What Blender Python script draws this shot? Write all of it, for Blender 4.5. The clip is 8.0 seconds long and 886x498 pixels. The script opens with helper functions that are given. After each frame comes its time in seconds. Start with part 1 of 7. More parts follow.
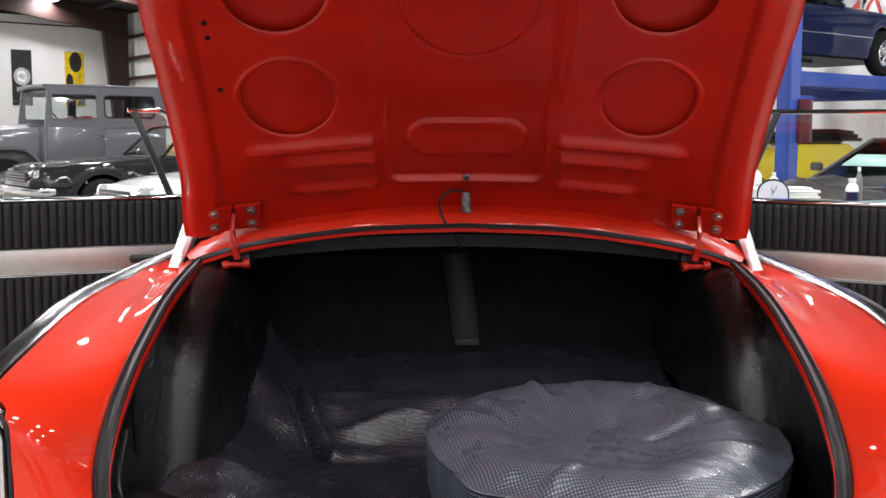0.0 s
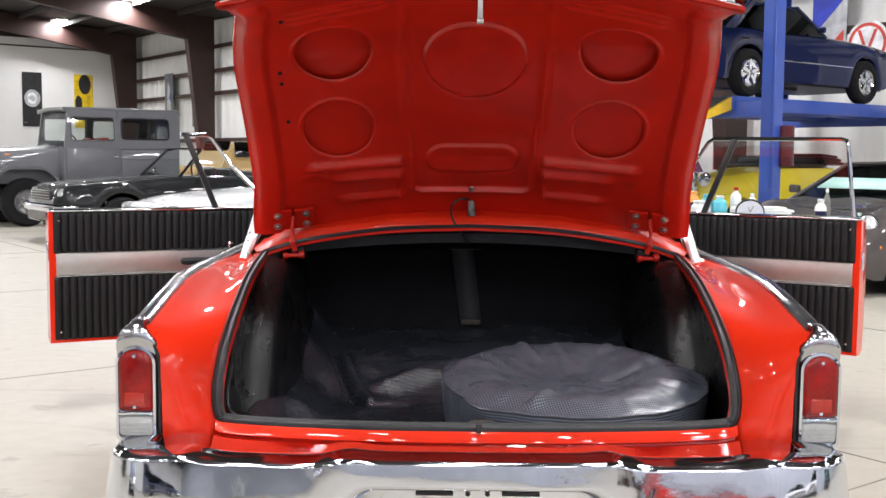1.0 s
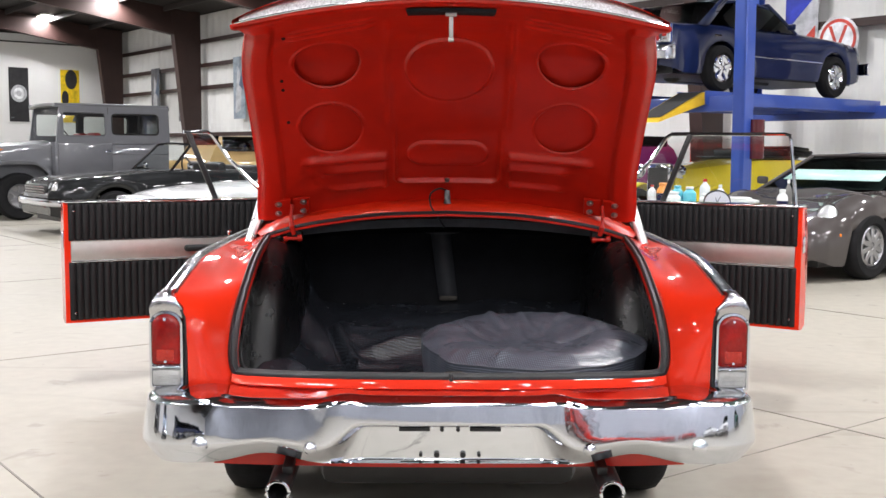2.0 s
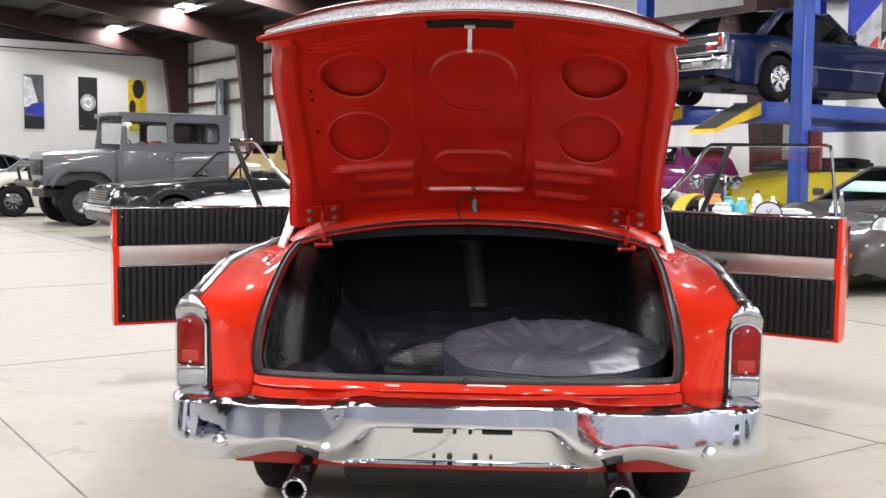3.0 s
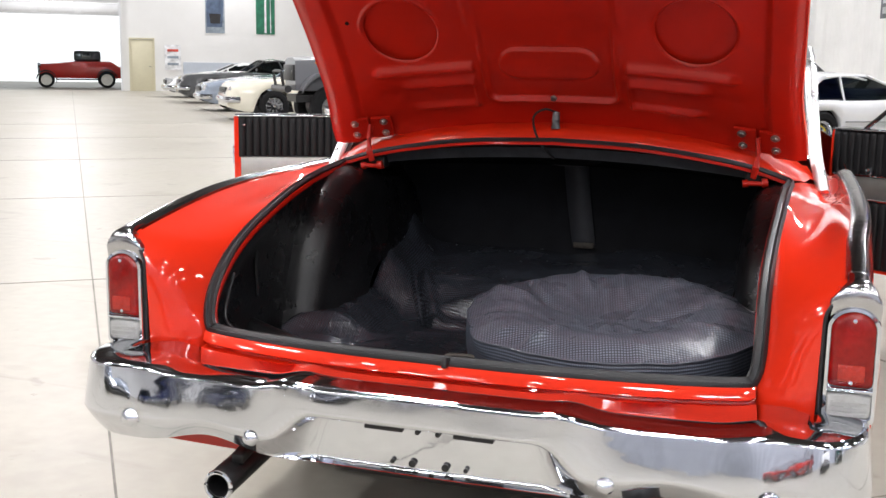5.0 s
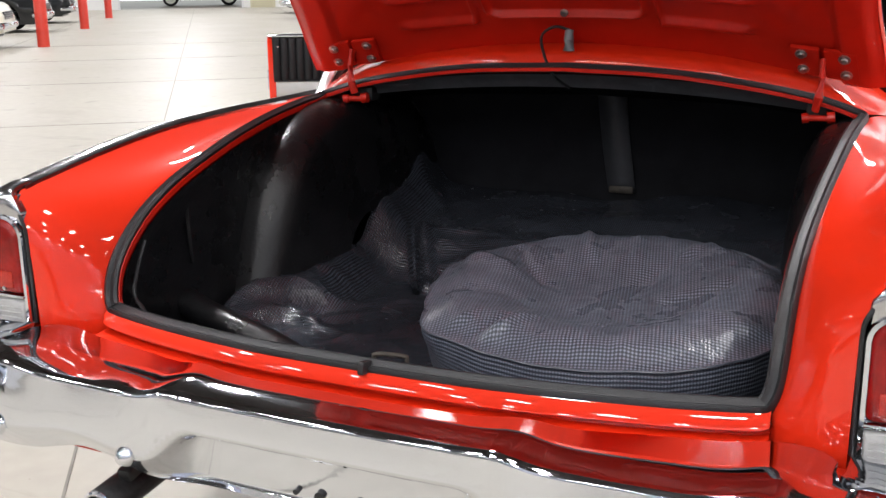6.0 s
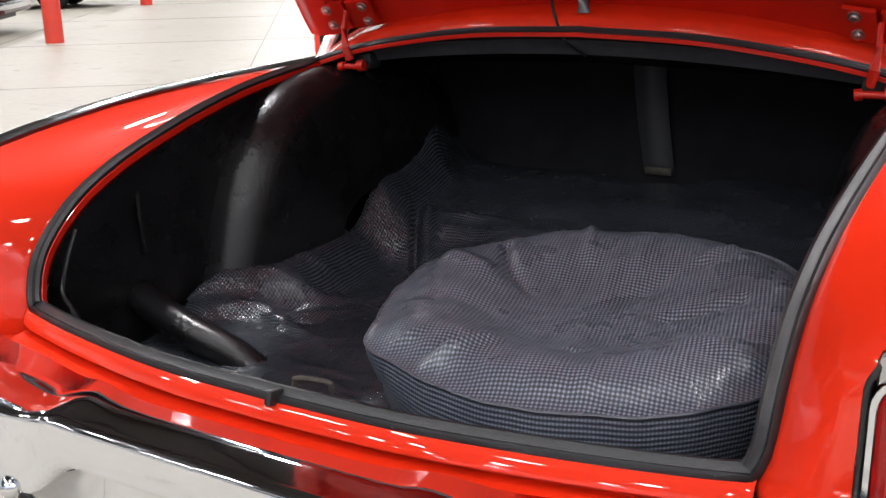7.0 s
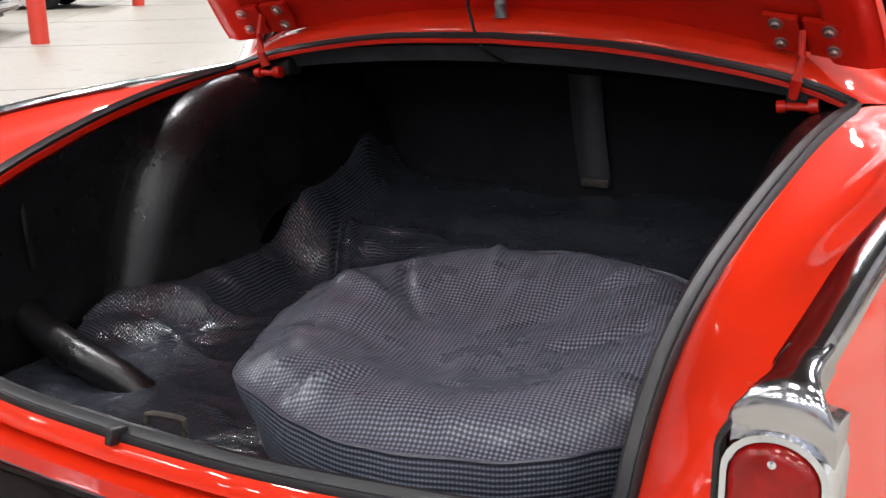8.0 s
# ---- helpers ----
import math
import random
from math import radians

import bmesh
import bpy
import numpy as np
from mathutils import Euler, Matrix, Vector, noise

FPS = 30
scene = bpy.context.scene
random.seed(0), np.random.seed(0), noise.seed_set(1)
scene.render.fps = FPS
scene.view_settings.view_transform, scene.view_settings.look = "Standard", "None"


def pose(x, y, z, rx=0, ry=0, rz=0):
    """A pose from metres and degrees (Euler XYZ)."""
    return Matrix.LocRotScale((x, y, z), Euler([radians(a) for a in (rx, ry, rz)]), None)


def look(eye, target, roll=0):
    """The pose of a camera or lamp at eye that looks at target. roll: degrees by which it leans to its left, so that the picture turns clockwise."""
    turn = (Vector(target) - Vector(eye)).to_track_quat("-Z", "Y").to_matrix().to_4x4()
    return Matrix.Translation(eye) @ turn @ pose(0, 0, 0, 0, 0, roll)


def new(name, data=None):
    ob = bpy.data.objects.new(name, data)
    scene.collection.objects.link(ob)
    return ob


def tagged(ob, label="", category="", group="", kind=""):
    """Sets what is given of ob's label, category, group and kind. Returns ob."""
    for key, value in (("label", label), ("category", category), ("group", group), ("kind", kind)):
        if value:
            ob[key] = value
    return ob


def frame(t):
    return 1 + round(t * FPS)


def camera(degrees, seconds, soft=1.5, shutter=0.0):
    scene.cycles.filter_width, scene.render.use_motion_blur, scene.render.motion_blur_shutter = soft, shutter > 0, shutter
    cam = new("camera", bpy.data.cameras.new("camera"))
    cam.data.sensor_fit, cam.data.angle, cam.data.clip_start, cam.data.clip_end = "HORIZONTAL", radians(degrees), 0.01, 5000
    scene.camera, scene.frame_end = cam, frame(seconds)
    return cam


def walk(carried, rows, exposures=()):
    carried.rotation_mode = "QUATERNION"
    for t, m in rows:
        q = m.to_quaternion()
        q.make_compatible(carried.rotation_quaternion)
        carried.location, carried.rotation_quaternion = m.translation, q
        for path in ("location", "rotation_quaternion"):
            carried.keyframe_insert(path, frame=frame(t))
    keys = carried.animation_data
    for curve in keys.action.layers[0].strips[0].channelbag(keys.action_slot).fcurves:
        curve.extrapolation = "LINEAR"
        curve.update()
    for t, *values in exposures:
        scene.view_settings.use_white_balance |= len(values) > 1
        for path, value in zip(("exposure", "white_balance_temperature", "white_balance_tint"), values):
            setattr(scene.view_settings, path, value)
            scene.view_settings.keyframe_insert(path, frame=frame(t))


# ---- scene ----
cam = camera(45.0, 8.0)
PATH = [
    (0, (-0.018, 0.949, 1.283), (-0.044, 2.938, 1.071), 0.2),
    (0.5, (-0.014, 0.535, 1.278), (-0.039, 2.527, 1.097), 0.5),
    (1, (-0.041, 0.145, 1.279), (-0.067, 2.137, 1.109), 0.5),
    (1.5, (-0.033, -0.165, 1.279), (-0.044, 1.828, 1.103), 0.4),
    (1.7, (-0.025, -0.266, 1.286), (-0.023, 1.726, 1.102), 0.3),
    (2.8, (0.074, -0.467, 1.285), (0.021, 1.525, 1.117), 0.4),
    (3, (0.119, -0.442, 1.284), (0.005, 1.548, 1.119), 0.6),
    (3.5, (0.258, -0.327, 1.284), (-0.007, 1.649, 1.116), 0.6),
    (4, (0.409, -0.100, 1.280), (0.022, 1.855, 1.118), 0.8),
    (4.5, (0.569, 0.184, 1.272), (0.076, 2.111, 1.069), 0.5),
    (4.7, (0.625, 0.315, 1.270), (0.075, 2.220, 1.012), 0.7),
    (5.8, (0.818, 1.041, 1.279), (0.034, 2.817, 0.798), -0.1),
    (6, (0.838, 1.166, 1.272), (0.004, 2.915, 0.773), -0.7),
    (6.5, (0.885, 1.415, 1.261), (-0.065, 3.087, 0.709), -1.0),
    (7, (0.916, 1.570, 1.256), (-0.087, 3.204, 0.686), -1.2),
    (7.5, (0.953, 1.682, 1.254), (-0.071, 3.303, 0.683), -1.1),
    (8, (1.008, 1.767, 1.250), (0.002, 3.399, 0.683), -1.0),
]
walk(cam, [(t, look(eye, target, roll)) for t, eye, target, roll in PATH], [(0.0, 0.0), (8.0, 0.0)])

# ---- light ----
world = bpy.data.worlds.new("hall_world")
scene.world = world
world.use_nodes = True
world.node_tree.nodes["Background"].inputs[0].default_value = (0.9, 0.95, 1.0, 1)
world.node_tree.nodes["Background"].inputs[1].default_value = 0.25

# the hall lies turned against the car: u runs down its length, v across it
HU, HV = Vector((-0.610, 0.7924, 0)).normalized(), Vector((0.7924, 0.610, 0)).normalized()
HALL = Matrix(((HV.x, HU.x, 0, 0), (HV.y, HU.y, 0, 0), (0, 0, 1, 0), (0, 0, 0, 1)))


def hall(v, u, z=0.0, turn=0.0):
    """A pose in the hall: v across, u along, turned about z. Local x runs along v, local y along u."""
    return HALL @ pose(v, u, z, 0, 0, turn)


# ---- materials ----
def material(name, color, rough=0.5, metal=0.0, coat=0.0, vary=0.0, scale=8.0, bump=0.0, bump_scale=60.0, rough_vary=0.0, spec=0.5, fine=0.0):
    m = bpy.data.materials.new(name)
    m.use_nodes = True
    nt = m.node_tree
    b = nt.nodes["Principled BSDF"]
    b.inputs["Base Color"].default_value = (*color, 1)
    b.inputs["Roughness"].default_value = rough
    b.inputs["Metallic"].default_value = metal
    b.inputs["Coat Weight"].default_value = coat
    b.inputs["Coat Roughness"].default_value = 0.03
    b.inputs["Specular IOR Level"].default_value = spec
    tc = nt.nodes.new("ShaderNodeTexCoord")
    if vary or rough_vary:
        n = nt.nodes.new("ShaderNodeTexNoise")
        n.inputs["Scale"].default_value = scale
        n.inputs["Detail"].default_value = 6
        n.inputs["Roughness"].default_value = 0.62
        nt.links.new(tc.outputs["Object"], n.inputs["Vector"])
        if vary:
            ramp = nt.nodes.new("ShaderNodeMapRange")
            ramp.inputs[1].default_value, ramp.inputs[2].default_value = 0.3, 0.7
            ramp.inputs[3].default_value, ramp.inputs[4].default_value = 1 - vary, 1 + vary
            nt.links.new(n.outputs["Fac"], ramp.inputs[0])
            hsv = nt.nodes.new("ShaderNodeHueSaturation")
            hsv.inputs["Color"].default_value = (*color, 1)
            last = ramp.outputs[0]
            if fine:
                f = nt.nodes.new("ShaderNodeTexNoise")
                f.inputs["Scale"].default_value = scale * 22
                f.inputs["Detail"].default_value = 3
                nt.links.new(tc.outputs["Object"], f.inputs["Vector"])
                fr = nt.nodes.new("ShaderNodeMapRange")
                fr.inputs[1].default_value, fr.inputs[2].default_value = 0.3, 0.7
                fr.inputs[3].default_value, fr.inputs[4].default_value = 1 - fine, 1 + fine
                nt.links.new(f.outputs["Fac"], fr.inputs[0])
                mul = nt.nodes.new("ShaderNodeMath")
                mul.operation = "MULTIPLY"
                nt.links.new(last, mul.inputs[0])
                nt.links.new(fr.outputs[0], mul.inputs[1])
                last = mul.outputs[0]
            nt.links.new(last, hsv.inputs["Value"])
            nt.links.new(hsv.outputs[0], b.inputs["Base Color"])
        if rough_vary:
            rr = nt.nodes.new("ShaderNodeMapRange")
            rr.inputs[1].default_value, rr.inputs[2].default_value = 0.3, 0.7
            rr.inputs[3].default_value, rr.inputs[4].default_value = max(0.0, rough - rough_vary), min(1.0, rough + rough_vary)
            nt.links.new(n.outputs["Fac"], rr.inputs[0])
            nt.links.new(rr.outputs[0], b.inputs["Roughness"])
    if bump:
        n2 = nt.nodes.new("ShaderNodeTexNoise")
        n2.inputs["Scale"].default_value = bump_scale
        n2.inputs["Detail"].default_value = 4
        nt.links.new(tc.outputs["Object"], n2.inputs["Vector"])
        bp = nt.nodes.new("ShaderNodeBump")
        bp.inputs["Strength"].default_value = bump
        bp.inputs["Distance"].default_value = 0.01
        nt.links.new(n2.outputs["Fac"], bp.inputs["Height"])
        nt.links.new(bp.outputs[0], b.inputs["Normal"])
    return m


def concrete(name, color):
    """Sealed slab: broad clouds, worn lanes, small dark stains and scuffs."""
    m = material(name, color, 0.45, spec=0.32, vary=0.07, scale=0.5, rough_vary=0.07, bump=0.02, bump_scale=14, fine=0.05)
    nt = m.node_tree
    b = nt.nodes["Principled BSDF"]
    tc = nt.nodes.new("ShaderNodeTexCoord")
    base = b.inputs["Base Color"].links[0].from_socket
    for scale, detail, lo, hi, tone, distortion, stretch in ((0.9, 8, 0.60, 0.72, (0.235, 0.205, 0.160), 1.2, (1, 1, 1)), (3.2, 5, 0.66, 0.70, (0.16, 0.145, 0.12), 0.4, (1, 1, 1)), (1.1, 6, 0.63, 0.70, (0.22, 0.20, 0.165), 2.5, (0.35, 2.2, 1)), (14.0, 3, 0.73, 0.76, (0.09, 0.08, 0.07), 0.0, (1, 1, 1))):
        mp = nt.nodes.new("ShaderNodeMapping")
        mp.inputs["Scale"].default_value = stretch
        nt.links.new(tc.outputs["Object"], mp.inputs["Vector"])
        n = nt.nodes.new("ShaderNodeTexNoise")
        n.inputs["Scale"].default_value, n.inputs["Detail"].default_value, n.inputs["Distortion"].default_value = scale, detail, distortion
        nt.links.new(mp.outputs[0], n.inputs["Vector"])
        mr = nt.nodes.new("ShaderNodeMapRange")
        mr.inputs[1].default_value, mr.inputs[2].default_value, mr.inputs[4].default_value = lo, hi, 0.42
        nt.links.new(n.outputs["Fac"], mr.inputs[0])
        mix = nt.nodes.new("ShaderNodeMix")
        mix.data_type = "RGBA"
        mix.inputs[7].default_value = (*tone, 1)
        nt.links.new(mr.outputs[0], mix.inputs[0])
        nt.links.new(base, mix.inputs[6])
        base = mix.outputs[2]
    nt.links.new(base, b.inputs["Base Color"])
    return m


def glow(name, color, strength):
    m = bpy.data.materials.new(name)
    m.use_nodes = True
    b = m.node_tree.nodes["Principled BSDF"]
    b.inputs["Base Color"].default_value = (*color, 1)
    b.inputs["Emission Color"].default_value = (*color, 1)
    b.inputs["Emission Strength"].default_value = strength
    return m


def weave(name, dark, light, pitch, rough, gloss_vary=0.15, bump=0.3, contrast=1.0, wrinkle=0.0, across=1.0, film=0.0, film_rough=0.30):
    """A small woven check on the mesh's UV map, which is in metres."""
    m = material(name, dark, rough, spec=0.28)
    nt = m.node_tree
    b = nt.nodes["Principled BSDF"]
    uv = nt.nodes.new("ShaderNodeUVMap")
    sep = nt.nodes.new("ShaderNodeSeparateXYZ")
    nt.links.new(uv.outputs[0], sep.inputs[0])
    waves = []
    for k in (0, 1):
        mu = nt.nodes.new("ShaderNodeMath")
        mu.operation = "MULTIPLY"
        mu.inputs[1].default_value = 2 * math.pi / pitch
        nt.links.new(sep.outputs[k], mu.inputs[0])
        si = nt.nodes.new("ShaderNodeMath")
        si.operation = "SINE"
        nt.links.new(mu.outputs[0], si.inputs[0])
        if k == 0 and across != 1.0:
            mu.inputs[1].default_value = 2 * math.pi / (pitch * 0.6)
            less = nt.nodes.new("ShaderNodeMath")
            less.operation = "MULTIPLY"
            less.inputs[1].default_value = across
            nt.links.new(si.outputs[0], less.inputs[0])
            si = less
        waves.append(si)
    add = nt.nodes.new("ShaderNodeMath")
    nt.links.new(waves[0].outputs[0], add.inputs[0])
    nt.links.new(waves[1].outputs[0], add.inputs[1])
    tc = nt.nodes.new("ShaderNodeTexCoord")
    n = nt.nodes.new("ShaderNodeTexNoise")
    n.inputs["Scale"].default_value = 9
    n.inputs["Detail"].default_value = 5
    nt.links.new(tc.outputs["Object"], n.inputs["Vector"])
    mr = nt.nodes.new("ShaderNodeMapRange")
    mr.inputs[1].default_value, mr.inputs[2].default_value = -0.4, 1.6
    mr.inputs[3].default_value, mr.inputs[4].default_value = 0.0, contrast
    nt.links.new(add.outputs[0], mr.inputs[0])
    wear = nt.nodes.new("ShaderNodeMapRange")
    wear.inputs[1].default_value, wear.inputs[2].default_value = 0.30, 0.66
    wear.inputs[3].default_value = 0.80
    nt.links.new(n.outputs["Fac"], wear.inputs[0])
    fac = nt.nodes.new("ShaderNodeMath")
    fac.operation = "MULTIPLY"
    nt.links.new(mr.outputs[0], fac.inputs[0])
    nt.links.new(wear.outputs[0], fac.inputs[1])
    mix = nt.nodes.new("ShaderNodeMix")
    mix.data_type = "RGBA"
    mix.inputs[6].default_value, mix.inputs[7].default_value = (*dark, 1), (*light, 1)
    nt.links.new(fac.outputs[0], mix.inputs[0])
    nt.links.new(mix.outputs[2], b.inputs["Base Color"])
    rr = nt.nodes.new("ShaderNodeMapRange")
    rr.inputs[1].default_value, rr.inputs[2].default_value = 0.35, 0.65
    rr.inputs[3].default_value, rr.inputs[4].default_value = rough - gloss_vary, rough + gloss_vary
    nt.links.new(n.outputs["Fac"], rr.inputs[0])
    nt.links.new(rr.outputs[0], b.inputs["Roughness"])
    bp = nt.nodes.new("ShaderNodeBump")
    bp.inputs["Strength"].default_value = bump
    bp.inputs["Distance"].default_value = 0.002
    nt.links.new(add.outputs[0], bp.inputs["Height"])
    nt.links.new(bp.outputs[0], b.inputs["Normal"])
    nt.links.new(bp.outputs[0], b.inputs["Coat Normal"])
    b.inputs["Coat Weight"].default_value, b.inputs["Coat Roughness"].default_value = film, film_rough
    if wrinkle:
        # creases of limp sheet
        w = nt.nodes.new("ShaderNodeTexNoise")
        w.inputs["Scale"].default_value = 15
        w.inputs["Detail"].default_value = 5
        w.inputs["Roughness"].default_value = 0.55
        w.inputs["Distortion"].default_value = 0.8
        nt.links.new(tc.outputs["Object"], w.inputs["Vector"])
        wb = nt.nodes.new("ShaderNodeBump")
        wb.inputs["Strength"].default_value = wrinkle
        wb.inputs["Distance"].default_value = 0.03
        nt.links.new(w.outputs["Fac"], wb.inputs["Height"])
        nt.links.new(wb.outputs[0], bp.inputs["Normal"])
    return m


def glass(name, tint=(0.9, 0.95, 0.95), rough=0.02, alpha=0.25):
    m = bpy.data.materials.new(name)
    m.use_nodes = True
    nt = m.node_tree
    nt.nodes.remove(nt.nodes["Principled BSDF"])
    clear = nt.nodes.new("ShaderNodeBsdfTransparent")
    clear.inputs[0].default_value = (*tint, 1)
    shine = nt.nodes.new("ShaderNodeBsdfGlossy")
    shine.inputs["Roughness"].default_value = rough
    mix = nt.nodes.new("ShaderNodeMixShader")
    mix.inputs[0].default_value = alpha
    nt.links.new(clear.outputs[0], mix.inputs[1])
    nt.links.new(shine.outputs[0], mix.inputs[2])
    nt.links.new(mix.outputs[0], nt.nodes["Material Output"].inputs["Surface"])
    return m


RED = material("red_lacquer", (0.66, 0.024, 0.005), 0.5, coat=1.0, vary=0.04, scale=3, spec=0.10, bump=0.03, bump_scale=7)
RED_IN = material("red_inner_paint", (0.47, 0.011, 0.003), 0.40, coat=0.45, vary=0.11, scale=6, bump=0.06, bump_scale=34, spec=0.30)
CHROME = material("chrome", (0.73, 0.75, 0.80), 0.06, 1.0, rough_vary=0.03, scale=6, bump=0.10, bump_scale=7)
CHROME_CAST = material("cast_chrome", (0.52, 0.52, 0.54), 0.15, 1.0, rough_vary=0.05, scale=20, bump=0.04, bump_scale=25)
BRIGHT = material("bright_aluminium_trim", (0.92, 0.92, 0.93), 0.30, 1.0, rough_vary=0.08, scale=12)
SATIN = material("satin_metal", (0.50, 0.49, 0.47), 0.42, 1.0, vary=0.06, scale=20)
RUBBER = material("grey_rubber", (0.012, 0.0125, 0.014), 0.42, vary=0.2, scale=30, bump=0.1, bump_scale=200)
BLACK = material("black_paint", (0.010, 0.010, 0.011), 0.42, vary=0.3, scale=12, bump=0.12, bump_scale=160)
BLACK_LINER = material("black_trunk_liner", (0.006, 0.006, 0.0068), 0.30, spec=0.4, vary=0.25, scale=10, bump=0.12, bump_scale=90, rough_vary=0.08)
BLACK_FELT = material("black_board", (0.010, 0.0105, 0.0125), 0.85, vary=0.3, scale=14, spec=0.15)
STRAP_GREY = material("grey_strap", (0.034, 0.036, 0.042), 0.6, vary=0.15, scale=25)
SHELF_GREY = material("dark_grey_undercoat", (0.034, 0.036, 0.042), 0.6, vary=0.3, scale=20, bump=0.15, bump_scale=120)
STRAP_END = material("rusty_strap_end", (0.055, 0.048, 0.040), 0.55, 0.4, vary=0.4, scale=60)
VINYL = material("black_vinyl", (0.009, 0.009, 0.010), 0.46, vary=0.15, scale=18, bump=0.12, bump_scale=220, spec=0.3)
TYRE = material("tyre_rubber", (0.011, 0.011, 0.012), 0.85, spec=0.2, vary=0.2, scale=16, bump=0.2, bump_scale=80)
LENS_RED = material("red_lens", (0.21, 0.004, 0.003), 0.16, coat=0.25, spec=0.3, vary=0.35, scale=22, bump=0.15, bump_scale=90)
REFLEX_RED = material("reflex_red", (0.36, 0.014, 0.006), 0.2, coat=0.3, vary=0.2, scale=120, bump=0.3, bump_scale=260)
LENS_CLEAR = material("clear_lens", (0.36, 0.36, 0.35), 0.15, coat=0.6, vary=0.12, scale=30, bump=0.2, bump_scale=120)
MESH_TRIM = material("silver_mesh_trim", (0.50, 0.50, 0.51), 0.38, 0.9, vary=0.45, scale=160, bump=0.5, bump_scale=260)
LAMP_GREY = material("grey_lamp_case", (0.16, 0.16, 0.165), 0.45, 0.3, vary=0.15, scale=40)
MAT_WEAVE = weave("woven_black_mat", (0.012, 0.014, 0.018), (0.066, 0.074, 0.094), 0.0056, 0.22, 0.08, 0.12, 0.8, wrinkle=0.34, film=0.5, film_rough=0.22)
COVER_WEAVE = weave("checked_cover_cloth", (0.024, 0.028, 0.037), (0.195, 0.220, 0.275), 0.0064, 0.32, 0.07, 0.09, wrinkle=0.16, film=0.45, film_rough=0.34)
SKIRT_WEAVE = weave("striped_cover_cloth", (0.024, 0.028, 0.040), (0.20, 0.225, 0.28), 0.0090, 0.36, 0.08, 0.20, wrinkle=0.12, across=0.5, film=0.7)
CONCRETE = concrete("sealed_concrete", (0.335, 0.314, 0.266))
JOINT = material("floor_joint", (0.20, 0.19, 0.165), 0.8, vary=0.3, scale=3)
WALL_WHITE = material("white_painted_wall", (0.80, 0.80, 0.79), 0.6, vary=0.03, scale=0.8, bump=0.03, bump_scale=30)
WALL_PANEL = material("white_metal_panel", (0.78, 0.78, 0.76), 0.55, vary=0.06, scale=0.9, bump=0.03, bump_scale=8)
WALL_REFLECTED = material("unseen_reflected_panel", (0.50, 0.53, 0.60), 0.5, vary=0.08, scale=0.8)
STEEL_BROWN = material("brown_steel", (0.034, 0.015, 0.012), 0.5, vary=0.15, scale=4)
ROOF_DARK = material("dark_roof_deck", (0.026, 0.021, 0.020), 0.7, vary=0.25, scale=2)
LAMP_GLOW = glow("lamp_glow", (1.0, 0.97, 0.92), 14.0)
DAYLIGHT = glow("outdoor_glow", (0.95, 0.98, 1.0), 1.15)


# ---- mesh tools ----
def part(name, bm, mat, parent=None, label="", smooth=True, angle=40):
    me = bpy.data.meshes.new(name)
    bmesh.ops.recalc_face_normals(bm, faces=bm.faces)
    bm.to_mesh(me)
    bm.free()
    for m in mat if isinstance(mat, (list, tuple)) else [mat]:
        me.materials.append(m)
    if smooth:
        me.shade_smooth()
        me.set_sharp_from_angle(angle=radians(angle))
    ob = new(name, me)
    if parent:
        ob.parent = parent
    if label:
        ob["label"] = label
    return ob


def thing(name, label, category, at=Matrix.Identity(4), group="", kind=""):
    ob = new(name)
    ob.matrix_basis = at
    ob.empty_display_size = 0.2
    return tagged(ob, label, category, group, kind)


def box(bm, sx, sy, sz, m=Matrix.Identity(4), bevel=0.0, seg=2):
    r = bmesh.ops.create_cube(bm, size=1, matrix=m @ Matrix.Diagonal((sx, sy, sz, 1)))
    if bevel:
        vs = set(r["verts"])
        es = [e for e in bm.edges if e.verts[0] in vs and e.verts[1] in vs]
        bmesh.ops.bevel(bm, geom=es, offset=bevel, segments=seg, affect="EDGES", profile=0.5)
    return bm


def boxed(name, size, centre, mat, parent=None, label="", bevel=0.0, rot=(0, 0, 0)):
    bm = bmesh.new()
    box(bm, *size, pose(*centre, *rot), bevel)
    return part(name, bm, mat, parent, label, smooth=bevel > 0)


def rows_mesh(bm, rows, closed=False, caps=False):
    """Quads between rows of points of equal length."""
    vr = [[bm.verts.new(p) for p in r] for r in rows]
    n = len(vr[0])
    for a, b in zip(vr, vr[1:]):
        for i in range(n if closed else n - 1):
            j = (i + 1) % n
            bm.faces.new((a[i], a[j], b[j], b[i]))
    if caps:
        bm.faces.new(vr[0])
        bm.faces.new(list(reversed(vr[-1])))
    return vr


def tube(bm, pts, radius, sides=8, closed=False, squash=None):
    pts = [Vector(p) for p in pts]
    n = len(pts)
    rings = []
    up = Vector((0, 0, 1))
    for i, p in enumerate(pts):
        a = pts[(i - 1) % n] if closed or i else p
        b = pts[(i + 1) % n] if closed or i < n - 1 else p
        t = (b - a).normalized()
        side = t.cross(up)
        if side.length < 1e-3:
            side = t.cross(Vector((1, 0, 0)))
        side.normalize()
        nor = side.cross(t).normalized()
        r = radius(i / (n - 1)) if callable(radius) else radius
        sq = squash or (1, 1)
        rings.append([p + (side * math.cos(k) * sq[0] + nor * math.sin(k) * sq[1]) * r for k in (2 * math.pi * j / sides for j in range(sides))])
    if closed:
        rings.append(rings[0])
    rows_mesh(bm, rings, closed=True, caps=not closed)
    if closed:
        bmesh.ops.remove_doubles(bm, verts=bm.verts, dist=1e-6)
    return bm


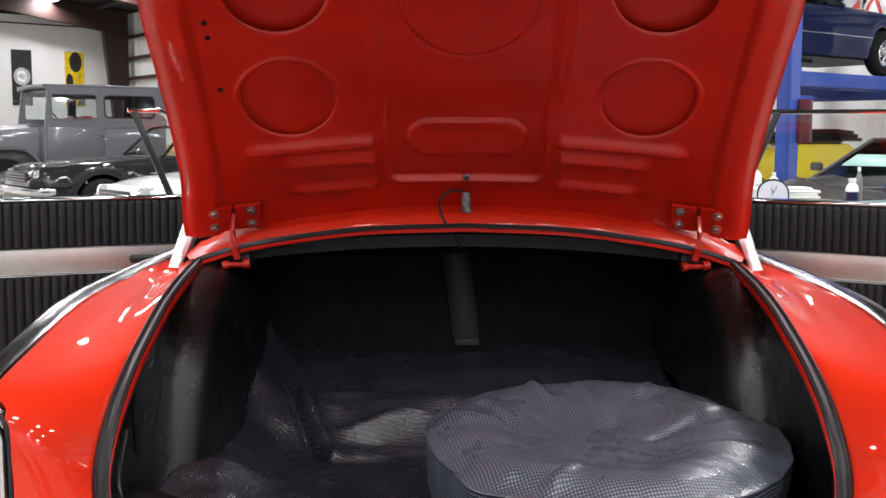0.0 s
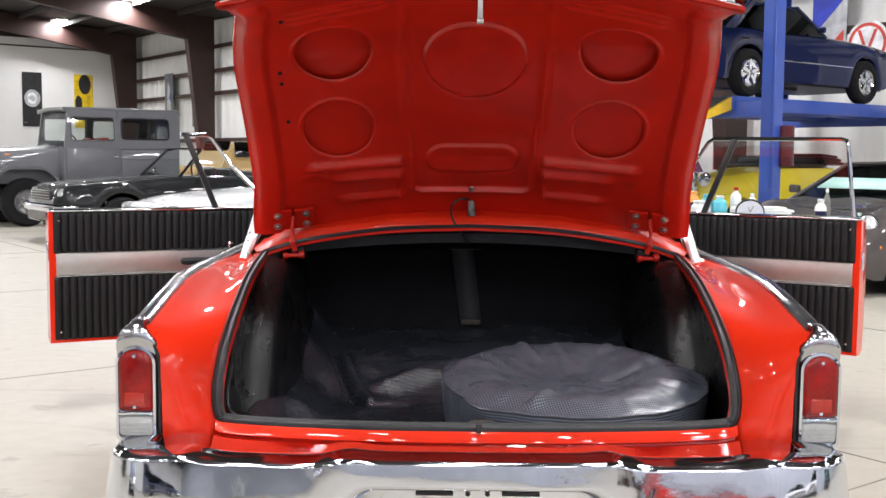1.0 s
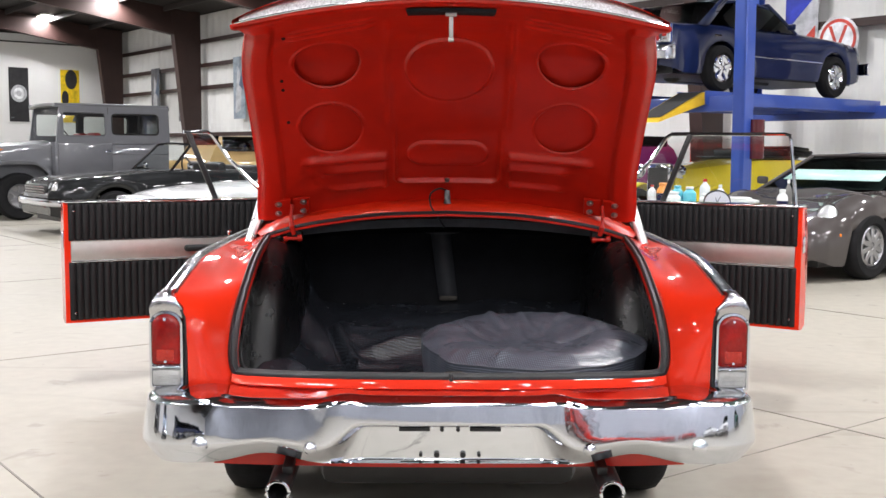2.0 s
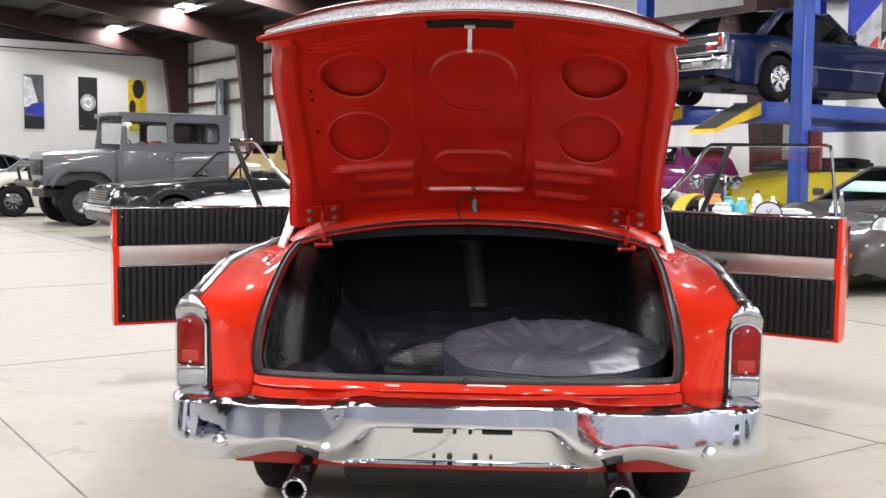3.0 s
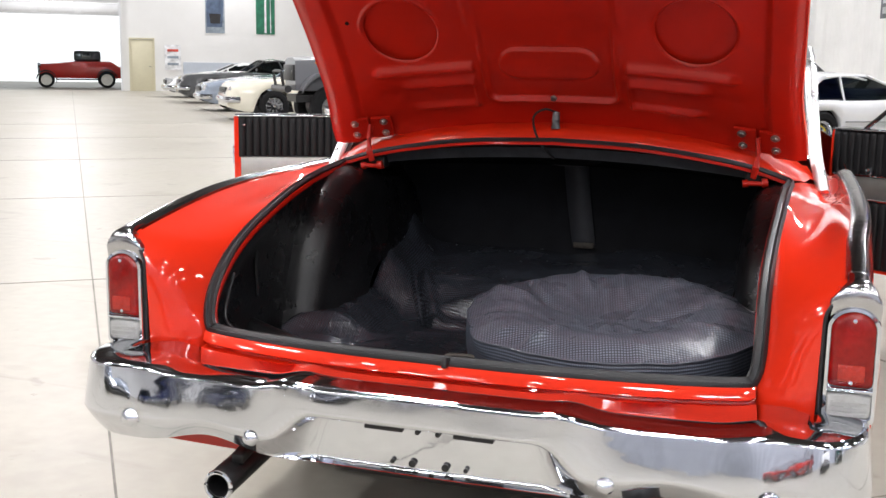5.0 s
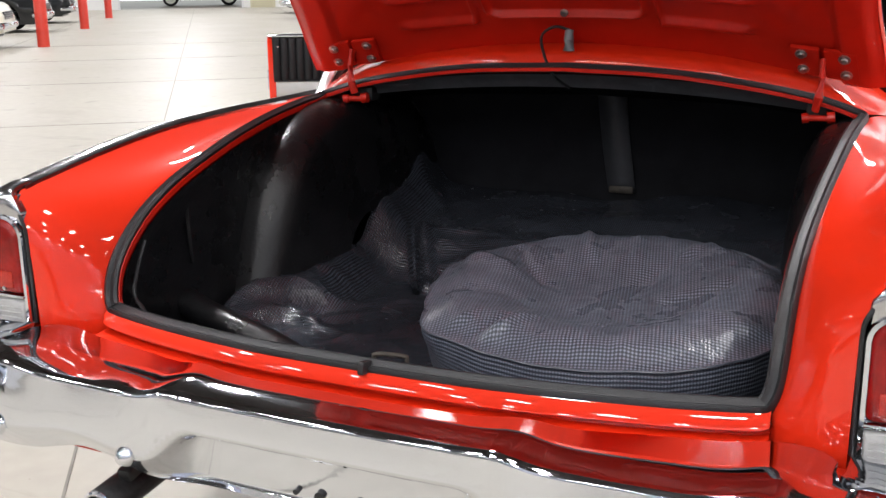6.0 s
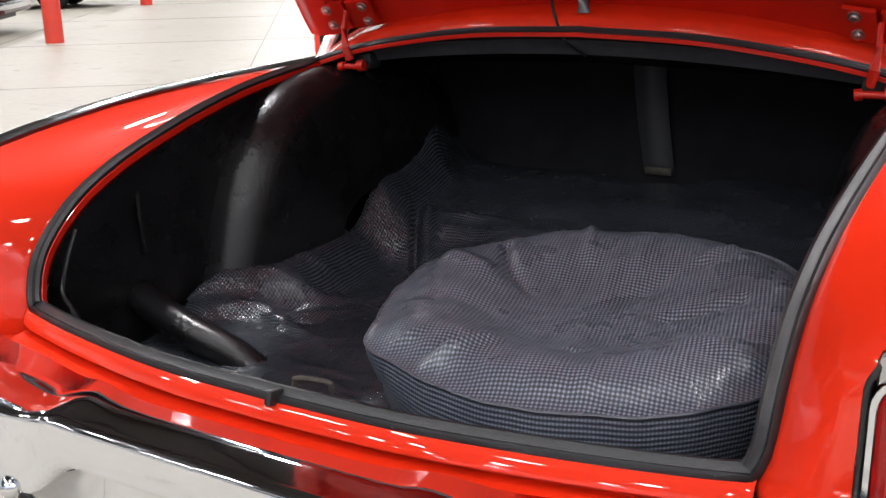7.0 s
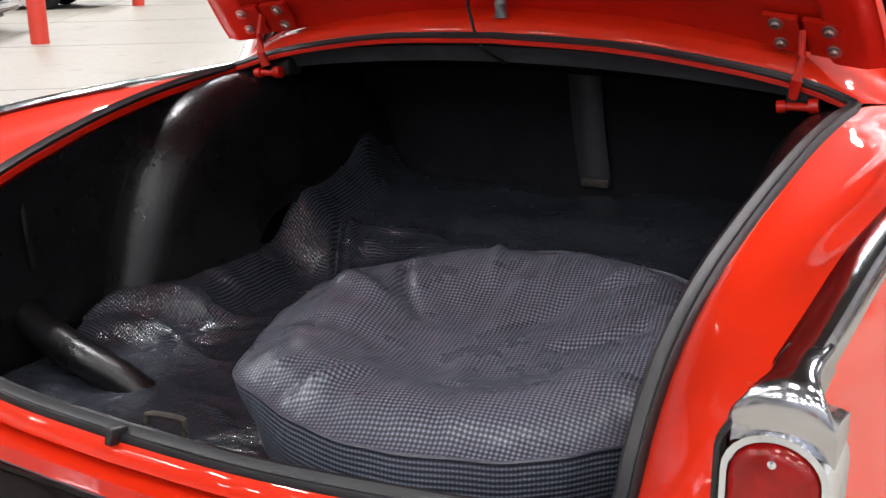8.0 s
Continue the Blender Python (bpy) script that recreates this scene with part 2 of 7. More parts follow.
def lathe(bm, profile, m=Matrix.Identity(4), steps=32):
    """Turns (r, h) points about local y."""
    rows = []
    for r, h in profile:
        rows.append([m @ Vector((r * math.cos(a), h, r * math.sin(a))) for a in (2 * math.pi * k / steps for k in range(steps))])
    rows_mesh(bm, rows, closed=True)
    return bm


def spline(points, n):
    """Catmull-Rom through the points, n samples in all, evenly by chord length."""
    P = [Vector(p) for p in points]
    d = [0.0]
    for a, b in zip(P, P[1:]):
        d.append(d[-1] + (b - a).length)
    out = []
    for k in range(n):
        s = d[-1] * k / (n - 1)
        i = max(j for j in range(len(P) - 1) if d[j] <= s + 1e-9)
        t = (s - d[i]) / max(d[i + 1] - d[i], 1e-9)
        p1, p2 = P[i], P[i + 1]
        p0 = P[i - 1] if i else p1 * 2 - p2
        p3 = P[i + 2] if i + 2 < len(P) else p2 * 2 - p1
        out.append(0.5 * ((2 * p1) + (p2 - p0) * t + (2 * p0 - 5 * p1 + 4 * p2 - p3) * t * t + (3 * p1 - p0 - 3 * p2 + p3) * t ** 3))
    return out


def lerp(a, b, t):
    return a + (b - a) * t


def smooth(a, b, x):
    t = min(1.0, max(0.0, (x - a) / (b - a)))
    return t * t * (3 - 2 * t)


def flip(p):
    return Vector((-p[0], p[1], p[2]))


def thicken(ob, t, offset=-1):
    md = ob.modifiers.new("thickness", "SOLIDIFY")
    md.thickness, md.offset = t, offset
    return ob


# ---- the hall ----
V0, V1, U0, U1, EAVES, RIDGE = -20.0, 17.8, -13.0, 46.6, 6.1, 8.4


def floor_sheet():
    bm = bmesh.new()
    bmesh.ops.create_grid(bm, x_segments=24, y_segments=24, size=0.5)
    for v in bm.verts:
        v.co = hall(lerp(V0 - 14, V1 + 2, v.co.x + 0.5), lerp(U0 - 2, U1 + 30, v.co.y + 0.5)).translation
    tagged(part("floor", bm, CONCRETE), "polished cream concrete floor with thin joints", "floor", kind="structure")
    bm = bmesh.new()
    for k in range(-3, 6):
        box(bm, V1 - V0, 0.0045, 0.004, hall((V0 + V1) / 2, 2.45 + 4.0 * k, 0.0002))
    for k in range(-6, 6):
        box(bm, 0.008, U1 - U0, 0.0042, hall(0.945 + 3.3 * k, (U0 + U1) / 2, 0.001))
    tagged(part("floor_joint_trim", bm, JOINT, smooth=False), "thin dark control joints in the concrete floor", "floor joint", kind="structure")


def walls():
    def wall(name, m, sx, sy, z0, z1, mat, label):
        bm = bmesh.new()
        box(bm, sx, sy, z1 - z0, m @ pose(0, 0, (z0 + z1) / 2))
        return tagged(part(name, bm, mat, smooth=False), label, "wall", kind="structure")

    far = "white painted end wall with posters"
    wall("wall_north", hall((2.95 + V1) / 2, U1 + 0.1), V1 - 2.95, 0.2, 0, EAVES, WALL_WHITE, far)
    wall("wall_north_lintel", hall(0.45, U1 + 0.1), 5.0, 0.2, 5.6, EAVES, WALL_WHITE, far)
    wall("wall_north_left", hall((V0 - 2.05) / 2, U1 + 0.1), -2.05 - V0, 0.2, 0, EAVES, WALL_WHITE, far)
    wall("wall_north_gable", hall((V0 + V1) / 2, U1 + 0.25), V1 - V0, 0.2, EAVES, RIDGE, ROOF_DARK, "dark steel gable above the end wall")
    wall("wall_south_back", hall((V0 + V1) / 2, U0 - 0.15), V1 - V0, 0.1, 0, RIDGE, WALL_PANEL, "outer skin of the end wall")
    # unseen wall: ribs and blue-grey tone are added to streak the bumper's reflections
    bm = bmesh.new()
    rows_mesh(bm, [[hall(lerp(V0, V1, k / 130), U0 + (0.05 if k % 4 in (1, 2) else 0.0), z).translation for k in range(131)] for z in (0.0, RIDGE)])
    tagged(part("wall_south", bm, WALL_REFLECTED, smooth=False), "unseen pale grey ribbed end wall, added for the chrome's reflections", "wall", kind="structure")
    wall("wall_west", hall(V0 - 0.1, (U0 + U1) / 2), 0.2, U1 - U0, 0, EAVES, WALL_WHITE, "plain white side wall")
    # ribbed sheet of the side wall
    bm = bmesh.new()
    n = 420
    rows = []
    for z in (0.0, EAVES + 0.3):
        row = []
        for k in range(n + 1):
            u = lerp(U0, U1, k / n)
            row.append(hall(V1 - (0.035 if k % 4 in (1, 2) else 0.0), u, z).translation)
        rows.append(row)
    rows_mesh(bm, rows)
    tagged(part("wall_east", bm, WALL_PANEL, smooth=False), "white ribbed metal side wall with brown girts", "wall", kind="structure")
    bm = bmesh.new()
    box(bm, 0.1, U1 - U0, EAVES + 0.5, hall(V1 + 0.12, (U0 + U1) / 2, (EAVES + 0.5) / 2))
    tagged(part("wall_east_back", bm, WALL_PANEL, smooth=False), "outer skin of the white side wall", "wall", kind="structure")
    for z in (1.9, 3.66, 4.5, 5.4):
        u0 = 22.6 if z < 2 else U0
        bm = bmesh.new()
        box(bm, 0.18, U1 - u0, 0.09, hall(V1 - 0.14, (u0 + U1) / 2, z))
        box(bm, 0.03, U1 - u0, 0.15, hall(V1 - 0.24, (u0 + U1) / 2, z - 0.03))
        tagged(part("wall_girt_trim", bm, STEEL_BROWN, smooth=False), "brown steel girt along the side wall", "girt", kind="structure")
    # tapered columns and rafters
    for u in (45.9, 38.0, 30.3, 22.6, 13.65, 7.2, -0.5, -8.2, -15.9):
        bm = bmesh.new()
        for sv in (0, 1):
            rows = []
            for z, d in ((0, 0.45), (EAVES + 0.35, 1.15)):
                a, b = V1 - 0.3 - d, V1 - 0.3
                rows.append([hall(x, y, z).translation for x, y in ((a, u - 0.16), (b, u - 0.16), (b, u + 0.16), (a, u + 0.16))])
            rows_mesh(bm, rows, closed=True, caps=True)
            break
        rows = []
        for v, z, d in ((V1 - 0.3, EAVES + 0.3, 1.0), (V1 - 9, EAVES + 1.25, 0.6), ((V0 + V1) / 2, RIDGE - 0.05, 0.7), (V0 + 0.3, EAVES + 0.3, 1.0)):
            rows.append([hall(v, y, q).translation for y, q in ((u - 0.15, z - d), (u + 0.15, z - d), (u + 0.15, z), (u - 0.15, z))])
        rows_mesh(bm, rows, closed=True, caps=True)
        tagged(part("steel_frame_trim", bm, STEEL_BROWN, smooth=False), "dark brown tapered steel roof frame", "steel frame", kind="structure")
    # roof deck and purlins
    bm = bmesh.new()
    rows = [[hall(v, u, z).translation for u in (U0 - 0.3, U1 + 0.5)] for v, z in ((V1 + 0.3, EAVES + 0.32), ((V0 + V1) / 2, RIDGE + 0.02), (V0 - 0.3, EAVES + 0.32))]
    rows_mesh(bm, rows)
    for k in range(1, 22):
        v = lerp(V0, V1, k / 22)
        z = lerp(EAVES + 0.32, RIDGE + 0.02, 1 - abs(v - (V0 + V1) / 2) / ((V1 - V0) / 2)) - 0.12
        box(bm, 0.08, U1 - U0, 0.2, hall(v, (U0 + U1) / 2, z))
    tagged(part("ceiling", bm, ROOF_DARK, smooth=False), "dark brown roof deck with steel purlins", "ceiling", kind="structure")


floor_sheet()
walls()


# ---- lamps of the hall ----
LAMP_POWER = 347.0


def high_bay(v, u, z=6.75, share=1.0):
    t = thing("ceiling_light", "white high-bay ceiling light under the dark roof", "ceiling light", hall(v, u, z), "high-bay lights")
    bm = bmesh.new()
    box(bm, 0.46, 0.92, 0.08, pose(0, 0, 0.05), 0.02)
    part("housing", bm, WALL_PANEL, t)
    bm = bmesh.new()
    box(bm, 0.40, 0.86, 0.02, pose(0, 0, -0.002))
    part("diffuser", bm, LAMP_GLOW, t, smooth=False)
    for y in (-0.35, 0.35):
        bm = bmesh.new()
        tube(bm, [(0, y, 0.08), (0, y, 0.75)], 0.008, 6)
        part("hanger", bm, STEEL_BROWN, t)
    la = bpy.data.lights.new("high_bay_lamp", "AREA")
    la.shape, la.size, la.size_y, la.energy, la.color = "RECTANGLE", 0.40, 0.86, LAMP_POWER * share, (0.99, 0.975, 1.0)
    ob = new("high_bay_lamp", la)
    ob.matrix_basis = hall(v, u, z - 0.03)


for lv in (14.1, 7.4, 0.6, -6.2, -13.0):
    for lu in (45.4, 37.2, 29.0, 20.8, 12.6, 4.4):
        if lv > -10 or lu < 25:
            high_bay(lv, lu, 6.75 + (0.25 if lv < 10 else 0), 0.85 if lu > 45 else 1.1)
# closer rows of weaker, unseen lamps, added for small highlights in paint and chrome
for lv in (14.1, 10.75, 7.4, 4.0, 0.6, -2.8, -6.2, -9.6, -13.0):
    for lu in (0.3, -3.8, -7.9, -12.0):
        high_bay(lv, lu, 6.75 + (0.25 if lv < 10 else 0), 0.27)


# ---- the red coupe ----
coupe = thing("red_coupe", "bright red two-door coupe with open trunk and open doors", "car", pose(0.026, 0, 0, 0, 0, 0.35))

# edge of the trunk opening, from the sill's corner up and forward (left side)
EDGE = [(-0.632, 2.698, 0.640), (-0.645, 2.710, 0.672), (-0.648, 2.728, 0.717), (-0.648, 2.768, 0.764), (-0.648, 2.832, 0.811), (-0.650, 2.928, 0.853),
        (-0.655, 3.050, 0.888), (-0.662, 3.190, 0.920), (-0.668, 3.340, 0.945), (-0.674, 3.480, 0.959), (-0.678, 3.585, 0.966)]
# front edge across the deck, from the left corner to the middle
FRONT = [(-0.678, 3.585, 0.966), (-0.663, 3.612, 0.974), (-0.58, 3.625, 1.000), (-0.45, 3.622, 1.025), (-0.25, 3.613, 1.050), (0, 3.606, 1.060)]
# sill, from the left corner to the middle
SILL = [(-0.632, 2.698, 0.640), (-0.604, 2.690, 0.634), (-0.45, 2.650, 0.635), (-0.22, 2.604, 0.641), (0, 2.592, 0.643)]
# outer line: round the tail lamp, then along the fin
OUTER = [(-0.744, 2.632, 0.592), (-0.745, 2.630, 0.675), (-0.746, 2.628, 0.750), (-0.752, 2.626, 0.806), (-0.772, 2.630, 0.848), (-0.786, 2.650, 0.874),
         (-0.791, 2.770, 0.893), (-0.796, 2.925, 0.914), (-0.811, 3.137, 0.930), (-0.820, 3.388, 0.936), (-0.823, 3.655, 0.937), (-0.823, 3.80, 0.938), (-0.820, 4.02, 0.940), (-0.815, 4.25, 0.942)]
EDGE_N = 44


def mirrored(name, bm_maker, mat, parent, label="", **kw):
    """One part on each side of the car."""
    out = []
    for sgn in (1, -1):
        bm = bm_maker()
        if sgn < 0:
            bmesh.ops.scale(bm, vec=(-1, 1, 1), verts=bm.verts)
        out.append(part(name, bm, mat, parent, label, **kw))
    return out


def quarter_inner():
    bm = bmesh.new()
    inner = spline([(-0.640, 2.690, 0.594)] + EDGE + [(-0.705, 3.665, 0.962), (-0.735, 3.745, 0.950), (-0.750, 3.86, 0.947), (-0.760, 4.05, 0.945), (-0.765, 4.22, 0.944)], EDGE_N)
    outer = spline(OUTER, EDGE_N)
    rows = []
    for i, (a, b) in enumerate(zip(inner, outer)):
        f = i / (EDGE_N - 1)
        row = []
        for k in range(13):
            t = k / 12
            p = a.lerp(b, t)
            sag = 0.030 * math.sin(math.pi * t) ** 1.2 * smooth(0.12, 0.45, f) * (1 - 0.6 * smooth(0.75, 1.0, f))
            bulge = 0.022 * math.sin(math.pi * t) * (1 - smooth(0.1, 0.5, f))
            row.append(p + Vector((0, -bulge, -sag)))
        # rolled edge down into the gutter at the opening
        row.insert(0, a + Vector((0.006, 0.010, -0.016)))
        rows.append(row)
    rows_mesh(bm, rows)
    return bm


mirrored("quarter_panel_inner", quarter_inner, RED, coupe)


def side_profile(y):
    """Outer side of the body from the fin down to the rocker: x, z."""
    fin = spline(OUTER[5:], 40)
    top = min(fin, key=lambda p: abs(p.y - y)) if y < 4.25 else Vector((-0.815, y, 0.942))
    bulge = 0.875 + 0.02 * smooth(2.6, 4.0, y) - 0.03 * smooth(2.9, 2.55, y)
    x0 = top.x - 0.034
    return [(x0, top.z - 0.004), (x0 - 0.014, top.z - 0.06), (-lerp(-x0, bulge, 0.75), top.z - 0.17), (-bulge, 0.66), (-bulge + 0.004, 0.55), (-bulge + 0.02, 0.42), (-bulge + 0.05, 0.33)]


def arch(y, axle, r, base):
    d = abs(y - axle)
    return max(base, math.sqrt(max(0.0, r * r - d * d)) + 0.33) if d < r else base


AXLE_R, AXLE_F = 3.66, 6.72


def quarter_outer():
    bm = bmesh.new()
    rows = []
    ys = [2.64 + 0.035 * k for k in range(62)]
    for y in ys:
        pr = side_profile(y)
        low = max(arch(y, AXLE_R, 0.385, 0.33), 0.33 + 0.21 * (1 - smooth(2.66, 3.15, y)))
        zs = [p[1] for p in pr]
        out = []
        for k in range(17):
            z = lerp(pr[0][1], low, k / 16)
            j = max(i for i in range(len(zs) - 1) if zs[i] >= z - 1e-9)
            t = (zs[j] - z) / max(1e-9, zs[j] - zs[j + 1])
            out.append(Vector((lerp(pr[j][0], pr[j + 1][0], min(1, t)), y, z)))
        out.append(out[-1] + Vector((0.06, 0, 0.004)))
        rows.append(out)
    # tail closes inwards round the lamp
    back = [Vector((p.x + 0.05, 2.634, p.z)) for p in rows[0]]
    rows.insert(0, back)
    rows_mesh(bm, rows)
    return bm


mirrored("quarter_panel_outer", quarter_outer, RED, coupe)


def fin_moulding():
    bm = bmesh.new()
    line = spline([(-0.787, 2.668, 0.8775)] + OUTER[6:], 42)
    rows = []
    for i, p in enumerate(line):
        w = 0.040 + 0.006 * i / 39
        rows.append([p + Vector((0.006, 0, -0.006)), p + Vector((0.003, 0, 0.004)), p + Vector((-w * 0.35, 0, 0.012)), p + Vector((-w * 0.8, 0, 0.009)), p + Vector((-w, 0, -0.002)), p + Vector((-w, 0, -0.016))])
    rows_mesh(bm, rows)
    return bm


mirrored("fin_moulding", fin_moulding, CHROME_CAST, coupe, "bright chrome moulding along the fin")


def whole_edge():
    left = spline(SILL[::-1] + EDGE[1:] + FRONT[1:], 150)
    return left + [flip(p) for p in left[-2:0:-1]]


def trunk_seal():
    """Rubber strip round the opening, with a ridge along its middle."""
    loop = whole_edge()
    n = len(loop)
    mid = Vector((0, 3.05, 0.80))
    bm = bmesh.new()
    rings = []
    nrm = Vector((0, -0.42, 0.9)).normalized()
    for i, p in enumerate(loop):
        t = (loop[(i + 1) % n] - loop[i - 1]).normalized()
        inward = (mid - p)
        inward -= t * inward.dot(t)
        inward.normalize()
        up = t.cross(inward)
        if up.dot(Vector((0, -0.6, 0.8))) < 0:
            up = -up
        q = p + inward * 0.012
        prof = [(-0.014, -0.010), (-0.013, 0.004), (-0.008, 0.010), (-0.002, 0.006), (0.003, 0.008), (0.008, 0.013), (0.014, 0.010), (0.016, -0.002), (0.013, -0.012)]
        slim = lerp(1.0, 0.78, smooth(3.50, 3.60, p.y))
        q = p + inward * 0.012 * slim
        rings.append([q + inward * a * slim + up * b * slim for a, b in prof])
    rings.append(rings[0])
    rows_mesh(bm, rings, closed=True)
    bmesh.ops.remove_doubles(bm, verts=bm.verts, dist=1e-6)
    part("trunk_seal", bm, RUBBER, coupe, "dark grey rubber seal round the trunk opening")
    # painted inner lip behind the seal, broader along the deck
    bm = bmesh.new()
    rows = []
    for i, p in enumerate(loop):
        t = (loop[(i + 1) % n] - loop[i - 1]).normalized()
        inward = mid - p
        inward -= t * inward.dot(t)
        inward.normalize()
        up = t.cross(inward)
        if up.dot(Vector((0, -0.6, 0.8))) < 0:
            up = -up
        fr = smooth(3.50, 3.60, p.y)
        q = p + inward * lerp(0.026, 0.020, fr)
        band = lerp(0.003, 0.003, fr)
        rows.append([q - up * lerp(0.007, 0.003, fr), q + up * 0.004, q + inward * band + up * 0.003, q + inward * (band + 0.002) - up * lerp(0.008, 0.004, fr)])
    rows.append(rows[0])
    rows_mesh(bm, rows)
    part("trunk_lip", bm, RED_IN, coupe, "thin red painted edge of the trunk opening")
    bm = bmesh.new()
    box(bm, 0.012, 0.044, 0.022, pose(0.004, 2.598, 0.650, -12, 0, 0), 0.003)
    part("seal_joint", bm, BLACK, coupe, "black joint where the seal's ends meet")


trunk_seal()


def rear_panel():
    """Painted panel below the trunk sill, with a shadow gap and a ledge above the bumper."""
    bm = bmesh.new()
    sill = spline(SILL, 30)
    line = sill + [flip(p) for p in sill[-2::-1]]
    rows = []
    for p in line:
        y = p.y
        # the ledge runs out to the straight bumper
        ledge = lerp(min(y - 0.052, 2.518), y - 0.052, smooth(0.50, 0.62, abs(p.x)))
        rows.append([(p.x, y + 0.012, p.z - 0.012), (p.x, y - 0.002, p.z + 0.001), (p.x, y - 0.010, p.z - 0.006), (p.x, y - 0.016, p.z - 0.022), (p.x, y - 0.010, p.z - 0.026),
                     (p.x, y + 0.006, p.z - 0.030), (p.x, y + 0.004, p.z - 0.036), (p.x, y - 0.030, p.z - 0.038), (p.x, ledge, p.z - 0.044), (p.x, ledge - 0.003, p.z - 0.10), (p.x, y - 0.02, p.z - 0.22)])
    rows_mesh(bm, rows)
    part("rear_panel", bm, RED, coupe, angle=60)

    def corner():
        b = bmesh.new()
        rr = []
        for k in range(10):
            x = lerp(-0.604, -0.835, k / 9)
            yy = lerp(2.682, 2.60, smooth(0, 1, k / 9))
            dz = -0.014 * smooth(0.35, 0.9, k / 9) - 0.036 * (1 - smooth(0.0, 0.35, k / 9))
            rr.append([(x, yy + 0.05, 0.602 + dz * 0.4), (x, yy - 0.035, 0.598 + dz * 0.4), (x, yy - 0.05, 0.588 + dz * 0.4), (x, yy - 0.050, 0.55), (x, yy - 0.01, 0.50)])
        rows_mesh(b, rr)
        return b
    mirrored("rear_corner_panel", corner, RED, coupe)


rear_panel()


def bumper():
    bm = bmesh.new()
    nx, nz = 161, 40
    rows = []
    for i in range(nx):
        s = lerp(-1, 1, i / (nx - 1))
        a = abs(s)
        # plan: nearly straight, rounded at the ends, then forward along the side
        if a < 0.80:
            x = s / 0.80 * 0.735
            yb = 2.505 - 0.018 * (1 - (a / 0.8) ** 2)
            turn = 0.0
        else:
            k = (a - 0.80) / 0.20
            ang = min(1.0, k / 0.35) * math.pi / 2
            x = math.copysign(0.735 + 0.062 * math.sin(ang) + 0.03 * max(0, k - 0.35), s)
            yb = 2.505 + 0.062 * (1 - math.cos(ang)) + max(0, k - 0.35) * 0.50
            turn = ang
        ax = abs(x)
        hump = math.exp(-((ax - 0.315) / 0.055) ** 2)
        centre = 1 - smooth(0.27, 0.36, ax)
        step = math.exp(-((ax - 0.655) / 0.06) ** 2)
        top = 0.604 + 0.012 * centre + 0.012 * smooth(0.55, 0.85, ax) + 0.006 * hump + 0.010 * step
        low = 0.432 + 0.034 * math.exp(-((ax - 0.50) / 0.11) ** 2) + 0.006 * smooth(0.6, 0.85, ax)
        out = Vector((math.sin(turn) * (1 if s > 0 else -1), -math.cos(turn), 0))
        row = []
        # a rounded upper face down to a soft crease, and a lower face tucked under; in the middle a slim bar over a sunk plate
        crease = lerp(0.34, 0.67, smooth(0.235, 0.335, ax))
        for j in range(nz):
            t = j / (nz - 1)
            z = lerp(top, low, t)
            u, w = min(1.0, t / crease), max(0.0, (t - crease) / (1 - crease))
            r = 0.028 + 0.014 * (1 - (1 - min(1.0, t / 0.055)) ** 2.4) + 0.025 * crease * (1 - (1 - u) ** 1.15) + 0.0016 * noise.noise(Vector((x * 6, z * 9, 3.0))) * min(1.0, t / 0.2)
            r += 0.008 * step * math.sin(math.pi * t) + 0.006 * hump * (1 - t)
            cm = 1 - smooth(0.20, 0.35, ax - 0.06 * w)
            under = 0.040 * w ** 1.25
            plate = 0.054 * smooth(0.0, 0.15, w) + 0.018 * w - 0.014 * smooth(0.93, 1.0, w)
            row.append(Vector((x, yb, z)) + out * (r - lerp(under, plate, cm)))
        row.insert(0, Vector((x, yb, top)) - out * 0.010 + Vector((0, 0, 0.004)))
        row.insert(0, Vector((x, yb, top)) - out * (0.050 + 0.075 * smooth(0.15, 0.6, ax) * (1 - smooth(0.70, 0.78, ax))) + Vector((0, 0, 0.007)))
        row.append(row[-1] - out * 0.03)
        rows.append(row)
    rows_mesh(bm, rows)
    ob = part("rear_bumper", bm, CHROME, coupe, "wraparound chrome rear bumper with sunk plate panel", angle=70)
    thicken(ob, 0.003)
    for sx in (1, -1):
        for x, z, r in ((0.375, 0.490, 0.016), (0.672, 0.497, 0.020)):
            b = bmesh.new()
            lathe(b, [(0.0, -0.011), (r * 0.6, -0.009), (r, -0.002), (r * 1.12, 0.004)], pose(sx * x, 2.433 if x > 0.5 else 2.429, z), 16)
            part("bumper_bolt", b, CHROME, ob)
        # solid black bars and discs paint in the shade of slots and bolt holes
        b = bmesh.new()
        box(b, 0.085, 0.006, 0.009, pose(sx * 0.097, 2.4905, 0.528, 0, 0, 0), 0.002)
        part("plate_slot_shade", b, BLACK, ob, "black bar for the shade in a plate slot")
        for x, z, r in ((0.036, 0.455, 0.008), (0.080, 0.455, 0.005), (0.022, 0.528, 0.0055)):
            b = bmesh.new()
            lathe(b, [(0.0, -0.004), (r, -0.003), (r, 0.004)], pose(sx * x, 2.5005 if z < 0.5 else 2.4905, z), 12)
            part("plate_hole_shade", b, BLACK, ob, "small black disc for the shade in a bolt hole")
    return ob


bumper()


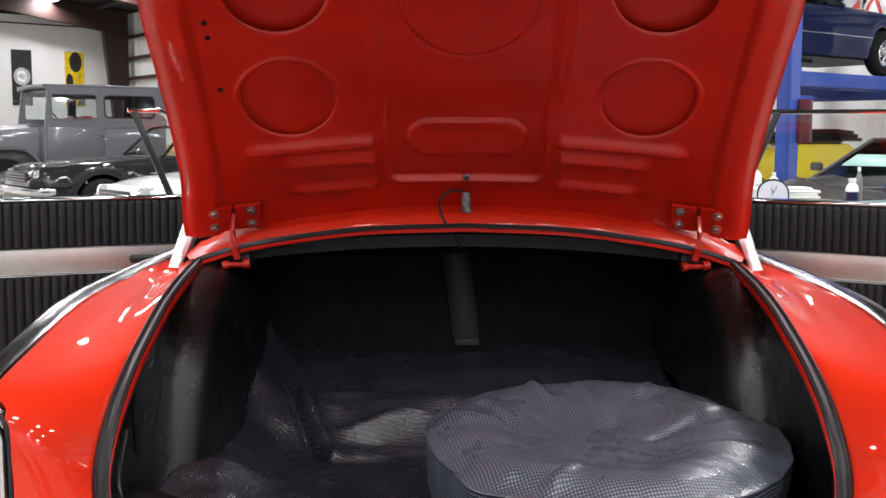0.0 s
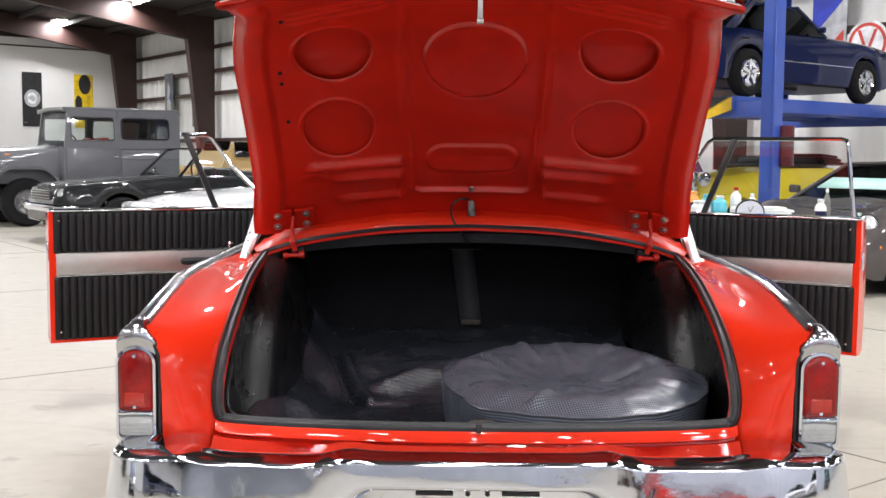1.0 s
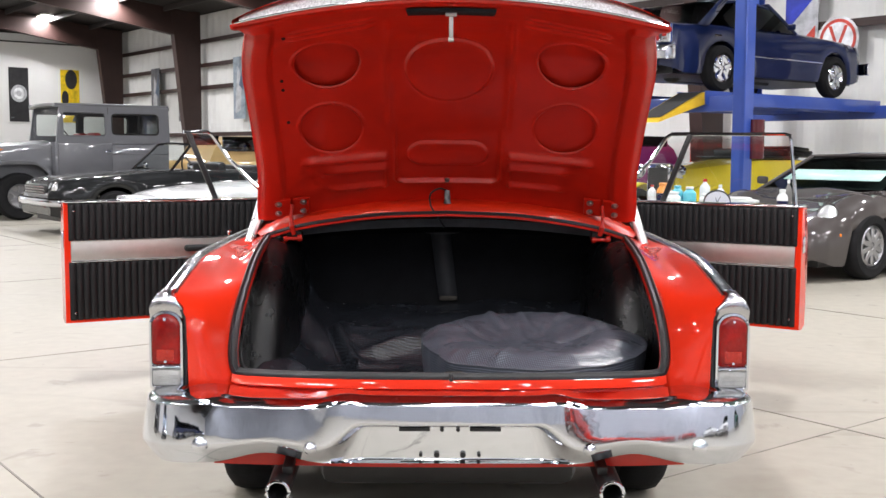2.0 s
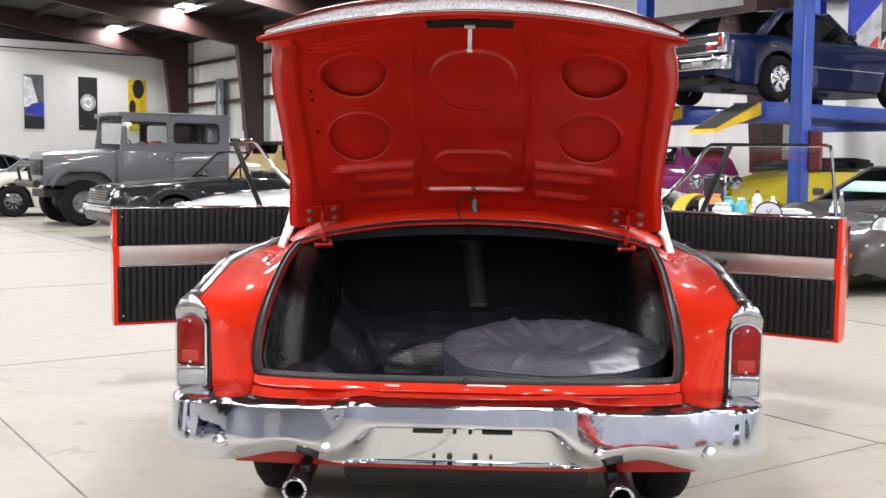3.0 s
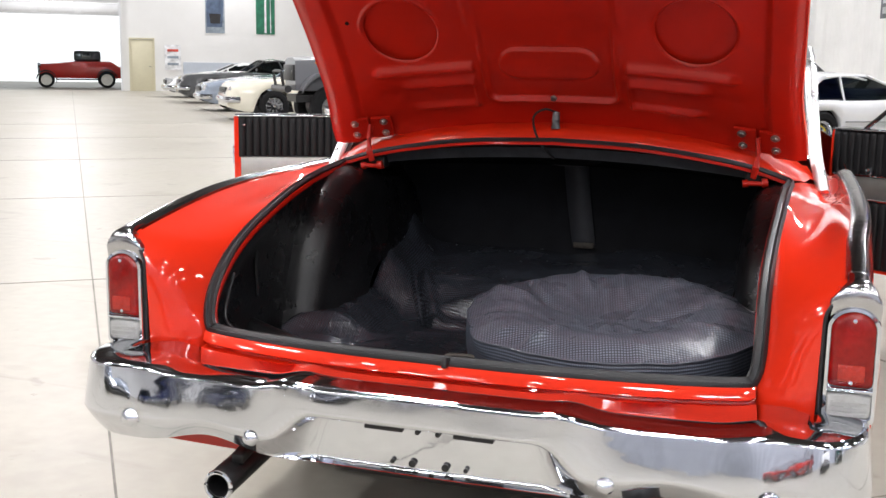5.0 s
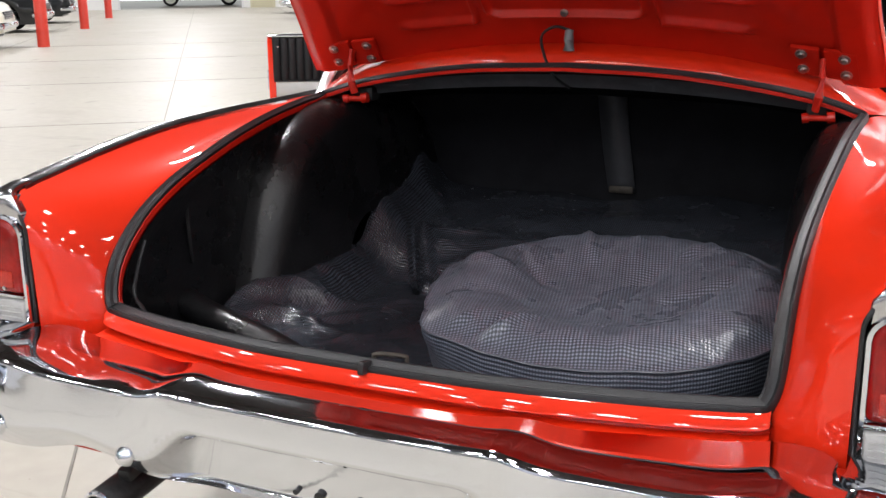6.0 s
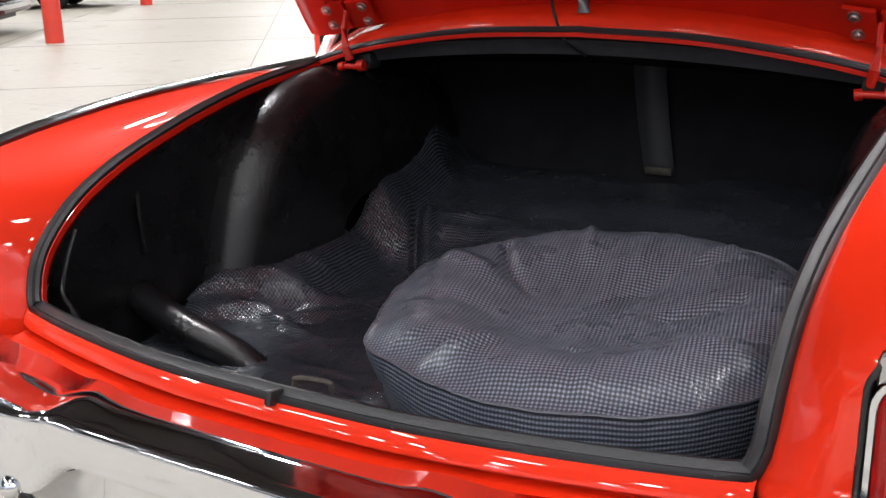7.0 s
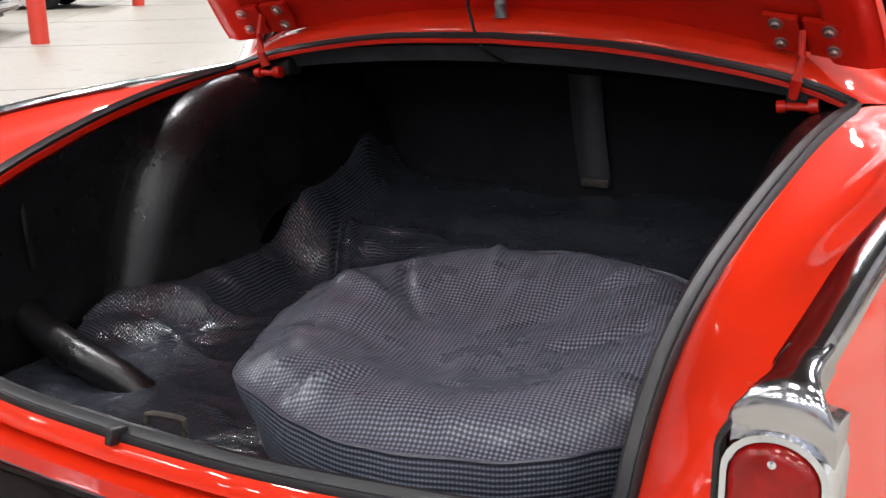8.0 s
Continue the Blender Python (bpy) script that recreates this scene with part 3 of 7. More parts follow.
def tail_lamp(sgn):
    c = Vector((sgn * 0.803, 2.629, 0.0))

    def outline(w, z0, z1, round_top, n=14):
        pts = []
        for k in range(n + 1):
            a = math.pi * k / n
            pts.append((w * math.cos(a), z1 - round_top + round_top * math.sin(a)))
        for k in range(5):
            a = math.pi + math.pi / 2 * k / 4
            pts.append((-w + 0.010 + 0.010 * math.cos(a), z0 + 0.010 + 0.010 * math.sin(a)))
        for k in range(5):
            a = 1.5 * math.pi + math.pi / 2 * k / 4
            pts.append((w - 0.010 + 0.010 * math.cos(a), z0 + 0.010 + 0.010 * math.sin(a)))
        return pts

    def slab(specs, mat, name, label, parent):
        """Rings of (half width, z0, z1, round, y)."""
        bm = bmesh.new()
        rows = [[Vector((c.x + x, c.y + y, z)) for x, z in outline(w, z0, z1, rt)] for w, z0, z1, rt, y in specs]
        vr = rows_mesh(bm, rows, closed=True)
        bm.faces.new(vr[-1])
        return part(name, bm, mat, parent, label, angle=50)

    body = slab([(0.049, 0.606, 0.834, 0.042, 0.06), (0.049, 0.606, 0.834, 0.042, -0.004), (0.047, 0.608, 0.832, 0.041, -0.012), (0.041, 0.614, 0.826, 0.036, -0.013), (0.041, 0.614, 0.826, 0.036, -0.002)], CHROME, "tail_lamp", "tall red tail lamp in a chrome bezel", coupe)
    slab([(0.0405, 0.678, 0.825, 0.036, 0.0), (0.0405, 0.678, 0.825, 0.036, -0.010), (0.037, 0.683, 0.821, 0.033, -0.017), (0.030, 0.692, 0.814, 0.027, -0.021)], LENS_RED, "red_lens", "ribbed red plastic lens", body)
    slab([(0.0405, 0.618, 0.668, 0.006, 0.0), (0.0405, 0.618, 0.668, 0.006, -0.010), (0.037, 0.622, 0.664, 0.006, -0.016)], LENS_CLEAR, "reversing_lens", "clear plastic reversing lens", body)
    bm = bmesh.new()
    box(bm, 0.050, 0.006, 0.034, pose(c.x, c.y - 0.0205, 0.708), 0.004)
    part("reflex_reflector", bm, REFLEX_RED, body, "brighter red reflector block")
    for z in (0.630, 0.640, 0.650):
        bm = bmesh.new()
        box(bm, 0.066, 0.003, 0.0022, pose(c.x, c.y - 0.0165, z))
        part("lens_rib", bm, LENS_CLEAR, body)
    bm = bmesh.new()
    box(bm, 0.083, 0.018, 0.007, pose(c.x, c.y - 0.008, 0.673), 0.002)
    part("lens_divider", bm, CHROME, body)
    for z in (0.810, 0.690):
        bm = bmesh.new()
        lathe(bm, [(0, -0.004), (0.004, -0.003), (0.004, 0.004)], pose(c.x, c.y - 0.020, z), 10)
        part("lens_screw", bm, CHROME, body)
    # cap that leads from the lamp to the fin
    bm = bmesh.new()
    path = spline([(c.x, 2.632, 0.806), (c.x + sgn * 0.001, 2.627, 0.836), (c.x + sgn * 0.002, 2.628, 0.852), (c.x + sgn * 0.004, 2.636, 0.868), (c.x + sgn * 0.004, 2.672, 0.8785), (c.x + sgn * 0.005, 2.71, 0.884)], 22)
    rows = []
    for k, p in enumerate(path):
        t = k / 21
        d = (path[min(21, k + 1)] - path[max(0, k - 1)]).normalized()
        out = Vector((0, -d.z, d.y))
        w = lerp(0.047, 0.021, smooth(0.20, 0.62, t))
        h = lerp(0.006, 0.013, smooth(0.1, 0.5, t)) * (1 - 0.4 * smooth(0.7, 1, t))
        ring = [p + Vector((-w, 0, 0)) - out * 0.05]
        ring += [p + Vector((-w * math.cos(g), 0, 0)) + out * h * math.sin(g) ** 0.7 for g in (math.pi * m / 12 for m in range(13))]
        ring += [p + Vector((w, 0, 0)) - out * 0.05]
        rows.append(ring)
    vr = rows_mesh(bm, rows)
    bm.faces.new(vr[0])
    bm.faces.new(vr[-1])
    part("lamp_cap", bm, CHROME_CAST, body, "chrome cap between lamp and fin", angle=60)
    bm = bmesh.new()
    tube(bm, spline([(c.x - sgn * 0.053, 2.628, 0.62), (c.x - sgn * 0.053, 2.626, 0.790), (c.x - sgn * 0.048, 2.624, 0.822), (c.x - sgn * 0.034, 2.630, 0.846), (c.x - sgn * 0.022, 2.642, 0.862), (c.x - sgn * 0.016, 2.68, 0.874)], 24), 0.0036, 8)
    part("lamp_gasket", bm, BLACK, body, "black gasket beside the cap")


tail_lamp(-1)
tail_lamp(1)

# ---- trunk lid ----
LID_LINE = spline([(0, 3.648, 1.037), (0, 3.52, 1.190), (0, 3.37, 1.372), (0, 3.166, 1.565), (0, 2.97, 1.640), (0, 2.76, 1.647)], 121)
LID_LEN = sum((b - a).length for a, b in zip(LID_LINE, LID_LINE[1:]))


def lid_point(a, b, lift=0.0):
    """a from -1 to 1 across, b from 0 at the hinges to 1 at the rear edge; lift towards the trunk."""
    ext = 1 + 0.075 * (1 - abs(a) ** 1.6) * smooth(0.75, 1.0, b)
    f = min(b, 1.0) * 120
    i = min(119, int(f))
    p = LID_LINE[i].lerp(LID_LINE[i + 1], f - i)
    t = (LID_LINE[i + 1] - LID_LINE[i]).normalized()
    if ext > 1:
        p = p + t * (ext - 1) * LID_LEN
    nrm = Vector((0, -t.z, t.y))          # towards the trunk
    if nrm.z > 0:
        nrm = -nrm
    half = 0.692 - 0.024 * smooth(0.0, 0.22, b) - 0.068 * smooth(0.55, 0.95, b) + 0.030 * smooth(0.84, 1.0, b) ** 2
    crown = (0.045 + 0.036 * (1 - smooth(0.0, 0.25, b)) + 0.020 * smooth(0.8, 1, b)) * (1 - a * a)
    return Vector((a * half + math.copysign(0.015 * smooth(0.86, 1.0, abs(a)) * (1 - smooth(0.80, 1.0, b)), a), p.y, p.z)) + nrm * (lift - crown)


# oval cut-outs: place, half sizes and lean
LID_HOLES = ((0.407, 0.412, 0.105, 0.104, 0.20), (0.404, 0.702, 0.108, 0.108, 0.24))


def hole_measure(ax, s, cx, cs, rx, rs, lean):
    """1 on the rim of a leaning oval."""
    u, v = ax - cx, s - cs
    c, w = math.cos(lean), math.sin(lean)
    return math.hypot((u * c - v * w) / rx, (u * w + v * c) / rs)


def hole_at(x, s):
    """Smallest measure from the middle of an oval cut-out, with the oval's middle."""
    return min((hole_measure(abs(x), s, *h), h[0], h[1]) for h in LID_HOLES)


def lid_relief(x, s):
    """Pressed shapes of the inner panel; s is the way up from the hinges."""
    ax = abs(x)
    h = 0.0
    for hole in LID_HOLES:
        d = hole_measure(ax, s, *hole)
        h += 0.0045 * math.exp(-((d - 1.08) / 0.05) ** 2) * smooth(-0.02, 0.06, s - hole[1]) - 0.004 * math.exp(-((d - 1.0) / 0.03) ** 2)
    # shallow round boss in the middle
    d = math.hypot(x / 0.150, (s - 0.674) / 0.150)
    h += 0.009 * (1 - smooth(0.94, 0.99, d)) * (0.5 + 0.5 * smooth(0.4, 0.94, d)) - 0.002 * math.exp(-((d - 1.01) / 0.03) ** 2)
    # long slot in the middle
    dx = max(0.0, ax - 0.088)
    d = math.hypot(dx / 0.058, (s - 0.286) / 0.058)
    h += 0.007 * (1 - smooth(0.86, 0.98, d)) * (0.5 + 0.5 * smooth(0.2, 0.86, d)) - 0.002 * math.exp(-((d - 1.02) / 0.06) ** 2)
    # raised frame round the middle field, with rounded corners
    if s < 0.46:
        qx, qs = max(0.0, ax - 0.160), max(0.0, 0.172 - s)
        d = math.hypot(qx, qs) - 0.028
        h += 0.011 * math.exp(-(d / 0.007) ** 2) * (1 - smooth(0.30, 0.44, s)) - 0.006 * (1 - smooth(-0.012, 0.0, d)) * (1 - smooth(0.36, 0.46, s))
    h += 0.008 * math.exp(-((ax - 0.205) / 0.014) ** 2) * smooth(0.36, 0.46, s) * (1 - smooth(0.9, 1.0, s))
    # two stepped pressings above the hinges, leaning down outwards: sharp below, fading upwards
    sl = s + 0.06 * (ax - 0.22)
    inside = smooth(0.212, 0.222, ax) * (1 - smooth(0.49, 0.53, ax))
    inside2 = smooth(0.214, 0.226, ax) * (1 - smooth(0.40, 0.455, ax + 0.4 * max(0, 0.16 - s)))
    for side, edge, fade in ((inside, 0.268, 0.045), (inside2, 0.212, 0.045), (inside2, 0.120, 0.035)):
        h += side * 0.012 * smooth(edge - 0.005, edge + 0.004, sl) * (1 - smooth(edge + 0.006, edge + fade, sl))
    h += 0.009 * math.exp(-((ax - 0.222) / 0.006) ** 2) * smooth(0.115, 0.13, s) * (1 - smooth(0.205, 0.222, s))
    # shallow dents beside the hinges
    h -= 0.006 * math.exp(-((ax - 0.485) / 0.030) ** 2 - ((s - 0.170) / 0.035) ** 2)
    # slanting ribs near the rear edge
    for r0 in (0.862, 0.900, 0.935):
        r = s - (r0 + (0.50 - ax) * 0.26)
        h += 0.006 * math.exp(-(r / 0.009) ** 2) * smooth(0.24, 0.28, ax) * (1 - smooth(0.50, 0.55, ax))
    # broad rolled border along the sides
    h += (0.017 * smooth(0.580, 0.598, ax) - 0.011 * smooth(0.625, 0.662, ax) ** 2) * (1 - smooth(LID_LEN - 0.10, LID_LEN - 0.05, s))
    h += 0.004 * smooth(LID_LEN - 0.05, LID_LEN - 0.02, s)
    return h


def trunk_lid():
    lid = new("trunk_lid")
    lid.parent = coupe
    lid["label"] = "raised red trunk lid with pressed oval recesses"
    bm = bmesh.new()
    na, nb = 333, 271
    gone = {}
    rows = []
    for j in range(nb):
        b = j / (nb - 1)
        row = []
        for i in range(na):
            a = lerp(-1, 1, i / (na - 1))
            x, s = a * 0.665, b * LID_LEN
            d, cx, cs = hole_at(x, s)
            if 0.955 < d < 1.03:
                x = math.copysign(cx + (abs(x) - cx) / d, x)
                s = cs + (s - cs) / d
                d = 1.0
            row.append(lid_point(x / 0.665, s / LID_LEN, 0.012 + lid_relief(x, s)))
            gone[j, i] = d < 1.001
        rows.append(row)
    vr = [[bm.verts.new(p) for p in r] for r in rows]
    for j in range(nb - 1):
        for i in range(na - 1):
            if not (gone[j, i] and gone[j + 1, i] and gone[j, i + 1] and gone[j + 1, i + 1]):
                bm.faces.new((vr[j][i], vr[j][i + 1], vr[j + 1][i + 1], vr[j + 1][i]))
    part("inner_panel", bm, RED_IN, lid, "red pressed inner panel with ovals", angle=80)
    bm = bmesh.new()
    rows = []
    for j in range(61):
        b = j / 60
        rows.append([lid_point(lerp(-1, 1, i / 60) * 1.003, b, -0.012 - 0.034 * (1 - abs(i / 30 - 1) ** 6)) for i in range(61)])
    rows_mesh(bm, rows)
    part("outer_skin", bm, RED, lid)
    # sheet seen through the oval cut-outs
    bm = bmesh.new()
    rows = []
    for j in range(31):
        b = lerp(0.18, 0.84, j / 30)
        rows.append([lid_point(lerp(-0.86, 0.86, i / 40), b, -0.004 - 0.024 * smooth(0.45, 0.62, b)) for i in range(41)])
    rows_mesh(bm, rows)
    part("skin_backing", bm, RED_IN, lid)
    # rolled side flanges
    for sgn in (-1, 1):
        bm = bmesh.new()
        rows = []
        for j in range(61):
            b = j / 60
            rows.append([lid_point(sgn * 0.988, b, 0.002), lid_point(sgn * 0.992, b, 0.008), lid_point(sgn * 0.999, b, 0.009), lid_point(sgn * 1.004, b, 0.004), lid_point(sgn * 1.005, b, -0.008), lid_point(sgn * 1.002, b, -0.013)])
        rows_mesh(bm, rows)
        part("side_flange", bm, RED, lid)
    # rear edge: painted hem, then the silver mesh trim beyond it
    bm = bmesh.new()
    rows = []
    for i in range(61):
        a = lerp(-1.012, 1.012, i / 60)
        h = 0.0125 + lid_relief(a * 0.655, LID_LEN * 0.985) * (1 - smooth(0.9, 1.0, abs(a)))
        rows.append([lid_point(a, 0.972, h), lid_point(a, 0.990, h), lid_point(a, 1.0, h * 0.75), lid_point(a, 1.0, h * 0.4) + Vector((0, -0.004, 0)), lid_point(a, 1.0, 0.0) + Vector((0, -0.003, 0))])
    rows_mesh(bm, rows)
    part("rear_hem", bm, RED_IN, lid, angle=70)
    bm = bmesh.new()
    rows = []
    for i in range(61):
        a = lerp(-0.97, 0.97, i / 60)
        q = lid_point(a, 1.0, 0.003)
        k = 1 - abs(a) ** 6
        rows.append([q + Vector((0, -0.008, 0)), q + Vector((0, 0.004, 0.014 + 0.014 * k)), q + Vector((0, 0.030, 0.044 * k + 0.014)), q + Vector((0, 0.09, 0.034))])
    rows_mesh(bm, rows)
    part("mesh_trim", bm, MESH_TRIM, lid, "silver mesh trim along the rear edge")
    bm = bmesh.new()
    tube(bm, [lid_point(lerp(-0.99, 0.99, i / 50), 1.0, 0.003) + Vector((0, -0.009, 0.003)) for i in range(51)], 0.0032, 8)
    part("trim_bead", bm, CHROME, lid)
    # slot, its inner shade painted as a raised black sheet, and striker
    bm = bmesh.new()
    rows = []
    for i in range(25):
        a = lerp(-0.205, 0.205, i / 24)
        rows.append([lid_point(a, b, 0.0275 if 0.93 < b < 0.972 else 0.0205) for b in (0.925, 0.931, 0.970, 0.976)])
    rows_mesh(bm, rows)
    part("latch_slot_shade", bm, BLACK_FELT, lid, "black sheet for the shade in the latch slot")
    p = lid_point(0, 0.955, 0.025)
    bm = bmesh.new()
    box(bm, 0.013, 0.006, 0.075, pose(p.x, p.y + 0.012, p.z - 0.045), 0.002)
    box(bm, 0.034, 0.012, 0.014, pose(p.x, p.y + 0.006, p.z - 0.006), 0.003)
    tube(bm, [(p.x - 0.008, p.y + 0.006, p.z - 0.078), (p.x + 0.008, p.y + 0.006, p.z - 0.078)], 0.007, 10)
    part("latch_striker", bm, SATIN, lid, "chrome latch striker")
    # hinge plates with bolts
    for sgn in (-1, 1):
        for dx in (-0.036, 0.034):
            bm = bmesh.new()
            rows = []
            x0, x1 = sgn * 0.579 + dx - 0.030, sgn * 0.579 + dx + 0.030
            for x in (x0, x1):
                a = x / 0.690
                rows.append([lid_point(a, b, l) for b, l in ((0.012, 0.020), (0.012, 0.030), (0.085, 0.030), (0.085, 0.020))])
            rows_mesh(bm, rows, closed=False)
            bm.faces.new([v for v in bm.verts][:4])
            bm.faces.new([v for v in bm.verts][4:])
            pl = part("hinge_plate", bm, RED_IN, lid, "", angle=30)
            for b in (0.028, 0.070):
                q = lid_point((sgn * 0.579 + dx * 1.25) / 0.690, b, 0.030)
                bm = bmesh.new()
                lathe(bm, [(0, -0.010), (0.007, -0.009), (0.008, -0.004), (0.013, -0.003), (0.013, 0.003)], pose(*q, 45, 0, 0), 10)
                part("hinge_bolt", bm, SATIN, lid, "bare steel bolt")
        # arm down to the pivot
        bm = bmesh.new()
        hx = sgn * 0.575
        tube(bm, [(hx, 3.600, 1.085), (hx + sgn * 0.004, 3.590, 1.045), (hx, 3.585, 1.005), (hx - sgn * 0.006, 3.592, 0.975)], 0.0068, 8, squash=(1, 1.5))
        part("hinge_arm", bm, RED_IN, lid)
        bm = bmesh.new()
        tube(bm, [(hx - 0.028, 3.606, 0.958), (hx + 0.028, 3.609, 0.958)], 0.007, 12)
        tube(bm, [(hx + 0.018, 3.607, 0.960), (hx + 0.034, 3.609, 0.962)], 0.013, 12)
        tube(bm, [(hx - 0.034, 3.605, 0.956), (hx - 0.020, 3.607, 0.958)], 0.011, 12)
        part("hinge_pivot", bm, RED_IN, lid)
        bm = bmesh.new()
        box(bm, 0.06, 0.05, 0.04, pose(hx, 3.665, 0.968), 0.008)
        part("hinge_bracket", bm, BLACK, lid)
    # lamp under the lid, with its wire
    bm = bmesh.new()
    q = lid_point(0, 0.065, 0.03)
    tube(bm, [q + Vector((0, -0.012, 0.018)), q + Vector((0.001, -0.016, -0.005)), q + Vector((0.001, -0.016, -0.030))], lambda t: 0.010 + 0.004 * t, 14)
    part("trunk_lamp", bm, LAMP_GREY, lid, "small grey trunk lamp")
    bm = bmesh.new()
    tube(bm, spline([q + Vector((0, -0.012, 0.018)), q + Vector((-0.03, -0.03, 0.026)), q + Vector((-0.062, -0.03, 0.005)), q + Vector((-0.060, -0.02, -0.04)), (-0.03, 3.60, 1.035), (-0.01, 3.66, 1.0)], 30), 0.0035, 8)
    part("lamp_wire", bm, BLACK, lid, "black looped wire")
    q = lid_point(0, 0.135, 0.018)
    bm = bmesh.new()
    lathe(bm, [(0, -0.006), (0.008, -0.005), (0.010, 0.002)], pose(*q, 40, 0, 0), 12)
    part("lid_bolt", bm, SATIN, lid)
    # black discs on the panel paint the shade inside drain holes
    for b, a in ((0.395, -0.83), (0.52, -0.835), (0.555, -0.835), (0.78, -0.83)):
        q = lid_point(a, b, 0.0135)
        bm = bmesh.new()
        lathe(bm, [(0, -0.0015), (0.006, -0.001), (0.006, 0.003)], pose(*q, 45, 0, 0), 10)
        part("drain_hole_shade", bm, BLACK_FELT, lid)


trunk_lid()


# ---- deck ahead of the opening, rear window, roof and the front of the car ----
def deck():
    bm = bmesh.new()
    line = spline(FRONT, 30)
    line = line + [flip(p) for p in line[-2::-1]]
    rows = []
    for p in line:
        k = 1 - abs(p.x) / 0.677
        q = p + Vector((0, 0.036, 0.035 + 0.004 * k))
        r = Vector((p.x * 1.085, 3.742, p.z + 0.038 + 0.006 * k))
        e = Vector((p.x * 1.10, r.y + 0.08, r.z - 0.02))
        # the ends run down into the quarter panels
        f = smooth(0.80, 1.0, abs(p.x) / 0.678)
        sg = -1 if p.x < 0 else 1
        q = q.lerp(Vector((sg * 0.706, 3.665, 0.963)), f)
        r = r.lerp(Vector((sg * 0.738, 3.745, 0.957)), f)
        e = e.lerp(Vector((sg * 0.742, 3.775, 1.005)), f)
        e2 = Vector((p.x * 1.09, 3.90, p.z + 0.040)).lerp(Vector((sg * 0.722, 3.85, 1.115)), f)
        u1, u2, u3 = 1 - f, 1 - 0.8 * f, 1 - 0.6 * f
        rows.append([p + Vector((0, 0.012, -0.016)), p, p + Vector((0, 0.0035, 0.011 * u1)), p + Vector((0, 0.0085, 0.021 * u2)), p + Vector((0, 0.0150, 0.0285 * u2)), p.lerp(q, 0.66) + Vector((0, 0, 0.007 * u3)), q, q.lerp(r, 0.5) + Vector((0, 0, 0.009)), r, e, e2])
    rows_mesh(bm, rows)
    part("rear_deck", bm, RED, coupe, angle=60)
    # window frame, glass and roof
    rails = {}
    for sgn in (-1, 1):
        pts = [(sgn * 0.757, 3.712, 0.932), (sgn * 0.731, 3.77, 1.04), (sgn * 0.717, 3.86, 1.14), (sgn * 0.703, 4.0, 1.27), (sgn * 0.69, 4.12, 1.335)]
        rails[sgn] = spline(pts, 16)
        bm = bmesh.new()
        tube(bm, rails[sgn], 0.019, 10, squash=(1.0, 0.8))
        part("window_moulding", bm, BRIGHT, coupe, "bright moulding beside the rear window")
        bm = bmesh.new()
        rows = []
        for k, p in enumerate(rails[sgn]):
            t = k / 15
            f = Vector((sgn * lerp(0.735, 0.655, t), lerp(4.10, 4.45, t), lerp(0.944, 1.35, t)))
            rows.append([p, p.lerp(f, 0.5) + Vector((sgn * 0.004, 0, 0.01)), f])
        rows_mesh(bm, rows)
        part("roof_pillar", bm, RED, coupe)
    bm = bmesh.new()
    rows_mesh(bm, [[a + Vector((0.0, 0.012, -0.006)), a.lerp(b, 0.25) + Vector((0, 0.05, 0.03)), a.lerp(b, 0.5) + Vector((0, 0.06, 0.04)), a.lerp(b, 0.75) + Vector((0, 0.05, 0.03)), b + Vector((0, 0.012, -0.006))] for a, b in zip(rails[-1], rails[1])])
    part("rear_window", bm, GLASS_DARK, coupe, "dark rear window glass")
    bm = bmesh.new()
    rows = []
    for k in range(13):
        t = k / 12
        y = lerp(4.10, 5.55, t)
        z = 1.325 + 0.055 * math.sin(math.pi * (0.15 + 0.75 * t))
        w = 0.655 - 0.02 * abs(t - 0.4)
        rows.append([Vector((w * x, y, z - 0.05 * abs(x) ** 3)) for x in (-1, -0.8, -0.4, 0, 0.4, 0.8, 1)])
    rows_mesh(bm, rows)
    thicken(part("roof", bm, RED, coupe), 0.03)
    bm = bmesh.new()
    rows_mesh(bm, [[Vector((-0.655, 5.55, 1.33)), Vector((0, 5.58, 1.37)), Vector((0.655, 5.55, 1.33))], [Vector((-0.72, 5.98, 0.99)), Vector((0, 6.12, 1.0)), Vector((0.72, 5.98, 0.99))]])
    part("windscreen", bm, GLASS_DARK, coupe)
    for sgn in (-1, 1):
        bm = bmesh.new()
        tube(bm, [(sgn * 0.66, 5.54, 1.33), (sgn * 0.735, 6.0, 0.98)], 0.022, 8)
        part("windscreen_pillar", bm, CHROME, coupe)
    # bonnet and front wings
    bm = bmesh.new()
    rows = []
    for k in range(22):
        t = k / 21
        y = lerp(5.95, 7.62, t)
        low = arch(y, AXLE_F, 0.385, 0.33)
        top = lerp(0.985, 0.86, t ** 1.6)
        w = lerp(0.885, 0.84, t)
        half = [(w - 0.06, low + 0.005), (w, low), (w, max(low + 0.02, 0.55)), (w - 0.005, max(low + 0.05, 0.72)), (w - 0.04, top - 0.03), (w - 0.09, top), (0.5, top + 0.01), (0.2, top + 0.045), (0, top + 0.05)]
        rows.append([Vector((-x, y, z)) for x, z in half] + [Vector((x, y, z)) for x, z in half[-2::-1]])
    vr = rows_mesh(bm, rows)
    bm.faces.new(vr[-1])
    part("front_body", bm, RED, coupe)
    boxed("front_bumper", (1.78, 0.12, 0.16), (0, 7.68, 0.5), CHROME, coupe, bevel=0.03)
    boxed("floor_pan", (1.50, 3.2, 0.05), (0, 5.65, 0.30), BLACK, coupe)
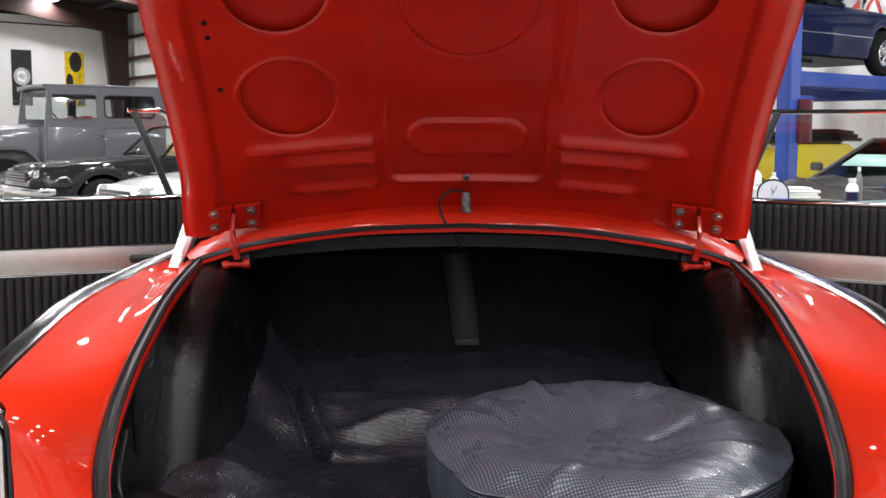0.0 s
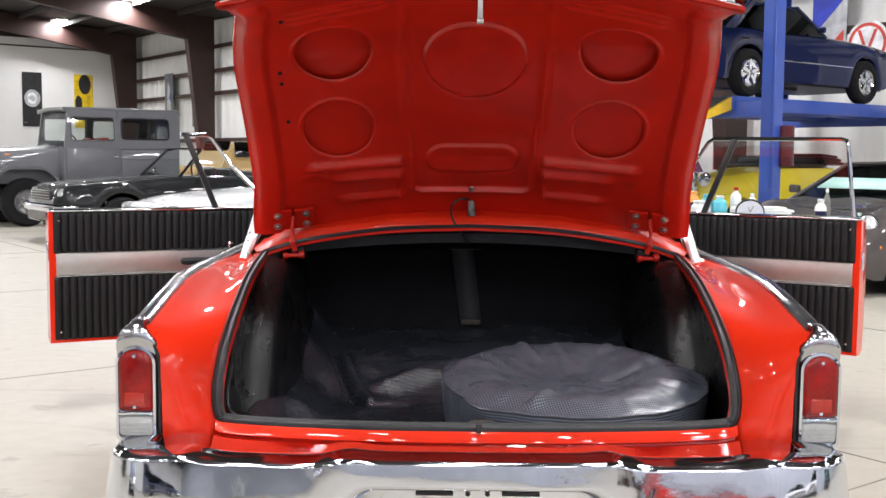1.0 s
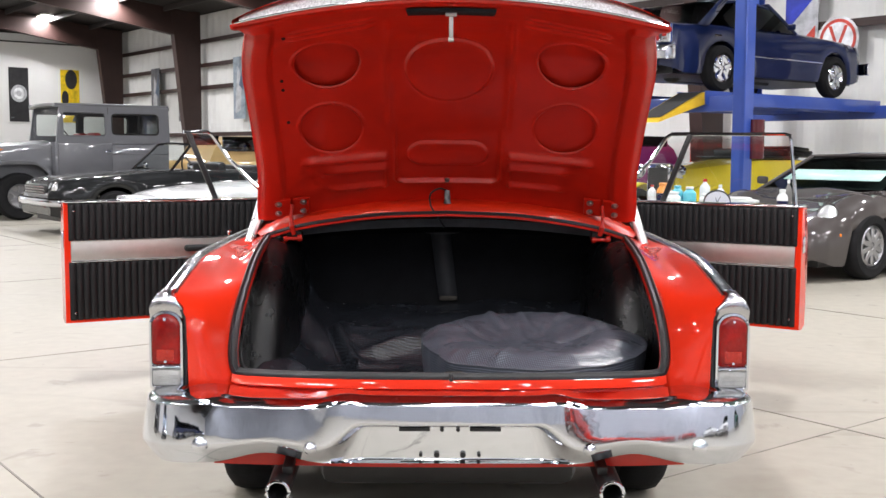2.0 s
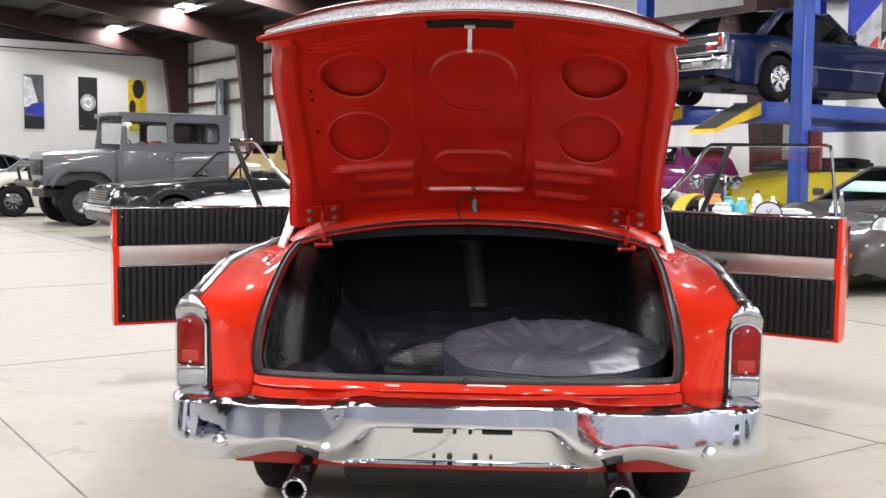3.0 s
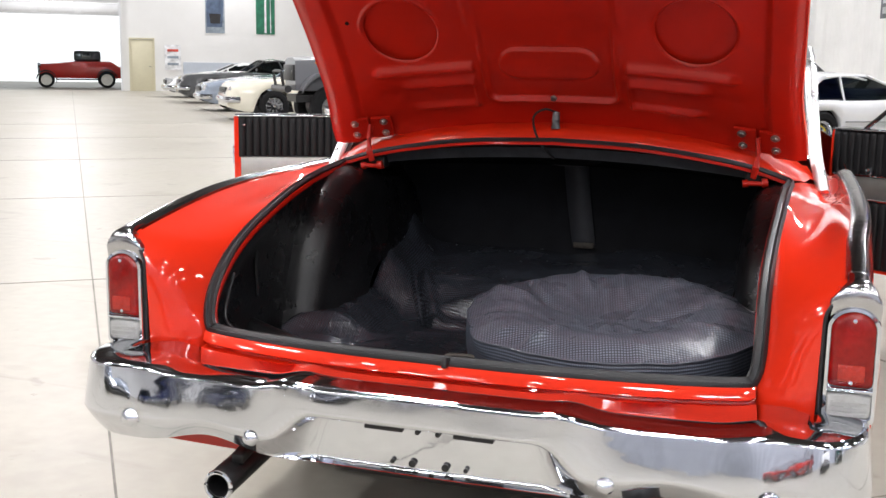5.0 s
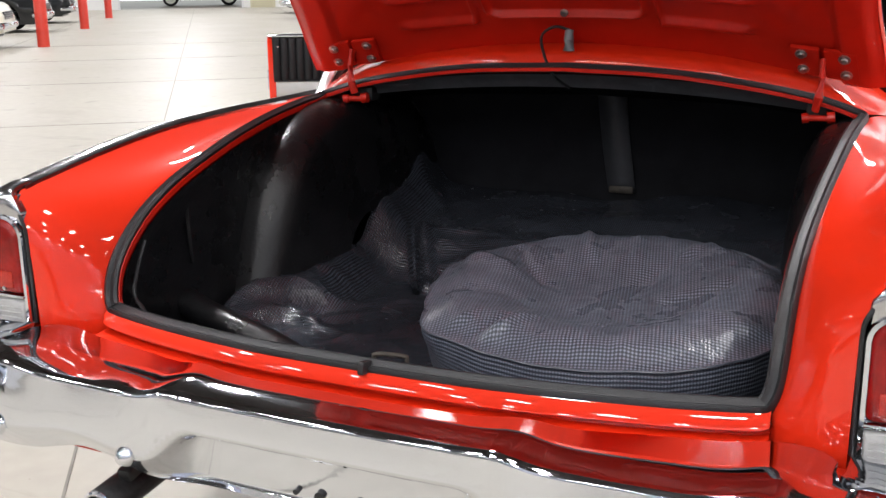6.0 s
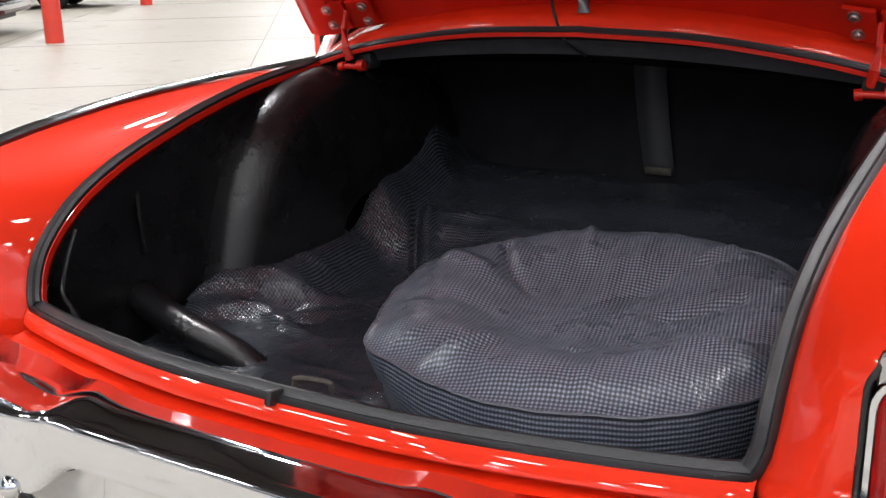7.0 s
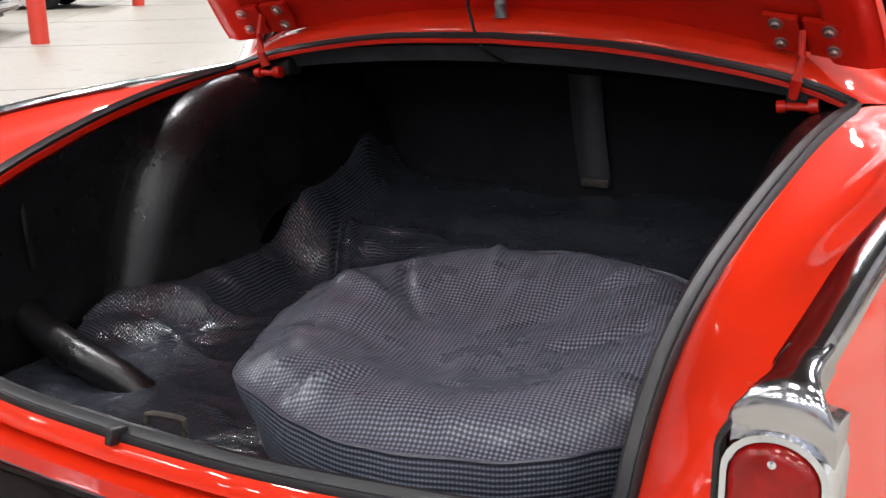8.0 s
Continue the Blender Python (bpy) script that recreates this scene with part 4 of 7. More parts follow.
    boxed("front_seat", (1.30, 0.30, 0.62), (0, 5.15, 0.66), VINYL, coupe, bevel=0.08)
    boxed("dashboard", (1.44, 0.30, 0.25), (0, 5.98, 0.82), VINYL, coupe, bevel=0.05)
    boxed("rear_seat", (1.30, 0.25, 0.5), (0, 4.30, 0.66), VINYL, coupe, bevel=0.08)
    for sgn in (-1, 1):
        boxed("rocker", (0.10, 1.30, 0.16), (sgn * 0.84, 5.38, 0.35), RED, coupe, bevel=0.02)


GLASS_DARK = glass("dark_glass", (0.10, 0.12, 0.12), 0.03, 0.13)
GLASS = glass("clear_glass", (0.90, 0.94, 0.93), 0.02, 0.07)
deck()


def road_wheel(parent, x, y, r=0.335, width=0.17, rim=CHROME, rim_r=0.56, spokes=0):
    """A wheel on the side x, its outer face turned outward."""
    sgn = 1 if x > 0 else -1
    w = new("wheel")
    w.parent = parent
    w.matrix_basis = pose(x, y, r, 0, 0, -90 if sgn > 0 else 90)
    bm = bmesh.new()
    h = width / 2
    lathe(bm, [(r * rim_r, -h * 0.8), (r * rim_r, h * 0.7), (r * 0.68, h), (r * 0.9, h), (r * 0.975, h * 0.75), (r, h * 0.4), (r, -h * 0.4), (r * 0.975, -h * 0.75), (r * 0.9, -h), (r * 0.66, -h), (r * rim_r, -h * 0.8)], steps=28)
    part("tyre", bm, TYRE, w)
    bm = bmesh.new()
    R = r * rim_r * 1.02
    lathe(bm, [(R, h * 0.80), (R * 0.93, h * 0.92), (R * 0.84, h * 0.62), (R * 0.5, h * 0.50), (R * 0.3, h * 0.72), (0.0, h * 0.80)], steps=24)
    if spokes:
        for k in range(spokes):
            box(bm, R * 0.26, h * 0.3, R * 0.72, Matrix.Rotation(2 * math.pi * k / spokes, 4, "Y") @ pose(0, h * 0.72, R * 0.52), 0.006, 1)
    part("rim", bm, rim, w)
    return w


for wx in (-0.72, 0.72):
    for wy in (AXLE_R, AXLE_F):
        road_wheel(coupe, wx, wy)


def underside():
    bm = bmesh.new()
    box(bm, 1.05, 0.7, 0.04, pose(0, 3.12, 0.43), 0.01)
    part("rear_floor_pan", bm, BLACK, coupe)
    boxed("fuel_tank", (0.80, 0.46, 0.17), (0, 3.10, 0.33), BLACK, coupe, bevel=0.04)
    bm = bmesh.new()
    tube(bm, [(-0.68, AXLE_R, 0.335), (0.68, AXLE_R, 0.335)], 0.05, 10)
    part("rear_axle", bm, BLACK, coupe)
    bm = bmesh.new()
    rows = []
    for k in range(25):
        x = lerp(-0.66, 0.66, k / 24)
        rows.append([(x, 2.56, 0.47), (x, 2.565, 0.412 - 0.012 * (1 - (x / 0.7) ** 2)), (x, 2.72, 0.385)])
    rows_mesh(bm, rows)
    part("rear_valance", bm, RED_IN, coupe)
    for x in (-0.466, 0.441):
        bm = bmesh.new()
        rows = []
        steps = [(2.455, 0.0255), (2.452, 0.030), (2.456, 0.0335), (2.60, 0.0335), (2.95, 0.032), (3.1, 0.02)]
        inner = [(2.56, 0.0255)]
        for y, r in inner + steps:
            rows.append([(x + r * math.cos(a), y, 0.363 + (y - 2.45) * 0.10 + r * math.sin(a)) for a in (2 * math.pi * k / 20 for k in range(20))])
        vr = rows_mesh(bm, rows, closed=True)
        bm.faces.new(vr[0])
        tip = part("exhaust_tip", bm, BLACK, coupe, "dark exhaust pipe with a chrome ring")
        bm = bmesh.new()
        tube(bm, [(x + 0.0305 * math.cos(a), 2.4535, 0.363 + 0.0305 * math.sin(a)) for a in (2 * math.pi * k / 28 for k in range(28))], 0.0048, 8, closed=True)
        part("tip_ring", bm, CHROME, tip, "chrome ring")
        bm = bmesh.new()
        box(bm, 0.030, 0.09, 0.024, pose(x + 0.02 * (1 if x < 0 else -1), 2.545, 0.418, 12, 0, 0), 0.006)
        part("bumper_bracket", bm, BLACK, coupe)


underside()


# ---- inside of the trunk ----
def trunk_inside():
    side = spline([(-0.606, 2.69, 0.628)] + [(x + 0.034, y + 0.02, z - 0.02) for x, y, z in EDGE[1:]], 30)

    def side_liner():
        bm = bmesh.new()
        rows = []
        for p in side:
            rows.append([p + Vector((-0.012, 0, 0.004)), Vector((-0.66, p.y + 0.012, lerp(p.z, 0.5, 0.25))), Vector((-0.665, p.y + 0.014, lerp(p.z, 0.48, 0.6))), Vector((-0.66, p.y + 0.014, 0.47))])
        q = side[-1]
        rows.append([Vector((-0.62, 4.08, 0.97)), Vector((-0.66, 4.08, 0.87)), Vector((-0.665, 4.08, 0.7)), Vector((-0.66, 4.08, 0.47))])
        rows_mesh(bm, rows)
        return bm
    mirrored("side_liner", side_liner, BLACK_LINER, coupe, "glossy black painted trunk side")

    def wheelhouse():
        bm = bmesh.new()
        rows = []
        for k in range(25):
            a = math.pi * k / 24
            # back face rises steeply, then runs forward
            z = 0.47 + 0.49 * math.sin(a) ** 0.42
            y = 3.68 - (0.55 - 0.30 * (z - 0.47)) * math.copysign(abs(math.cos(a)) ** 0.55, math.cos(a))
            c = Vector((0, 3.66, 0.47))
            row = []
            for x, s in ((-0.668, 1.0), (-0.630, 0.997), (-0.600, 0.975), (-0.578, 0.93), (-0.562, 0.86), (-0.548, 0.70), (-0.535, 0.40)):
                row.append(Vector((x, lerp(c.y, y, s), lerp(c.z, z, s))))
            rows.append(row)
        rows_mesh(bm, rows)
        return bm
    mirrored("wheelhouse", wheelhouse, BLACK_LINER, coupe, "glossy black painted wheel arch inside the trunk")
    boxed("trunk_floor", (1.34, 1.46, 0.02), (0, 3.375, 0.468), BLACK_LINER, coupe)
    # board behind the rear seat and the shelf above
    bm = bmesh.new()
    box(bm, 1.36, 0.02, 0.60, pose(0, 4.10, 0.76))
    part("rear_seat_board", bm, BLACK_FELT, coupe, "matt black board behind the seat", smooth=False)
    bm = bmesh.new()
    rows = []
    for k in range(21):
        x = lerp(-0.63, 0.63, k / 20)
        z = 1.030 - 0.045 * (x / 0.63) ** 2
        rows.append([(x, 3.655, z + 0.002), (x, 3.67, z - 0.030), (x, 3.72, z - 0.03), (x, 4.10, z - 0.02)])
    rows_mesh(bm, rows)
    part("shelf_underside", bm, SHELF_GREY, coupe)
    bm = bmesh.new()
    rows_mesh(bm, [[(lerp(-0.069, -0.027, t), 4.085 - 0.012 * math.sin(math.pi * t), lerp(0.985, 0.665, t)), (lerp(0.015, 0.052, t), 4.085 - 0.012 * math.sin(math.pi * t), lerp(0.985, 0.665, t))] for t in [k / 12 for k in range(13)]])
    thicken(part("seat_strap", bm, STRAP_GREY, coupe, "wide grey strap down the seat board"), 0.004)
    boxed("strap_plate", (0.07, 0.006, 0.020), (0.012, 4.075, 0.672), STRAP_END, coupe, "worn metal strap end", 0.002)
    # brace with small brackets under the shelf
    bm = bmesh.new()
    tube(bm, spline([(-0.13, 3.90, 0.985), (-0.09, 3.93, 0.965), (-0.02, 3.96, 0.955), (0.06, 3.93, 0.965), (0.11, 3.90, 0.985)], 20), 0.006, 8)
    box(bm, 0.06, 0.02, 0.014, pose(-0.02, 3.95, 0.962), 0.003)
    part("shelf_brace", bm, SHELF_GREY, coupe, "thin dark brace under the shelf")
    # latch catch on the sill
    bm = bmesh.new()
    tube(bm, spline([(-0.018, 2.662, 0.615), (-0.018, 2.662, 0.641), (-0.012, 2.664, 0.648), (0.034, 2.672, 0.648), (0.040, 2.672, 0.641), (0.040, 2.672, 0.615)], 20), 0.0045, 8)
    part("latch_catch", bm, STRAP_END, coupe, "bare metal latch catch on the sill")
    # filler pipe across the left rear corner
    bm = bmesh.new()
    tube(bm, spline([(-0.70, 3.00, 0.575), (-0.63, 2.97, 0.562), (-0.52, 2.955, 0.535), (-0.42, 2.965, 0.500), (-0.36, 2.975, 0.465)], 24), 0.033, 16)
    part("filler_pipe", bm, BLACK_LINER, coupe, "black filler pipe in the trunk corner")
    bm = bmesh.new()
    sl = spline(SILL, 20)
    sl = sl + [flip(p) for p in sl[-2::-1]]
    rows_mesh(bm, [[p + Vector((0, 0.035, -0.020)), p + Vector((0, 0.040, -0.08)), Vector((p.x, p.y + 0.045, 0.47))] for p in sl])
    part("rear_liner", bm, BLACK_LINER, coupe)
    # panel ribs and a cable on the left side
    bm = bmesh.new()
    tube(bm, spline([(-0.655, 2.985, 0.83), (-0.655, 2.990, 0.76), (-0.652, 2.995, 0.66)], 10), 0.006, 6)
    part("side_rib", bm, BLACK_LINER, coupe)
    bm = bmesh.new()
    tube(bm, spline([(-0.612, 2.80, 0.76), (-0.618, 2.775, 0.70), (-0.612, 2.755, 0.655), (-0.59, 2.75, 0.635), (-0.57, 2.75, 0.60)], 20), 0.004, 6)
    part("loose_cable", bm, RUBBER, coupe, "thin grey cable")


trunk_inside()


# ---- doors ----
def car_door(sgn, hinge, length, opening, window_up):
    """Built as closed, along +y behind the hinge being negative; then swung open."""
    d = new("door")
    d.parent = coupe
    d["label"] = "open red door with pleated black vinyl and bright trim"
    # local: x along the door from hinge to rear edge, y through it (inside = -y when open, facing back), z up
    ang = 90 - opening
    base = pose(hinge[0], hinge[1], 0, 0, 0, -ang if sgn > 0 else 180 + ang)
    d.matrix_basis = base
    inside = -1 if sgn > 0 else 1
    L = length
    bm = bmesh.new()
    rows = []
    for x in (0.0, 0.02, L - 0.03, L - 0.006, L):
        e = 0.012 if x in (0.0, L) else 0
        prof = [(0.055, 0.345), (0.0, 0.34), (-0.055, 0.36), (-0.078 + e, 0.50), (-0.085 + e, 0.66), (-0.070 + e, 0.85), (-0.045 + e, 0.975), (-0.02, 0.995), (0.045, 0.998), (0.055, 0.985)]
        rows.append([Vector((x, inside * y, z)) for y, z in prof])
    rows_mesh(bm, rows, closed=True, caps=True)
    shell = part("door_shell", bm, RED, d, "red painted door shell", angle=35)
    # pleated fields
    def pleats(z0, z1, name):
        b = bmesh.new()
        n = int(L / 0.037)
        rr = []
        for k in range(n * 8 + 1):
            x = lerp(0.012, L - 0.022, k / (n * 8))
            q = abs(math.sin(math.pi * k / 8)) ** 0.5
            h = 0.057 + 0.010 * q
            rr.append([Vector((x, inside * 0.053, z0)), Vector((x, inside * (h - 0.003), z0 + 0.004)), Vector((x, inside * h, z0 + 0.02)), Vector((x, inside * h, z1 - 0.02)), Vector((x, inside * (h - 0.003), z1 - 0.004)), Vector((x, inside * 0.053, z1))])
        rows_mesh(b, rr)
        part(name, b, VINYL, d, "black pleated vinyl", angle=60)
    pleats(0.79, 0.997, "upper_panel")
    pleats(0.358, 0.678, "lower_panel")
    boxed("trim_band", (L - 0.065, 0.012, 0.108), (L / 2, inside * 0.060, 0.735), SATIN, d, "satin metal band", 0.003)
    for z in (0.792, 0.680):
        bm = bmesh.new()
        tube(bm, [(0.03, inside * 0.066, z), (L - 0.035, inside * 0.066, z)], 0.0055, 8)
        part("trim_bead", bm, CHROME, d)
    bm = bmesh.new()
    box(bm, L - 0.008, 0.124, 0.012, pose(L / 2, inside * 0.010, 1.003), 0.005)
    part("sill_cap", bm, CHROME, d, "bright cap along the top")
    # arm rest, window crank, latch
    bm = bmesh.new()
    box(bm, 0.21, 0.06, 0.035, pose(L * 0.43, inside * 0.095, 0.735), 0.014, 3)
    part("arm_rest", bm, VINYL, d, "black arm rest")
    for x, z, drop in ((0.22, 0.818, 0.0), (0.41, 0.818, 0.085)):
        bm = bmesh.new()
        m = pose(x, inside * 0.085, z - drop * 0.0, 0, 0, 0)
        lathe(bm, [(0, 0.018), (0.014, 0.014), (0.018, 0.0), (0.014, -0.014), (0, -0.018)], m, 16)
        if drop:
            tube(bm, [(x, inside * 0.082, z), (x - 0.006, inside * 0.078, z - drop)], 0.006, 8)
            tube(bm, [(x - 0.006, inside * 0.062, z - drop), (x - 0.006, inside * 0.085, z - drop)], 0.012, 10)
        else:
            tube(bm, [(x, inside * 0.055, z), (x, inside * 0.085, z)], 0.008, 8)
        part("window_crank" if drop else "door_pull", bm, CHROME, d, "chrome knob")
    bm = bmesh.new()
    box(bm, 0.012, 0.035, 0.09, pose(L + 0.002, inside * 0.02, 0.80), 0.004)
    part("door_latch", bm, CHROME, d, "chrome latch plate")
    for x, z in ((L - 0.05, 0.955), (L - 0.05, 0.40), (L * 0.5, 0.392)):
        bm = bmesh.new()
        lathe(bm, [(0, 0.004), (0.006, 0.002), (0.007, -0.003)] if inside > 0 else [(0, -0.004), (0.006, -0.002), (0.007, 0.003)], pose(x, inside * 0.068, z), 8)
        part("panel_screw", bm, CHROME, d)
    # vent window
    bm = bmesh.new()
    tube(bm, [(0.13, 0, 1.0), (0.24, 0, 1.095), (0.38, 0, 1.235), (0.475, 0, 1.37), (0.505, 0, 1.388), (0.64, 0, 1.388)], 0.011, 8)
    part("vent_frame", bm, CHROME, d, "chrome vent window frame")
    bm = bmesh.new()
    box(bm, 0.030, 0.024, 0.415, pose(0.537, 0, 1.195, 0, 22.0, 0), 0.006)
    part("vent_post", bm, BLACK, d, "black vent window post")
    bm = bmesh.new()
    v = [bm.verts.new(p) for p in ((0.17, 0, 1.02), (0.46, 0, 1.02), (0.60, 0, 1.38), (0.50, 0, 1.38))]
    bm.faces.new(v)
    part("vent_pane", bm, GLASS, d, "clear glass", smooth=False)
    if window_up:
        bm = bmesh.new()
        tube(bm, [(0.63, 0, 1.388), (L - 0.12, 0, 1.385), (L - 0.095, 0, 1.378), (L - 0.088, 0, 1.35), (L - 0.050, 0, 1.0)], 0.010, 8)
        part("window_frame", bm, CHROME, d, "thin bright frame round the raised window")
        bm = bmesh.new()
        v = [bm.verts.new(p) for p in ((0.47, 0, 1.0), (L - 0.055, 0, 1.0), (L - 0.09, 0, 1.378), (0.62, 0, 1.38))]
        bm.faces.new(v)
        part("window_pane", bm, GLASS, d, "raised clear window", smooth=False)
    return d


car_door(-1, (-0.9, 6.006), 1.305, 63.3, False)
car_door(1, (0.87, 5.985), 1.26, 56.65, True)


# ---- loose things in the trunk ----
def uv_plane(bm, rule):
    uv = bm.loops.layers.uv.new("cloth")
    for f in bm.faces:
        for lp in f.loops:
            lp[uv].uv = rule(lp.vert)
    return bm


def trunk_mat():
    bm = bmesh.new()
    nx, ny = 230, 250
    rng = random.Random(4)
    # sharp little creases of the sheet: place, direction, height, width, half length
    small = []
    for k in range(46):
        cx, cy = rng.choice(((rng.uniform(-0.55, -0.30), rng.uniform(3.08, 3.42)), (rng.uniform(-0.50, 0.15), rng.uniform(3.50, 3.78)), (rng.uniform(-0.55, -0.05), rng.uniform(2.75, 3.1))))
        g = rng.gauss(0.25, 0.7)
        small.append((cx, cy, math.cos(g), math.sin(g), rng.choice((-1, 1, 1)) * rng.uniform(0.002, 0.0065), rng.uniform(0.006, 0.014), rng.uniform(0.03, 0.09)))
    big = ((-0.22, 3.60, 0.97, 0.25, 0.030, 0.020, 0.13), (-0.16, 3.53, 0.99, -0.12, 0.026, 0.014, 0.13), (-0.05, 3.66, 0.98, 0.05, 0.020, 0.022, 0.15), (-0.24, 3.49, 0.98, 0.18, 0.022, 0.012, 0.10),
           (0.2, 3.72, 0.99, 0.1, 0.015, 0.03, 0.15), (-0.47, 3.27, 0.75, 0.66, 0.026, 0.026, 0.10), (-0.52, 3.14, 0.75, 0.65, 0.022, 0.025, 0.10), (-0.40, 3.20, 0.6, 0.8, 0.014, 0.016, 0.09),
           (-0.44, 3.14, 0.9, -0.3, 0.014, 0.016, 0.08), (-0.1, 2.85, 0.9, 0.2, 0.008, 0.02, 0.12), (-0.4, 2.80, 0.95, 0.2, 0.010, 0.02, 0.12), (-0.30, 3.69, 0.99, 0.05, 0.016, 0.016, 0.14), (-0.02, 3.60, 0.97, -0.2, 0.016, 0.012, 0.12))
    rows = []
    for j in range(ny):
        v = j / (ny - 1)
        row = []
        for i in range(nx):
            u = i / (nx - 1)
            y = lerp(2.700, 4.060, v)
            w = 0.60 if y < 2.75 else 0.63 if y < 3.08 else lerp(0.64, 0.545, smooth(3.08, 3.30, y))
            w = lerp(w, 0.62, smooth(3.86, 4.04, y))
            x = lerp(-w, w, u)
            z = 0.486 + 0.010 * smooth(2.9, 3.4, y)
            # rises over the axle hump toward the board
            z += 0.100 * smooth(3.53, 3.67, y) + 0.055 * smooth(3.67, 4.02, y)
            z += 0.012 * noise.noise(Vector((x * 4, y * 4, 0.3))) + 0.006 * noise.noise(Vector((x * 10, y * 10, 2.0)))
            z += 0.010 * (0.3 - abs(noise.noise(Vector((x * 4 + 3, y * 8, 8.0)))))
            # deep fold
            r = (x + 0.40) * 0.87 - (3.60 - y) * 0.49
            al = (x + 0.40) * 0.49 + (3.60 - y) * 0.87
            on = smooth(-0.14, -0.05, al) * (1 - smooth(0.13, 0.17, al))
            z += on * (0.030 * math.exp(-((r - 0.022) / 0.020) ** 2) - 0.034 * math.exp(-((r + 0.006) / 0.010) ** 2))
            for cx, cy, dx, dy, am, wd, ln in big:
                al = (x - cx) * dx + (y - cy) * dy
                ac = -(x - cx) * dy + (y - cy) * dx
                z += am * math.exp(-(ac / wd) ** 2 - (al / ln) ** 2)
            for cx, cy, dx, dy, am, wd, ln in small:
                if abs(x - cx) < 0.2 and abs(y - cy) < 0.2:
                    al = (x - cx) * dx + (y - cy) * dy
                    ac = -(x - cx) * dy + (y - cy) * dx + 4 * al * al * dx
                    z += am * math.exp(-(ac / wd) ** 2 - (al / ln) ** 2)
            # edges curl up against the wheel arches
            z += 0.085 * smooth(0.10, 0.0, u) * smooth(3.0, 3.2, y) + 0.03 * smooth(0.90, 1.0, u) * smooth(3.0, 3.3, y)
            # peak in the far corner
            z += 0.055 * math.exp(-((x + 0.570) / 0.045) ** 2) * smooth(3.80, 3.94, y) * (1 - 0.6 * smooth(3.97, 4.05, y))
            z += 0.022 * math.exp(-((x - 0.30) / 0.20) ** 2) * smooth(3.7, 3.95, y)
            row.append(Vector((x, y, z)))
        rows.append(row)
    rows_mesh(bm, rows)
    uv_plane(bm, lambda v: (v.co.x, v.co.y))
    ob = part("trunk_mat", bm, MAT_WEAVE, None, angle=80)
    thicken(ob, 0.004)
    tagged(ob, "rumpled black woven trunk mat with folds", "trunk mat")


